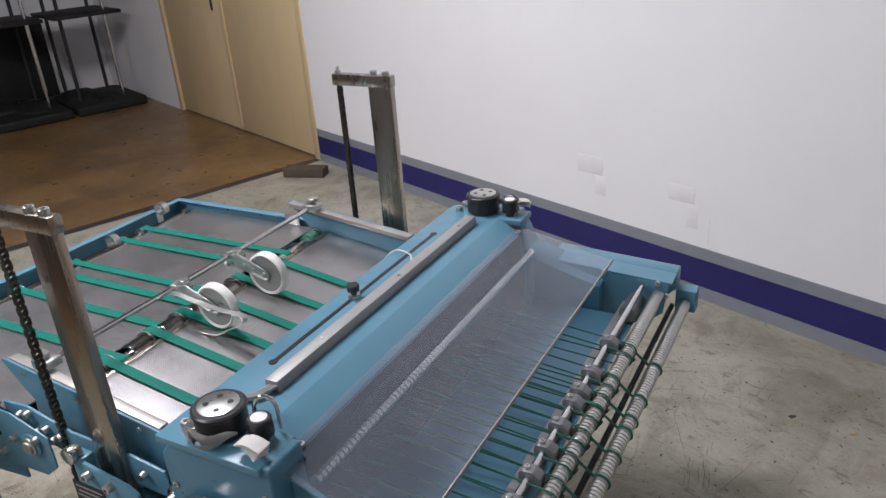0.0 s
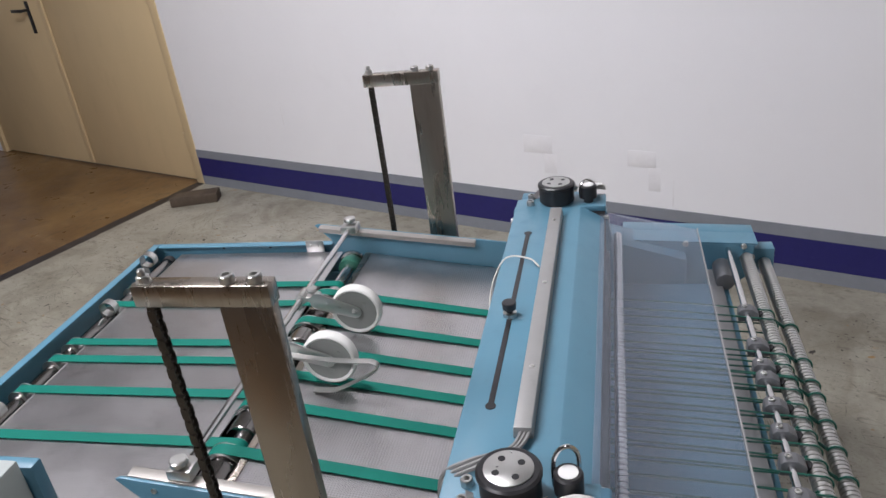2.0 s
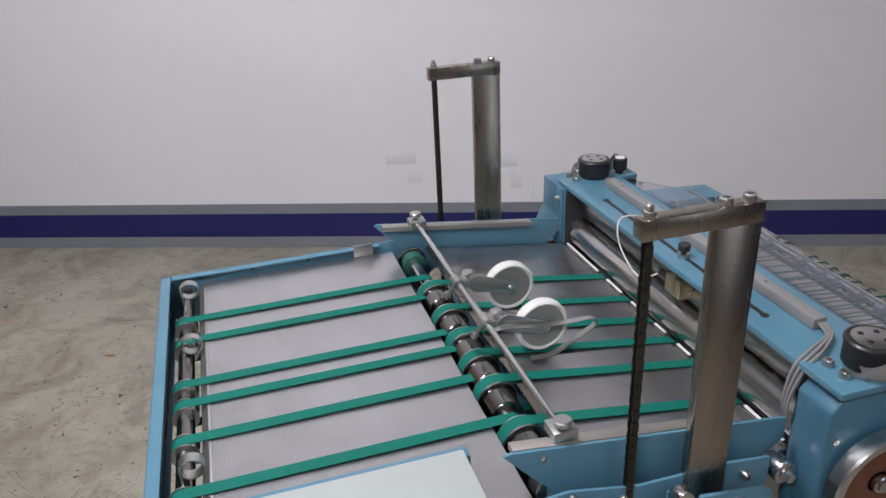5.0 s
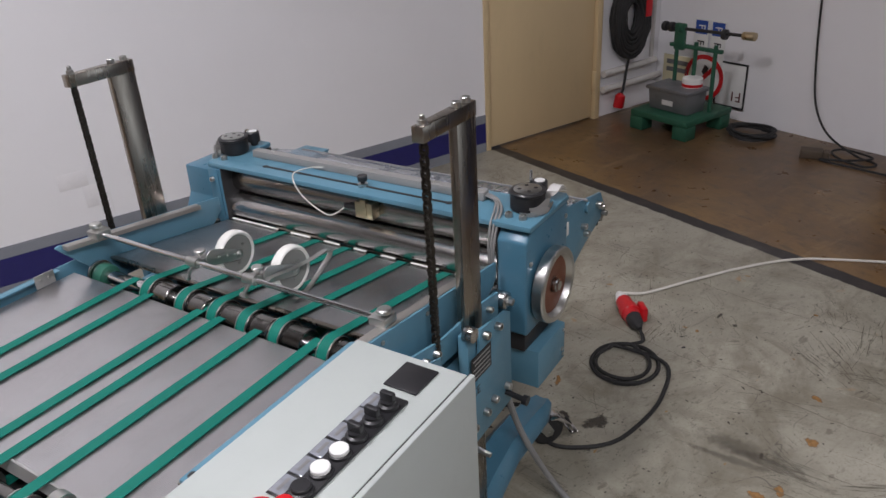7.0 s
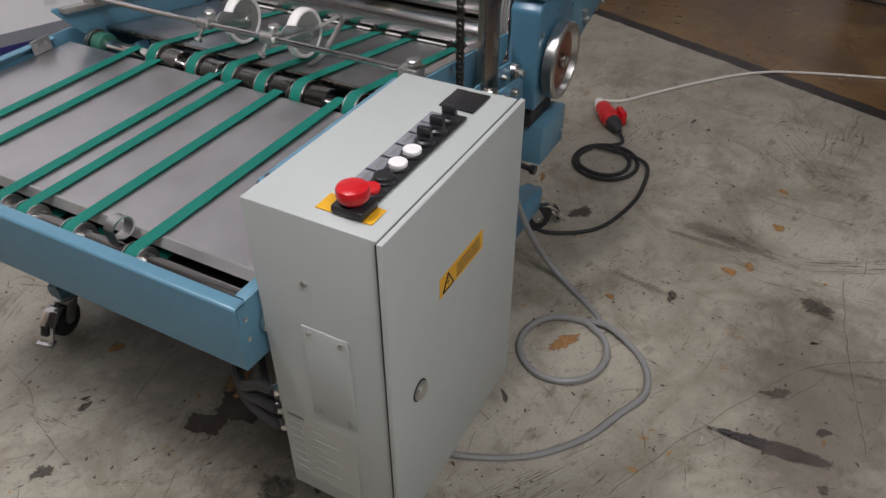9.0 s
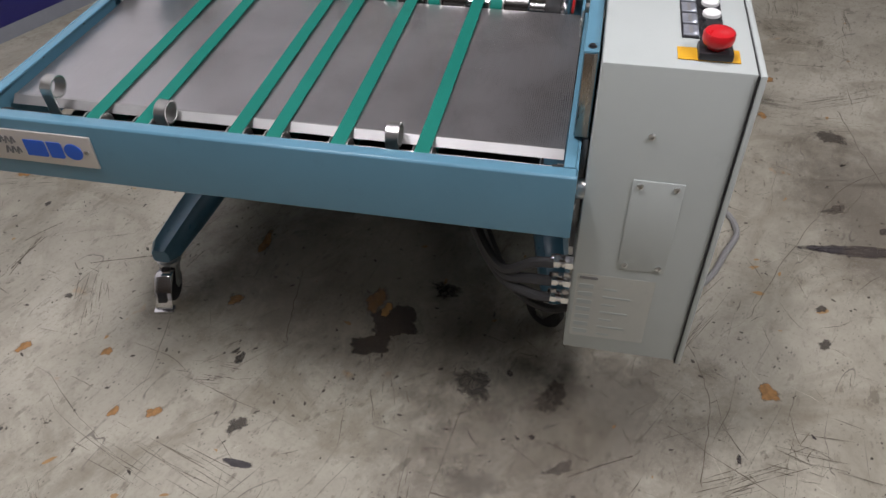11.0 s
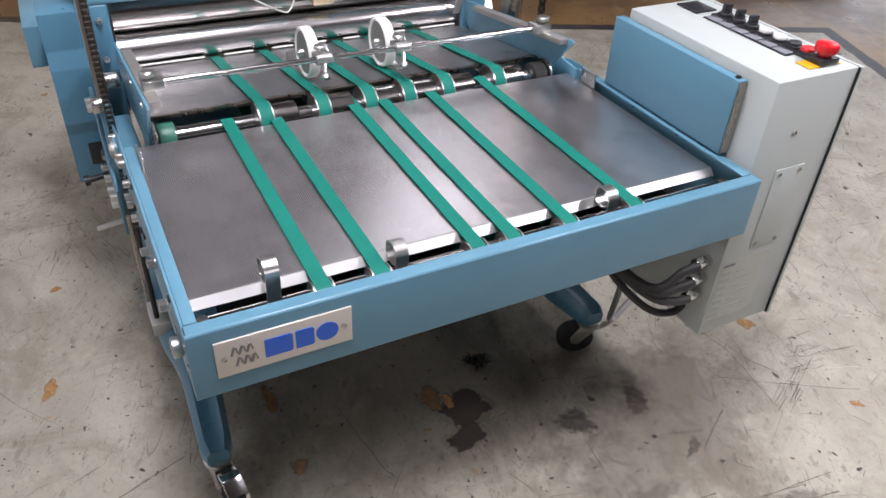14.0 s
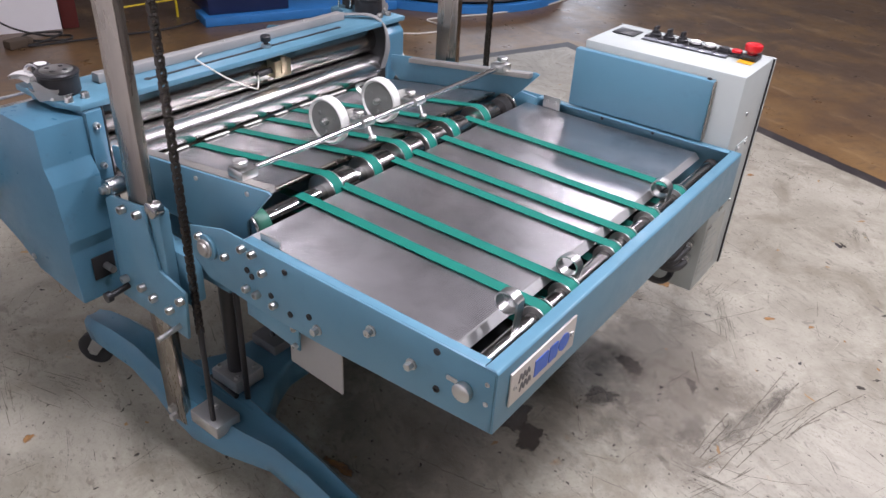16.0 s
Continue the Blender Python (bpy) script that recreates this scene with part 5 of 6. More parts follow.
label = part("warning_label", bm, YELLOW, cabinet, "yellow warning label with a black triangle")
tri = [(0.182, 0.716), (0.214, 0.716), (0.198, 0.744)]
for (a, b), (c, d) in zip(tri, tri[1:] + tri[:1]):
    part("label_line", tube([(a, -0.7358, b), (c, -0.7358, d)], 0.0013, 6), BLACK, cabinet)
for k in range(4):
    part("printed_line", box(0.224, 0.300, -0.7360, -0.7357, 0.718 + k * 0.0065, 0.7205 + k * 0.0065), BLACK, cabinet)
bm = prism([(0.196, 0.721), (0.201, 0.728), (0.198, 0.729), (0.202, 0.738), (0.194, 0.727), (0.198, 0.726)], "y", -0.7360, -0.7357)
part("label_flash", bm, BLACK, cabinet)
bm = box(0.0385, 0.0407, -0.668, -0.592, 0.528, 0.712, 0.0006)
side = part("side_plate", bm, BOX_GREY, cabinet, "light grey screwed-on blanking plate")
fasteners("plate_screw", cabinet, [(0.0385, y, z) for y in (-0.657, -0.603) for z in (0.538, 0.702)], (-1, 0, 0), 0.0048, 0.003)
fasteners("plate_screw", cabinet, ((0.041, -0.606, 0.790),), (-1, 0, 0), 0.005, 0.004)
part("printed_plan", box(0.0402, 0.0406, -0.660, -0.530, 0.350, 0.505), PLAN, cabinet, "faint grey printed plan")
for k in range(7):
    z = 0.358 + k * 0.019
    part("printed_bar", box(0.0396, 0.0401, -0.560, -0.535, z, z + 0.010), PLAN_BAR, cabinet)
    part("printed_bar", box(0.0396, 0.0401, -0.625 if k % 2 else -0.60, -0.578, z, z + 0.004), PLAN_BAR, cabinet)
part("printed_bar", box(0.0396, 0.0401, -0.565, -0.535, 0.494, 0.500), PRINT, cabinet)
# top panel
bm = box(0.370, 0.431, -0.686, -0.629, 0.901, 0.904, 0.001)
part("display", bm, BLACK, cabinet, "black display window")
TAG = material("glossy_grey_tag", (0.33, 0.35, 0.39), 0.14, 0.35, vary=0.2, coarse=60, relief=0, soil=0.1)
part("tag_backing", box(0.128, 0.349, -0.6518, -0.628, 0.9008, 0.9021, 0.0005), BLACK, cabinet)
strip = part("switch_strip", box(0.100, 0.352, -0.686, -0.652, 0.901, 0.906, 0.002), BLACK, cabinet)
for x in (0.147, 0.184, 0.221, 0.258, 0.294, 0.329):
    part("switch_tag", box(x - 0.0160, x + 0.0160, -0.6515, -0.630, 0.9022, 0.9046, 0.001), TAG, cabinet, "glossy grey switch tag under clear plastic")
    part("printed_bar", box(x - 0.011, x + 0.011, -0.643, -0.638, 0.9045, 0.9049), PRINT, cabinet)
for x, kind in ((0.328, "turn"), (0.292, "turn"), (0.256, "turn"), (0.221, "white"), (0.184, "white"), (0.148, "black"), (0.117, "red")):
    y = -0.669
    if kind == "turn":
        bm = lathe((x, y, 0.906), (x, y, 2), [(0, 0.0145), (0.006, 0.0145), (0.008, 0.011), (0.012, 0.011)], 22)
        box(x - 0.0045, x + 0.0045, y - 0.011, y + 0.011, 0.918, 0.931, 0.002, bm=bm)
        part("turn_switch", bm, BLACK, cabinet, "black turn switch")
    else:
        part("collar", lathe((x, y, 0.906), (x, y, 2), [(0, 0.0155), (0.004, 0.0155), (0.005, 0.0135)], 24), BLACK, cabinet)
        part("push_button", lathe((x, y, 0.911), (x, y, 2), [(0, 0.0128), (0.0045, 0.0128), (0.0055, 0.0115)], 24), {"white": WHITE, "black": BLACK, "red": RED}[kind], cabinet, kind + " push button")
part("stop_label", box(0.065, 0.0995, -0.703, -0.621, 0.9008, 0.9018), YELLOW, cabinet, "yellow label under the stop button")
part("stop_base", box(0.062, 0.0995, -0.692, -0.646, 0.9019, 0.914, 0.003), BLACK, cabinet)
bm = lathe((0.080, -0.669, 0.914), (0.080, -0.669, 2), [(0, 0.012), (0.006, 0.012), (0.008, 0.0195), (0.012, 0.0210), (0.020, 0.0210), (0.0235, 0.0195), (0.0255, 0.015), (0.026, 0.004)], 32)
part("emergency_stop", bm, RED, cabinet, "red mushroom emergency stop button")
cabinet.location = (-0.003, -0.002, -0.002)
# cable glands and cables at the box foot
for k, z in enumerate((0.498, 0.454, 0.412)):
    x = 0.072
    bm = rod((x, -0.5215, z), (x, -0.508, z), 0.0135, 6)
    lathe((x, -0.508, z), (x, 0, z), [(0, 0.0105), (0.002, 0.0105), (0.0025, 0.0118), (0.005, 0.0118), (0.0055, 0.0105), (0.008, 0.0105), (0.0085, 0.0118), (0.0105, 0.0118)], 20, bm)
    rod((x, -0.4975, z), (x, -0.487, z), 0.0128, 6, bm=bm)
    lathe((x, -0.487, z), (x, 0, z), [(0, 0.0118), (0.004, 0.0112), (0.005, 0.0098)], 20, bm)
    part("cable_gland", bm, CHROME, cabinet, "nickel-plated cable gland")
    pts = [(x - 0.01, -0.490, z - 0.002), (x - 0.008, -0.455, z - 0.008 + 0.004 * k), (x + 0.005, -0.40, 0.455 - 0.012 * k), (x + 0.06, -0.345, 0.49 - 0.006 * k), (0.20, -0.31 + 0.01 * k, 0.56), (0.28, -0.30 + 0.012 * k, 0.626)]
    part("cable", tube(glide(pts, 8), 0.0095, 8), DARK_CABLE, machine, "dark grey sheathed cable")
pts = [(0.10, -0.530, 0.355), (0.095, -0.49, 0.345), (0.11, -0.43, 0.365), (0.16, -0.37, 0.43), (0.22, -0.32, 0.53), (0.28, -0.30, 0.626)]
part("cable", tube(glide(pts, 8), 0.0085, 8), DARK_CABLE, machine, "dark grey cable looped below the box")
# blue guard between the table and the box
bm = box(0.100, 0.458, -0.520, -0.497, 0.732, 0.880, 0.003)
guard = part("blue_guard", bm, BLUE, machine, "light blue sheet guard beside the control box")
part("guard_end", box(0.0968, 0.0995, -0.518, -0.499, 0.736, 0.877, 0.0006), STEEL, guard, "bare brownish metal end")
bm = hexbolt((0.114, -0.509, 0.880), (0, 0, 1), 0.005, 0.003)
part("guard_screw", bm, BLACK, guard)
bm = prism([(0.10, 0.73), (0.10, 0.56), (0.16, 0.45), (0.45, 0.40), (0.45, 0.73)], "y", -0.5215, -0.5125, 0.002)
part("box_bracket", bm, CASTING, machine, "dark grey bracket behind the control box")

# ---- marks on the floor ----
def stain_material(name, colour, rough, cut, scale=30, top=0.85, soft=0.20):
    """A stain that breaks up at its rim and lets the floor show through."""
    mat = bpy.data.materials.new(name)
    mat.use_nodes = True
    nt, nodes, links, out = nodes_of(mat)
    vec = coords(nt)
    big, small = noise_tex(nt, vec, scale * 0.3, 5, 0.65), noise_tex(nt, vec, scale, 8, 0.72)
    links.new(mixed(nt, ramp(nt, small, 0.35, 0.65), [c * 0.65 for c in colour], [min(1, c * 1.35) for c in colour]), out.inputs["Base Color"])
    out.inputs["Roughness"].default_value = rough
    see = nt.nodes.new("ShaderNodeBsdfTransparent")
    mix = nt.nodes.new("ShaderNodeMixShader")
    fade = nt.nodes.new("ShaderNodeAttribute")
    fade.attribute_name = "fade"
    level = maths(nt, "ADD", maths(nt, "MULTIPLY", maths(nt, "ADD", big, small), 0.56), maths(nt, "MULTIPLY", fade.outputs["Fac"], 0.42))
    links.new(ramp(nt, level, cut, cut + soft, 0, top), mix.inputs[0])
    links.new(see.outputs[0], mix.inputs[1])
    links.new(out.outputs[0], mix.inputs[2])
    links.new(mix.outputs[0], nodes["Material Output"].inputs[0])
    return mat


OIL = stain_material("oil_stain", (0.030, 0.023, 0.018), 0.4, 0.73, 55, 0.92, 0.07)
GRIME = stain_material("grime_stain", (0.075, 0.066, 0.053), 0.55, 0.72, 75, 0.75, 0.09)
RUST = stain_material("rust_stain", (0.36, 0.19, 0.065), 0.6, 0.66, 60, 0.8, 0.08)
TYRE = stain_material("tyre_mark", (0.045, 0.04, 0.042), 0.5, 0.57, 45, 0.9, 0.10)


def blot(name, x, y, rx, ry, turn, mat, seed, square=0):
    """A thin irregular stain; its rim fades."""
    rng = random.Random(seed)
    mesh = bpy.data.meshes.new(name)
    n, rings = 24, (0.0, 0.35, 0.7, 1.0)
    p, q, w = rng.uniform(0, 6), rng.uniform(0, 6), rng.uniform(0.1, 0.25)
    wob = [1 + w * math.sin(2 * math.pi * i / n * 2 + p) + 0.12 * math.sin(2 * math.pi * i / n * 3 + q) for i in range(n)]
    if square:
        wob = [(abs(math.cos(2 * math.pi * i / n)) ** square + abs(math.sin(2 * math.pi * i / n)) ** square) ** (-1 / square) * (1 + 0.08 * (q - 3) / 3 * math.sin(i * 1.7)) for i in range(n)]
    verts, fade, faces = [(0, 0, 0)], [1.0], []
    for q in rings[1:]:
        for i in range(n):
            a = 2 * math.pi * i / n
            verts.append((q * rx * wob[i] * math.cos(a), q * ry * wob[i] * math.sin(a), 0))
            fade.append(min(1.0, (1.9 if square else 1.15) * (1 - q)))
    for i in range(n):
        faces.append((0, 1 + i, 1 + (i + 1) % n))
        for k in range(len(rings) - 2):
            a, b = 1 + k * n, 1 + (k + 1) * n
            faces.append((a + i, b + i, b + (i + 1) % n, a + (i + 1) % n))
    mesh.from_pydata(verts, [], faces)
    attr = mesh.attributes.new("fade", "FLOAT", "POINT")
    attr.data.foreach_set("value", fade)
    mesh.materials.append(mat)
    ob = new(name, mesh)
    ob.parent = floor
    ob.matrix_parent_inverse = floor.matrix_basis.inverted()
    ob.matrix_basis = pose(x, y, 0.0008 + 0.00005 * (seed % 12), 0, 0, turn)
    return ob


blot("oil_stain", 0.306, -0.115, 0.062, 0.070, 14, OIL, 1, 6)
blot("oil_stain", 0.221, -0.075, 0.036, 0.060, 14, OIL, 3, 6)
blot("oil_stain", 0.435, -0.211, 0.020, 0.036, 30, GRIME, 4)
blot("oil_stain", 0.143, -0.518, 0.045, 0.033, 20, GRIME, 7)
blot("rust_stain", 0.365, -0.050, 0.055, 0.030, 15, RUST, 5)
blot("rust_stain", 0.338, -0.085, 0.026, 0.020, 15, RUST, 11)
for k, (x, y, rx, ry, turn) in enumerate(((1.672, -1.144, 0.03, 0.022, 0), (1.426, -1.099, 0.026, 0.02, 20), (1.377, -1.051, 0.035, 0.02, 70), (1.682, -1.561, 0.03, 0.015, 40), (0.979, 1.255, 0.03, 0.04, 0), (0.062, 0.754, 0.022, 0.022, 0), (0.085, 0.546, 0.02, 0.016, 0), (-0.057, 0.352, 0.022, 0.02, 0), (0.527, 0.31, 0.06, 0.02, 0), (0.692, 1.167, 0.02, 0.03, 0), (-0.071, 0.441, 0.022, 0.014, 0), (0.251, -0.994, 0.035, 0.03, 0), (0.874, -0.727, 0.025, 0.075, 65), (0.46, 1.128, 0.018, 0.02, 0), (0.772, 0.784, 0.02, 0.05, 60), (0.791, 1.033, 0.02, 0.03, 0), (0.305, 0.307, 0.02, 0.03, 10))):
    blot("rust_stain", x, y, rx * 0.95, ry * 0.95, turn, RUST, 20 + k)
for k, (x, y, rx, ry, turn) in enumerate(((0.151, -0.517, 0.05, 0.042, 0), (0.124, 0.221, 0.022, 0.016, 0), (0.145, 0.238, 0.02, 0.006, -35), (-0.053, 0.155, 0.03, 0.025, 0), (0.238, 0.741, 0.014, 0.012, 0), (0.434, -0.223, 0.035, 0.05, 0), (0.154, -0.339, 0.06, 0.05, 0), (0.712, -1.385, 0.018, 0.016, 0), (1.461, -0.56, 0.05, 0.04, 0), (1.19, -0.93, 0.03, 0.02, 10), (-0.03, -0.55, 0.014, 0.05, 30), (0.95, -1.25, 0.02, 0.05, 20), (1.33, -1.3, 0.05, 0.05, 0), (0.54, -1.15, 0.014, 0.02, 0), (0.42, -1.14, 0.02, 0.02, 0))):
    blot("grime_stain", x, y, rx * 1.2, ry * 1.2, turn, GRIME, 50 + k)
blot("tyre_mark", 0.777, -1.270, 0.020, 0.165, 4, TYRE, 80)
blot("tyre_mark", 0.777, -1.300, 0.016, 0.13, 3, TYRE, 81)
DRAG = stain_material("drag_mark", (0.125, 0.108, 0.085), 0.5, 0.66, 70, 0.33)
for k, (x, y, rx, ry, turn) in enumerate(((1.55, -0.98, 0.045, 0.25, -6), (1.52, -1.06, 0.03, 0.22, -8), (1.49, -0.95, 0.02, 0.2, -4), (1.2, -0.85, 0.022, 0.12, -8), (1.36, -0.47, 0.05, 0.05, 0))):
    blot("drag_mark", x, y, rx, ry, turn, DRAG, 90 + k)
p = room(3.72, 2.08)
blot("oil_stain", p.x, p.y, 0.06, 0.04, 20, OIL, 103)
rng = random.Random(31)
for k in range(150):
    u, v = rng.uniform(0.2, 5.0), rng.uniform(0.4, 4.4)
    p = room(u, v)
    r = rng.choice((0.006, 0.008, 0.010, 0.014, 0.02))
    blot("speck", p.x, p.y, r * rng.uniform(0.7, 1.6), r * 0.6, rng.uniform(0, 180), rng.choice((GRIME, GRIME, TYRE, OIL, RUST)), 200 + k)


def scuffs(name, count, long, wide, mat, seed, label, u0=0.1, u1=5.05, v0=0.15, v1=4.45):
    """Many thin marks scraped into the floor, in loose clusters, as one sheet of slivers."""
    rng = random.Random(seed)
    verts, faces = [], []
    spots = [(rng.uniform(u0, u1), rng.uniform(v0, v1)) for k in range(40)]
    for k in range(count):
        if rng.random() < 0.6:
            u, v = rng.choice(spots)
            u, v = u + rng.gauss(0, 0.22), v + rng.gauss(0, 0.22)
        else:
            u, v = rng.uniform(u0, u1), rng.uniform(v0, v1)
        if not (u0 < u < u1 and v0 < v < v1):
            continue
        p = room(u, v, 0.0004 + 0.0000004 * k)
        a, bend = rng.uniform(0, 2 * math.pi), rng.gauss(0, 0.25)
        size, w = long * rng.choice((0.4, 0.6, 1.0, 1.0, 1.7)) * rng.uniform(0.6, 1.3), wide * rng.uniform(0.4, 1.2)
        n = 6
        first = len(verts)
        for i in range(n + 1):
            q = i / n
            d = a + bend * q + rng.gauss(0, 0.09)
            side = Vector((-math.sin(d), math.cos(d), 0)) * w * (math.sin(math.pi * min(max(q, 0.04), 0.96)) * rng.uniform(0.35, 1.0))
            verts += [tuple(p - side), tuple(p + side)]
            p = p + Vector((math.cos(d), math.sin(d), 0)) * (size / n)
        faces += [(first + 2 * i, first + 2 * i + 2, first + 2 * i + 3, first + 2 * i + 1) for i in range(n)]
    mesh = bpy.data.meshes.new(name)
    mesh.from_pydata(verts, [], faces)
    mesh.materials.append(mat)
    ob = new(name, mesh)
    ob.parent, ob.matrix_parent_inverse = floor, floor.matrix_basis.inverted()
    tagged(ob, label, kind="stuff")


def flecks(name, count, size, mat, seed, label):
    """Many small irregular flakes of dirt and chips on the concrete, as one sheet."""
    rng = random.Random(seed)
    verts, faces = [], []
    spots = [(rng.uniform(0.2, 5.0), rng.uniform(0.3, 4.4), rng.uniform(0.06, 0.3)) for k in range(110)]
    for k in range(count):
        if rng.random() < 0.65:
            u, v, wide = rng.choice(spots)
            u, v = u + rng.gauss(0, wide), v + rng.gauss(0, wide)
        else:
            u, v = rng.uniform(0.1, 5.05), rng.uniform(0.2, 4.45)
        if not (0.1 < u < 5.05 and 0.2 < v < 4.45):
            continue
        c = room(u, v, 0.0005 + 0.0000003 * k)
        r, a0, long = size * rng.choice((0.5, 0.7, 1.0, 1.0, 1.3, 1.7)), rng.uniform(0, 6.3), rng.uniform(1.0, 2.6)
        first, n = len(verts), 8
        for i in range(n):
            a = 2 * math.pi * i / n
            q = r * rng.uniform(0.35, 1.15)
            x, y = q * long * math.cos(a), q * math.sin(a)
            verts.append((c.x + x * math.cos(a0) - y * math.sin(a0), c.y + x * math.sin(a0) + y * math.cos(a0), c.z))
        faces.append(tuple(range(first, first + n)))
    mesh = bpy.data.meshes.new(name)
    mesh.from_pydata(verts, [], faces)
    mesh.materials.append(mat)
    ob = new(name, mesh)
    ob.parent, ob.matrix_parent_inverse = floor, floor.matrix_basis.inverted()
    tagged(ob, label, kind="stuff")


def brushed(name, clusters, mat, seed, label):
    """Bundles of fine parallel scratches left by things dragged over the floor."""
    rng = random.Random(seed)
    verts, faces = [], []
    for c in range(clusters):
        u, v, a = rng.uniform(0.15, 5.0), rng.uniform(0.2, 4.3), rng.uniform(0, math.pi)
        wide, long = rng.uniform(0.02, 0.08), rng.uniform(0.05, 0.20)
        for k in range(rng.randint(9, 26)):
            across, start = rng.uniform(-wide, wide), rng.gauss(0, long * 0.5)
            size, w, lean = long * rng.uniform(0.15, 0.9), rng.uniform(0.0003, 0.0013), a + rng.gauss(0, 0.07)
            mid = room(min(max(u, 0.3), 4.9), min(max(v, 0.4), 4.2), 0.0006 + 0.0000005 * len(faces))
            along_line, side = Vector((math.cos(lean), math.sin(lean), 0)), Vector((-math.sin(lean), math.cos(lean), 0))
            p = mid + along_line * start + side * across
            first = len(verts)
            for q in (0.0, 0.35, 0.7, 1.0):
                half = w * (0.15 if q in (0.0, 1.0) else rng.uniform(0.5, 1.0))
                o = p + along_line * (q - 0.5) * size + side * rng.gauss(0, 0.0006)
                verts += [tuple(o - side * half), tuple(o + side * half)]
            faces += [(first + 2 * i, first + 2 * i + 2, first + 2 * i + 3, first + 2 * i + 1) for i in range(3)]
    mesh = bpy.data.meshes.new(name)
    mesh.from_pydata(verts, [], faces)
    mesh.materials.append(mat)
    ob = new(name, mesh)
    ob.parent, ob.matrix_parent_inverse = floor, floor.matrix_basis.inverted()
    tagged(ob, label, kind="stuff")


SCUFF = material("scuff_dirt", (0.125, 0.110, 0.082), 0.6, vary=0.3, coarse=30, soil=0.3, dirt=(0.10, 0.09, 0.07))
CHIP = material("chip_dirt", (0.065, 0.055, 0.042), 0.6, vary=0.4, coarse=40, soil=0.4, dirt=(0.16, 0.14, 0.11))
OCHRE = material("ochre_fleck", (0.33, 0.20, 0.085), 0.6, vary=0.2, coarse=40)
PALE = material("pale_scrape", (0.47, 0.445, 0.37), 0.6, vary=0.1, coarse=30)
scuffs("floor_scuffs", 1300, 0.060, 0.0013, SCUFF, 11, "fine dark scuff marks in the concrete")
scuffs("floor_scratches", 330, 0.24, 0.0010, SCUFF, 12, "long thin scratches in the concrete")
scuffs("floor_scrapes", 200, 0.08, 0.0010, PALE, 14, "pale scrapes in the concrete")
brushed("drag_scratches", 170, SCUFF, 33, "bundles of fine parallel scratches in the concrete")
flecks("floor_flecks", 4200, 0.0024, CHIP, 21, "small dark chips and flecks in the concrete")
flecks("ochre_flecks", 260, 0.0045, OCHRE, 22, "small ochre flecks in the concrete")
# broad soft dirt; under the table its colour also deepens the shade
DIRT_SHADE = stain_material("dirt_and_shade", (0.135, 0.11, 0.085), 0.5, 0.62, 14, 0.34)
blot("dirt_shade_patch", 0.42, -0.05, 0.55, 0.60, 10, DIRT_SHADE, 103)
blot("dirt_shade_patch", 0.05, -0.55, 0.30, 0.45, 40, DIRT_SHADE, 104)
blot("dirt_shade_patch", 0.95, -1.35, 0.55, 0.25, 15, DIRT_SHADE, 106)


def crack(places, width, seed, mat=None):
    """A fine dark crack or scratch in the floor."""
    rng = random.Random(seed)
    line = [p + Vector((rng.uniform(-1, 1), rng.uniform(-1, 1), 0)) * (0.0008 if mat else 0.003) for p in glide([(x, y, 0.0007) for x, y in places], 10)]
    bm = bmesh.new()
    rows = []
    for i, p in enumerate(line):
        t = (line[min(i + 1, len(line) - 1)] - line[max(i - 1, 0)]).normalized()
        side = Vector((-t.y, t.x, 0)) * width * rng.uniform(0.3, 1.0)
        p.z = 0.0007
        rows.append((bm.verts.new(p - side), bm.verts.new(p + side)))
    for a, b in zip(rows, rows[1:]):
        bm.faces.new((a[0], a[1], b[1], b[0]))
    ob = part("floor_crack", bm, mat or CRACK)
    ob.parent = floor
    ob.matrix_parent_inverse = floor.matrix_basis.inverted()


CRACK = material("crack_dirt", (0.15, 0.13, 0.10), 0.8, vary=0.2)
for k, places in enumerate((((2.06, -0.22), (1.93, -0.68), (1.807, -1.17), (1.80, -1.36)), ((1.5, -1.35), (1.2, -1.39), (0.855, -1.462)), ((0.47, -0.97), (0.78, -1.123), (1.07, -1.305), (1.19, -1.48)), ((0.44, 0.17), (0.30, 0.15), (0.184, 0.126)), ((0.246, 0.957), (0.33, 0.955), (0.427, 0.947)), ((0.42, -0.80), (0.22, -0.862), (-0.02, -0.837)), ((-0.4, -0.39), (-0.2, -0.30), (0.1, -0.33)), ((0.12, -0.77), (-0.07, -1.08)), ((2.6, -0.2), (2.4, -0.9), (2.35, -1.5)))):
    crack(places, 0.0013, k)


WOOD = material("dirty_wood", (0.085, 0.062, 0.042), 0.7, vary=0.25, fine=90, coarse=14, stretch=(1, 0.2, 1), soil=0.4)
for k, (x, y, rx, ry) in enumerate(((-0.20, -0.50, 0.05, 0.20), (-0.24, -0.66, 0.03, 0.12), (-0.10, -0.38, 0.05, 0.08))):
    blot("drag_mark", x, y, rx, ry, -14, DRAG, 140 + k)
DEEP = material("deep_scratch_dirt", (0.14, 0.122, 0.094), 0.8, vary=0.3, coarse=40)
rng = random.Random(77)
for k in range(22):
    a, b = rng.uniform(-0.06, 0.06), rng.uniform(0.0, 0.55)
    size = rng.uniform(0.10, 0.34)
    x, y = -0.165 - 0.19 * b + a, -0.27 - 0.95 * b * 0.55
    lean = rng.uniform(0.05, 0.5)
    crack(((x, y), (x - 0.4 * lean * size, y - 0.5 * size), (x - lean * size, y - size)), rng.uniform(0.0006, 0.0026), 40 + k, DEEP)
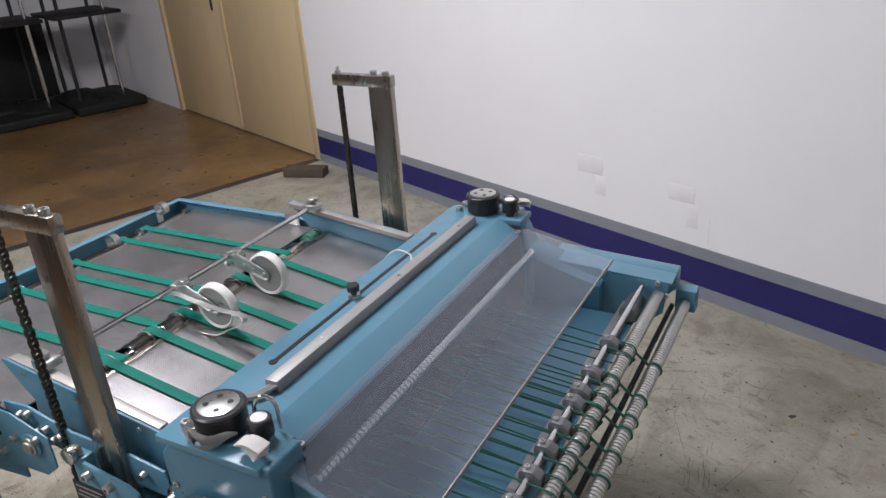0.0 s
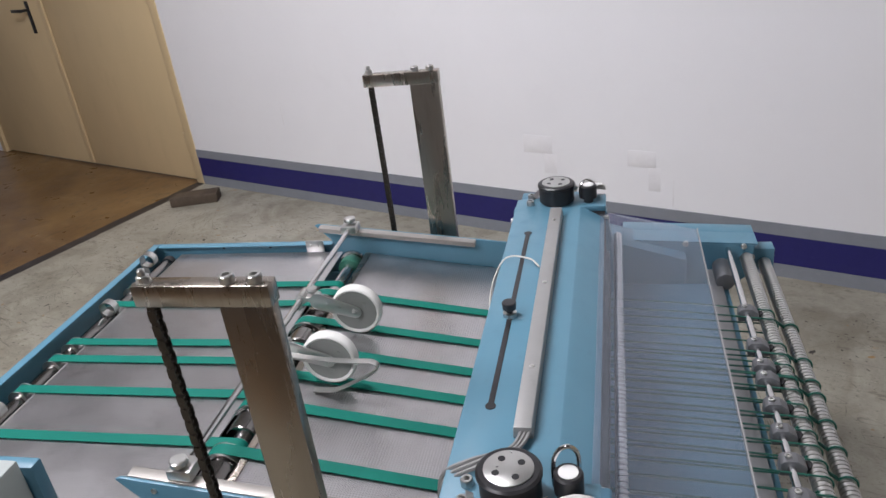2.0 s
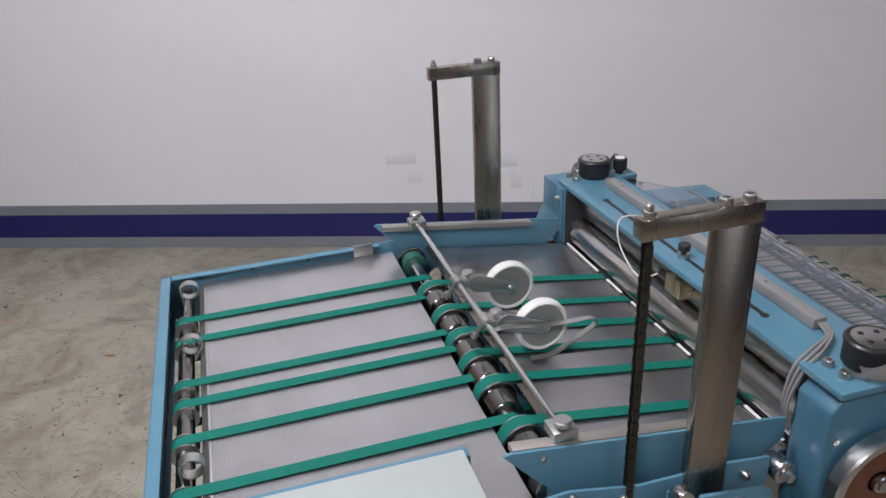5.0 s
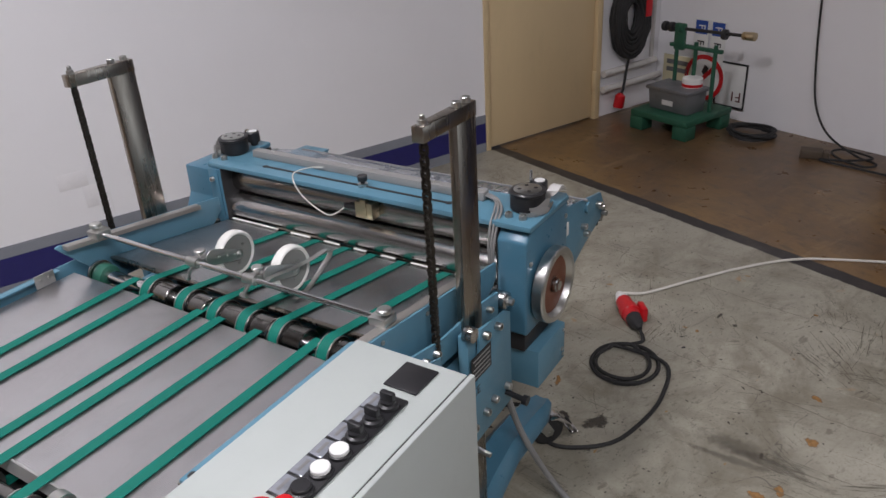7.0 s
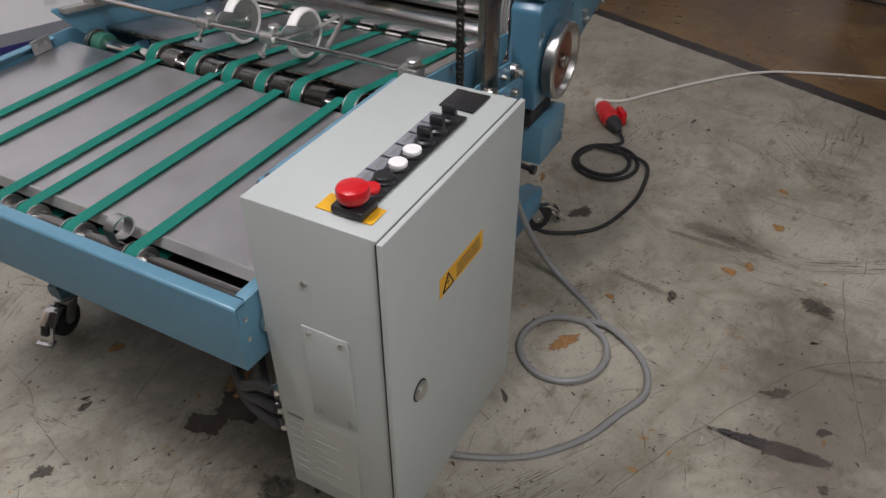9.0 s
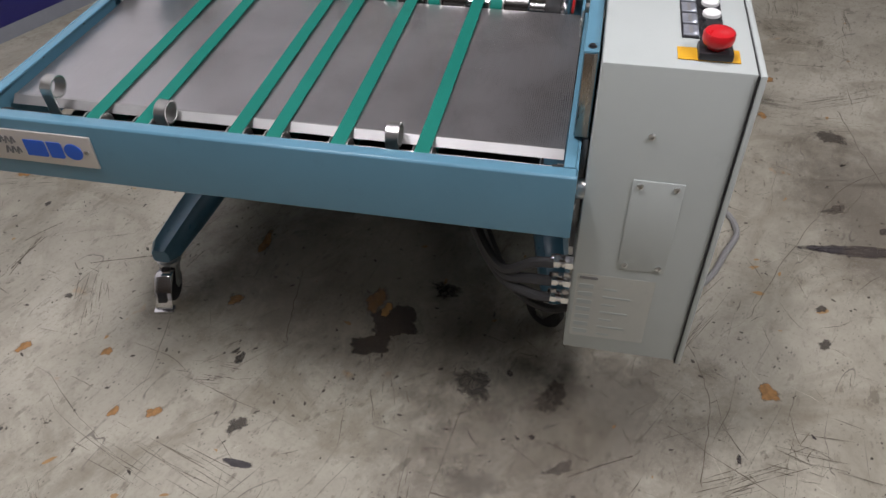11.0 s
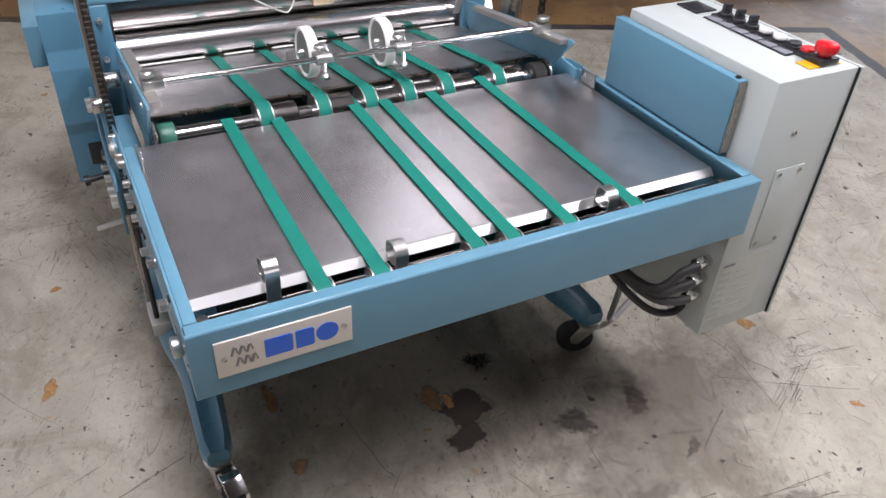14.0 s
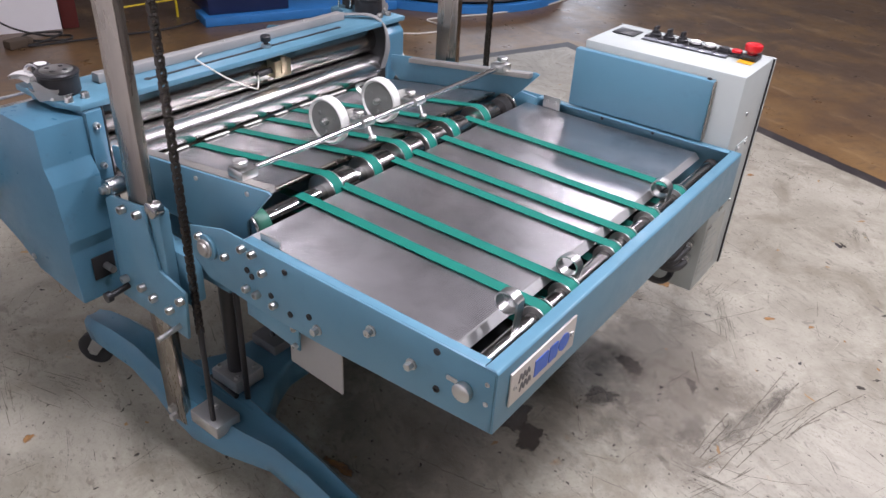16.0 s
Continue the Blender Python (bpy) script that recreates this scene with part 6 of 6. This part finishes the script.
for k, (x, y, dx, dy) in enumerate(((0.03, -0.70, -0.075, 0.13), (0.0, -0.61, 0.03, 0.09), (0.30, 0.95, 0.14, -0.02), (0.437, 0.944, -0.16, -0.005), (0.36, 0.75, 0.08, -0.22), (0.50, 0.92, -0.09, 0.06))):
    crack(((x, y), (x + dx * 0.5, y + dy * 0.5 + 0.004), (x + dx, y + dy)), 0.0022, 60 + k, DEEP)

# ---- cables on the floor ----
def cable(name, pts, r, mat, label, steps=8, category="cable"):
    path = glide(pts, steps)
    ob = part(name, tube(path, r, 8), mat)
    return tagged(ob, label, category)


r = 0.0065
loop = lambda cx, cy, rad, a0, a1, n, z: [(cx + rad * math.cos(math.radians(a0 + (a1 - a0) * k / n)), cy + rad * 0.95 * math.sin(math.radians(a0 + (a1 - a0) * k / n)), z + 0.002 * math.sin(k)) for k in range(n + 1)]
pts = [(1.02, -0.47, 0.43), (1.06, -0.50, 0.25), (1.10, -0.56, 0.09), (1.085, -0.66, 0.012), (1.0, -0.78, r)]
pts += loop(0.845, -0.735, 0.118, -20, -720, 30, 0.010)
pts += [(0.965, -0.82, 0.020), (0.90, -0.93, r), (0.80, -0.968, r), (0.70, -0.93, r), (0.60, -0.885, r), (0.50, -0.80, r), (0.44, -0.70, r), (0.40, -0.62, 0.03), (0.37, -0.60, 0.15), (0.36, -0.60, 0.30)]
cable("grey_cable", pts, 0.0084, GREY_CABLE, "grey sheathed cable in a loop on the floor")
r = 0.006
pts = [(1.975, -0.525, 0.030), (1.93, -0.55, 0.02)]
pts += loop(1.79, -0.535, 0.118, 10, -710, 32, 0.008)
pts += loop(1.78, -0.53, 0.095, -20, -330, 14, 0.016)
pts += [(1.84, -0.66, 0.014), (1.68, -0.70, r), (1.52, -0.685, r), (1.38, -0.63, r), (1.30, -0.50, r), (1.35, -0.40, r), (1.42, -0.36, r), (1.40, -0.28, r), (1.25, -0.25, 0.05), (1.12, -0.30, 0.25), (1.08, -0.36, 0.46)]
cable("power_cable", pts, 0.0068, RUBBER, "black power cable coiled on the floor")
plug = thing("power_plug", (2.08, -0.45, 0.0), "red and white five-pin power connector on the floor", "plug")
a, b = Vector((2.19, -0.365, 0.032)), Vector((1.97, -0.53, 0.032))
d = (b - a).normalized()
part("white_cap", lathe(a, b, [(0, 0.010), (0.012, 0.016), (0.045, 0.026), (0.060, 0.027)], 22), WHITE, plug)
part("socket", lathe(a + d * 0.060, b, [(0, 0.028), (0.01, 0.031), (0.055, 0.031), (0.060, 0.036), (0.095, 0.036), (0.10, 0.032), (0.125, 0.030)], 24), RED, plug)
part("plug_body", lathe(a + d * 0.185, b, [(0, 0.029), (0.035, 0.026), (0.06, 0.014), (0.075, 0.009)], 22), DARK, plug)
side = Vector((d.y, -d.x, 0))
m = Matrix.Translation(a + d * 0.15 - side * 0.045) @ Matrix.Rotation(math.atan2(d.y, d.x), 4, "Z")
part("lid", box(-0.032, 0.032, -0.012, 0.012, -0.026, 0.030, 0.006, turn=m), RED, plug)
r = 0.0058
pts = [(2.188, -0.367, 0.03), (2.23, -0.375, 0.015), (2.28, -0.441, r), (2.40, -0.53, r), (2.526, -0.622, r), (2.65, -0.72, r), (2.761, -0.822, r), (2.84, -0.92, r), (2.885, -1.01, r), (2.981, -1.284, r), (3.076, -1.666, r), (3.05, -2.1, r), (2.85, -2.55, r), (2.713, -2.718, r), (2.66, -2.88, r), (2.78, -2.98, r), (2.90, -3.02, r), (2.80, -3.25, r), (2.703, -3.443, r), (2.58, -3.80, r), (2.525, -4.183, r), (2.57, -4.6, r), (2.702, -4.931, r), (3.2, -5.8, r)]
cable("extension_cable", pts, r, WHITE_CABLE, "long white extension cable across the floor", 6)
ORANGE = material("orange_tape", (0.55, 0.12, 0.03), 0.5, vary=0.1)
knot = glide([(3.06 + 0.05 * math.cos(a) , -1.63 + 0.035 * math.sin(a), 0.012 + 0.006 * math.sin(2 * a)) for a in [k * 0.9 for k in range(9)]], 4)
tagged(part("cord_knot", tube(knot, 0.005, 6), ORANGE), "small orange cord knotted round the white cable", "cord")
r = 0.008
w = lambda u, v, z=0.008: tuple(room(u, v, z))
cable("wall_cable", [w(6.64, 1.11, 1.75), w(6.64, 1.115, 1.2), w(6.64, 1.12, 0.8), w(6.635, 1.15, 0.45), w(6.60, 1.21, 0.22), w(6.56, 1.33, 0.08), w(6.53, 1.52), w(6.48, 1.66), w(6.40, 1.64), w(6.42, 1.50), w(6.50, 1.40), w(6.55, 1.45, 0.02), w(6.52, 1.62, 0.02), w(6.42, 1.52), w(6.34, 1.42), w(6.35, 1.6), w(6.38, 1.9), w(6.45, 2.3), w(6.9, 2.9), w(7.6, 3.2)], 0.006, RUBBER, "black cable hanging down the wall to the floor")
coil = []
for k in range(48):
    a = k * 0.62
    q = 0.135 + 0.012 * math.sin(k * 1.7)
    coil.append(w(6.45 + q * 0.85 * math.cos(a), 0.92 + q * math.sin(a), 0.010 + 0.0008 * k))
cable("cable_coil", coil, 0.0075, RUBBER, "coil of black cable on the brown floor", 4)
block = thing("cable_coupler", room(6.36, 1.36), "dusty brown coupler block at a cable end", "connector")
turn = Matrix.Translation(room(6.36, 1.36, 0)) @ Matrix.Rotation(radians(WALL_TURN - 62), 4, "Z")
part("coupler_body", box(-0.06, 0.055, -0.035, 0.035, 0.0, 0.050, 0.006, turn=turn), WOOD, block)
part("coupler_end", box(0.056, 0.09, -0.030, 0.030, 0.002, 0.045, 0.006, turn=turn), WOOD, block)

# wooden block by the wall
turn = Matrix.Translation(room(0.20, 0.24, 0)) @ Matrix.Rotation(radians(WALL_TURN + 36), 4, "Z")
tagged(part("wooden_block", box(-0.14, 0.14, -0.05, 0.05, 0.0, 0.058, 0.004, turn=turn), WOOD), "short dirty wooden block on the floor", "wood")

# ---- shelving by the double door ----
SHELF_BLACK = material("black_shelf", (0.008, 0.008, 0.008), 0.7, vary=0.3, soil=0.2)
def rack_unit(v0, v1, cloth):
    rack = thing("shelf_rack", room(-3.4, (v0 + v1) / 2), "black shelf rack with chrome posts and dark goods", "shelf", "shelf racks")
    def put(name, mesh, mat, label=""):
        mesh.transform(ROOM)
        return part(name, mesh, mat, rack, label)
    put("base", box(-3.80, -2.97, -v1, -v0, 0.0, 0.085, 0.02, 3), SHELF_BLACK)
    put("shelf", box(-3.85, -3.08, -v1 + 0.02, -v0 - 0.02, 0.845, 0.875, 0.006), SHELF_BLACK)
    put("shelf", box(-3.85, -3.08, -v1 + 0.02, -v0 - 0.02, 1.60, 1.63, 0.006), SHELF_BLACK)
    for u, v, m in ((-3.28, v0 + 0.12, CHROME), (-3.28, v1 - 0.12, DARK), (-3.75, v0 + 0.12, DARK), (-3.75, v1 - 0.12, DARK)):
        put("post", rod((u, -v, 0.085), (u, -v, 2.0), 0.017, 14), m)
    for k, (u, v, a, b, h) in enumerate(((-3.35, v0 + 0.25, 0.26, 0.15, 0.05), (-3.55, v0 + 0.45, 0.22, 0.17, 0.07))):
        own = bmesh.new()
        bmesh.ops.create_icosphere(own, subdivisions=3, radius=1)
        for p in own.verts:
            p.co *= 1 + 0.12 * math.sin(5 * p.co.x + k) * math.cos(4 * p.co.y)
            p.co.z = max(p.co.z, 0.0)
        own.transform(Matrix.Translation((u, -v, 0.085)) @ Matrix.Diagonal((a, b, h, 1)))
        put("folded_cloth", own, SHELF_BLACK, "black folded cloth")
    if cloth:
        put("back_cloth", box(-3.84, -3.80, -v1, -v0 + 0.12, 0.09, 0.844, 0.01), SHELF_BLACK, "dark cloth hung behind the shelf")
rack_unit(0.10, 0.74, False)
rack_unit(0.78, 1.50, True)

# ---- corner with the platform scale ----
GREEN = material("green_machine_paint", (0.018, 0.095, 0.055), 0.5, vary=0.15, soil=0.3)
REDPAINT = material("dark_red_steel_paint", (0.110, 0.021, 0.018), 0.5, vary=0.12, coarse=5, soil=0.2)
YELLOW_PAINT = material("yellow_steel_paint", (0.62, 0.48, 0.02), 0.45, vary=0.1)
post = room_box("steel_post", REDPAINT, 6.655, 6.75, 1.645, 1.742, 0.0, 3.7, 0.006, label="dark red painted steel post of the passage", category="post")
for z in (0.25, 0.75, 1.4):
    ob = part("rivet", screw((6.655, -1.70, z), (-1, 0, 0), 0.008, 0.004), WHITE)
    ob.matrix_world = ROOM
    ob.parent = post
    ob.matrix_parent_inverse = post.matrix_basis.inverted()


def room_part(name, bm, mat, parent=None, label=""):
    bm.transform(ROOM)
    return part(name, bm, mat, parent, label)


def scale_part(name, bm, mat, parent):
    """A part of the scale, which stands a little out from the corner."""
    bm.transform(Matrix.Translation((-0.26, -0.235, 0)))
    return room_part(name, bm, mat, parent)


scale = thing("platform_scale", room(6.29, 0.515), "old green platform scale with a tubular column", "scale")
scale_part("deck", box(6.33, 6.78, -0.49, -0.06, 0.085, 0.125, 0.008), GREEN, scale)
for u in (6.38, 6.72):
    for v in (0.11, 0.44):
        scale_part("foot", box(u - 0.05, u + 0.05, -v - 0.05, -v + 0.05, 0.0, 0.085, 0.006), GREEN, scale)
for v in (0.17, 0.31, 0.45):
    scale_part("column", rod((6.600, -v, 0.125), (6.600, -v, 0.53), 0.013, 14), GREEN, scale)
scale_part("crossbar", rod((6.600, -0.05, 0.595), (6.600, -0.66, 0.610), 0.010, 12), DARK, scale)
scale_part("crossbar", box(6.585, 6.612, -0.50, -0.12, 0.485, 0.508, 0.006), GREEN, scale)
scale_part("sliding_weight", rod((6.600, -0.62, 0.609), (6.600, -0.70, 0.612), 0.024, 18, bevel=0.005), BRASS, scale)
for v in (0.07, 0.12, 0.20, 0.50):
    scale_part("beam_weight", rod((6.600, -v - 0.014, 0.600), (6.600, -v + 0.014, 0.600), 0.030, 18, bevel=0.005), GREEN if v == 0.20 else DARK, scale)
scale_part("scale_head", box(6.585, 6.615, -0.225, -0.15, 0.47, 0.63, 0.008), GREEN, scale)
crate = thing("storage_crate", room(6.25, 0.52, 0.127), "grey plastic storage crate with lid on the scale", "crate")
room_part("crate_body", prism([(6.17, 0.127), (6.33, 0.127), (6.35, 0.25), (6.15, 0.25)], "y", -0.65, -0.36, 0.006), CASTING, crate)
room_part("crate_lid", box(6.14, 6.36, -0.665, -0.345, 0.2505, 0.275, 0.006), CASTING, crate)
room_part("crate_label", box(6.151, 6.156, -0.55, -0.47, 0.17, 0.20), PAPER, crate)
can = thing("paint_can", room(6.29, 0.58, 0.2755), "white paint can with a red band", "can")
room_part("can_body", lathe((6.29, -0.58, 0.2755), (6.29, -0.58, 1), [(0, 0.062), (0.05, 0.062), (0.055, 0.058)], 26), WHITE, can)
room_part("can_band", lathe((6.29, -0.58, 0.280), (6.29, -0.58, 1), [(0, 0.0632), (0.018, 0.0632)], 26), RED, can)


def sign(label, v0, v1, z0, z1, mat, lean=0.03, rim=None, u=6.645):
    ob = thing("sign", room(u, (v0 + v1) / 2, z0), label, "sign", "leaning signs")
    bm = box(u - 0.012, u - 0.008, -v1, -v0, z0, z1, 0.001)
    room_part("sign_board", bm, mat, ob)
    if rim:
        for a, b, c, d in ((v0, v1, z0, z0 + 0.012), (v0, v1, z1 - 0.012, z1), (v0, v0 + 0.012, z0 + 0.0125, z1 - 0.0125), (v1 - 0.012, v1, z0 + 0.0125, z1 - 0.0125)):
            room_part("sign_rim", box(u - 0.016, u - 0.0125, -b, -a, c, d, 0.001), rim, ob)
    return ob


def sign_text(ob, body, size, u, v, z, roll, mat):
    data = bpy.data.curves.new("sign_text", "FONT")
    data.body, data.size, data.extrude, data.align_x, data.align_y = body, size, 0.0008, "CENTER", "CENTER"
    data.materials.append(mat)
    t = new("sign_lettering", data)
    t.parent, t.matrix_parent_inverse = ob, Matrix.Translation(-ob.location)
    face = Matrix(((0, 0, -1, 0), (-1, 0, 0, 0), (0, 1, 0, 0), (0, 0, 0, 1)))
    t.matrix_basis = ROOM @ Matrix.Translation((u, -v, z)) @ face @ Matrix.Rotation(radians(roll), 4, "Z")


SIGN_BLUE = material("sign_blue", (0.03, 0.09, 0.38), 0.45, vary=0.05)
CREAM = material("cream_sign", (0.66, 0.60, 0.40), 0.5, vary=0.05)
for v, u in ((0.355, 6.655), (0.485, 6.65)):
    ob = sign("narrow white and blue parking sign leaning on the wall", v - 0.055, v + 0.055, 0.25, 0.605, WHITE, u=u)
    room_part("blue_field", box(u - 0.0140, u - 0.0125, -v - 0.045, -v + 0.045, 0.510, 0.595), SIGN_BLUE, ob)
    sign_text(ob, "P", 0.075, u - 0.0155, v, 0.5525, -90, WHITE)
    sign_text(ob, "F", 0.075, u - 0.0140, v, 0.455, -90, BLACK)
ob = sign("cream coloured sign with faded lines", 0.09, 0.315, 0.11, 0.350, CREAM, u=6.635)
for k in range(2):
    room_part("printed_line", box(6.6205, 6.6225, -0.29, -0.12, 0.29 - 0.05 * k, 0.32 - 0.05 * k), PRINT, ob)
ob = sign("white framed sign leaning askew on the wall", 0.500, 0.725, 0.075, 0.365, WHITE, rim=BLACK, u=6.655)
sign_text(ob, "F1", 0.09, 6.6405, 0.655, 0.155, 180, REDPAINT)
ob = thing("round_sign", room(6.62, 0.42, 0.09), "round prohibition sign with a red ring and bar", "sign", "leaning signs")
room_part("sign_board", rod((6.625, -0.42, 0.240), (6.629, -0.42, 0.240), 0.150, 40), WHITE, ob)
ring = [(6.622, -0.42 + 0.134 * math.cos(k * math.pi / 24), 0.240 + 0.134 * math.sin(k * math.pi / 24)) for k in range(48)]
room_part("ring", tube(ring, 0, closed=True, flat=(0.003, 0.028)), RED, ob)
room_part("bar", prism([(-0.522, 0.323), (-0.502, 0.343), (-0.318, 0.157), (-0.338, 0.137)], "x", 6.621, 6.624), RED, ob)
room_part("pictogram", prism([(-0.45, 0.305), (-0.42, 0.325), (-0.40, 0.275), (-0.43, 0.245)], "x", 6.6225, 6.6245), BLACK, ob)

reel = thing("cable_reel", room(6.28, 0.06, 0.35), "thick bundle of black cable hung on the wall", "cable reel")
for k in range(34):
    q = 0.245 - 0.0135 * (k % 12)
    rng = random.Random(k)
    pts = [(6.30 + q * 0.66 * math.cos(a * math.pi / 12 + k) + rng.uniform(-0.008, 0.008), -0.035 - 0.012 * (k % 5), 0.63 + q * 1.05 * math.sin(a * math.pi / 12 + k)) for a in range(24)]
    room_part("cable_turn", tube(pts, 0.010, 8, closed=True), RUBBER, reel)
pts = glide([(6.30, -0.06, 0.38), (6.28, -0.06, 0.28), (6.25, -0.07, 0.18), (6.23, -0.07, 0.14)], 5)
room_part("cable_tail", tube(pts, 0.009, 8), RUBBER, reel)
room_part("red_plug", lathe((6.23, -0.07, 0.15), (6.20, -0.07, 0.02), [(0, 0.014), (0.02, 0.034), (0.09, 0.036), (0.10, 0.030)], 20), RED, reel)
room_part("red_tag", box(6.40, 6.46, -0.10, -0.06, 0.62, 0.78, 0.01), RED, reel)
PIPE = material("white_pipe_paint", (0.62, 0.60, 0.57), 0.5, vary=0.1, soil=0.3)
pipes = thing("wall_pipes", room(6.35, 0.04), "white painted heating pipes along the wall", "pipe")
room_part("pipe", rod((6.09, -0.035, 0.295), (6.60, -0.035, 0.305), 0.022, 14), PIPE, pipes)
room_part("pipe", rod((6.09, -0.035, 0.190), (6.655, -0.035, 0.195), 0.022, 14), PIPE, pipes)
room_part("pipe", rod((6.56, -0.03, 0.33), (6.56, -0.03, 3.6), 0.014, 12), PIPE, pipes)

stand = thing("yellow_clamp", room(6.62, 2.0), "yellow steel bar clamp lying on the dark floor", "clamp")
room_part("spindle", rod((6.60, -2.01, 0.0), (6.635, -1.985, 0.105), 0.0055, 12), YELLOW_PAINT, stand)
room_part("bar", rod((6.60, -1.95, 0.112), (6.70, -2.38, 0.118), 0.0065, 12), YELLOW_PAINT, stand)
room_part("jaw", box(6.59, 6.615, -1.975, -1.950, 0.100, 0.130, 0.004), YELLOW_PAINT, stand)
room_part("foot", rod((6.70, -2.36, 0.0), (6.70, -2.36, 0.11), 0.009, 12), YELLOW_PAINT, stand)
hinge = thing("door_hinge", room(7.12, 1.66, 0.27), "white steel door hinge on the reveal of the passage", "hinge")
room_part("hinge_plate", box(7.10, 7.16, -1.645, -1.6405, 0.24, 0.36, 0.001), WHITE, hinge)
room_part("hinge_pin", rod((7.13, -1.652, 0.20), (7.13, -1.652, 0.38), 0.012, 12), WHITE, hinge)

WRAP_BLUE = material("bright_blue_paint", (0.03, 0.20, 0.52), 0.45, vary=0.1, soil=0.35)
NAVY = material("navy_sheet_paint", (0.012, 0.022, 0.075), 0.45, vary=0.1)
DISC = material("turntable_steel", (0.22, 0.19, 0.17), 0.4, 0.5, vary=0.15, soil=0.3)
wrapper = thing("pallet_wrapper", room(6.9, 4.2), "blue pallet wrapping machine with a round steel turntable", "machine")
room_part("turntable", lathe((7.0, -4.65, 0.072), (7.0, -4.65, 1), [(0, 0.95), (0.010, 0.97), (0.060, 0.97), (0.064, 0.955)], 72), DISC, wrapper)
room_part("turntable_ring", lathe((7.0, -4.65, 0.0), (7.0, -4.65, 1), [(0, 0.995), (0.052, 0.995), (0.055, 0.985)], 72), WRAP_BLUE, wrapper)
room_part("shadow_gap", rod((7.0, -4.65, 0.0555), (7.0, -4.65, 0.0715), 0.93, 60), DARK, wrapper)
room_part("base_plate", prism([(6.38, -2.46), (6.62, -2.46), (6.75, -3.85), (6.37, -3.85)], "z", 0.0, 0.058, 0.004), WRAP_BLUE, wrapper)
room_part("mast", box(6.44, 6.85, -3.05, -2.50, 0.0585, 2.2, 0.008), NAVY, wrapper)
far_crate = thing("grey_crate", room(8.1, 3.3), "light grey plastic crate on the dark floor", "crate")
room_part("crate_body", prism([(8.0, 0.0), (8.4, 0.0), (8.45, 0.25), (7.95, 0.25)], "y", -3.2, -2.7, 0.01), CHANNEL, far_crate)
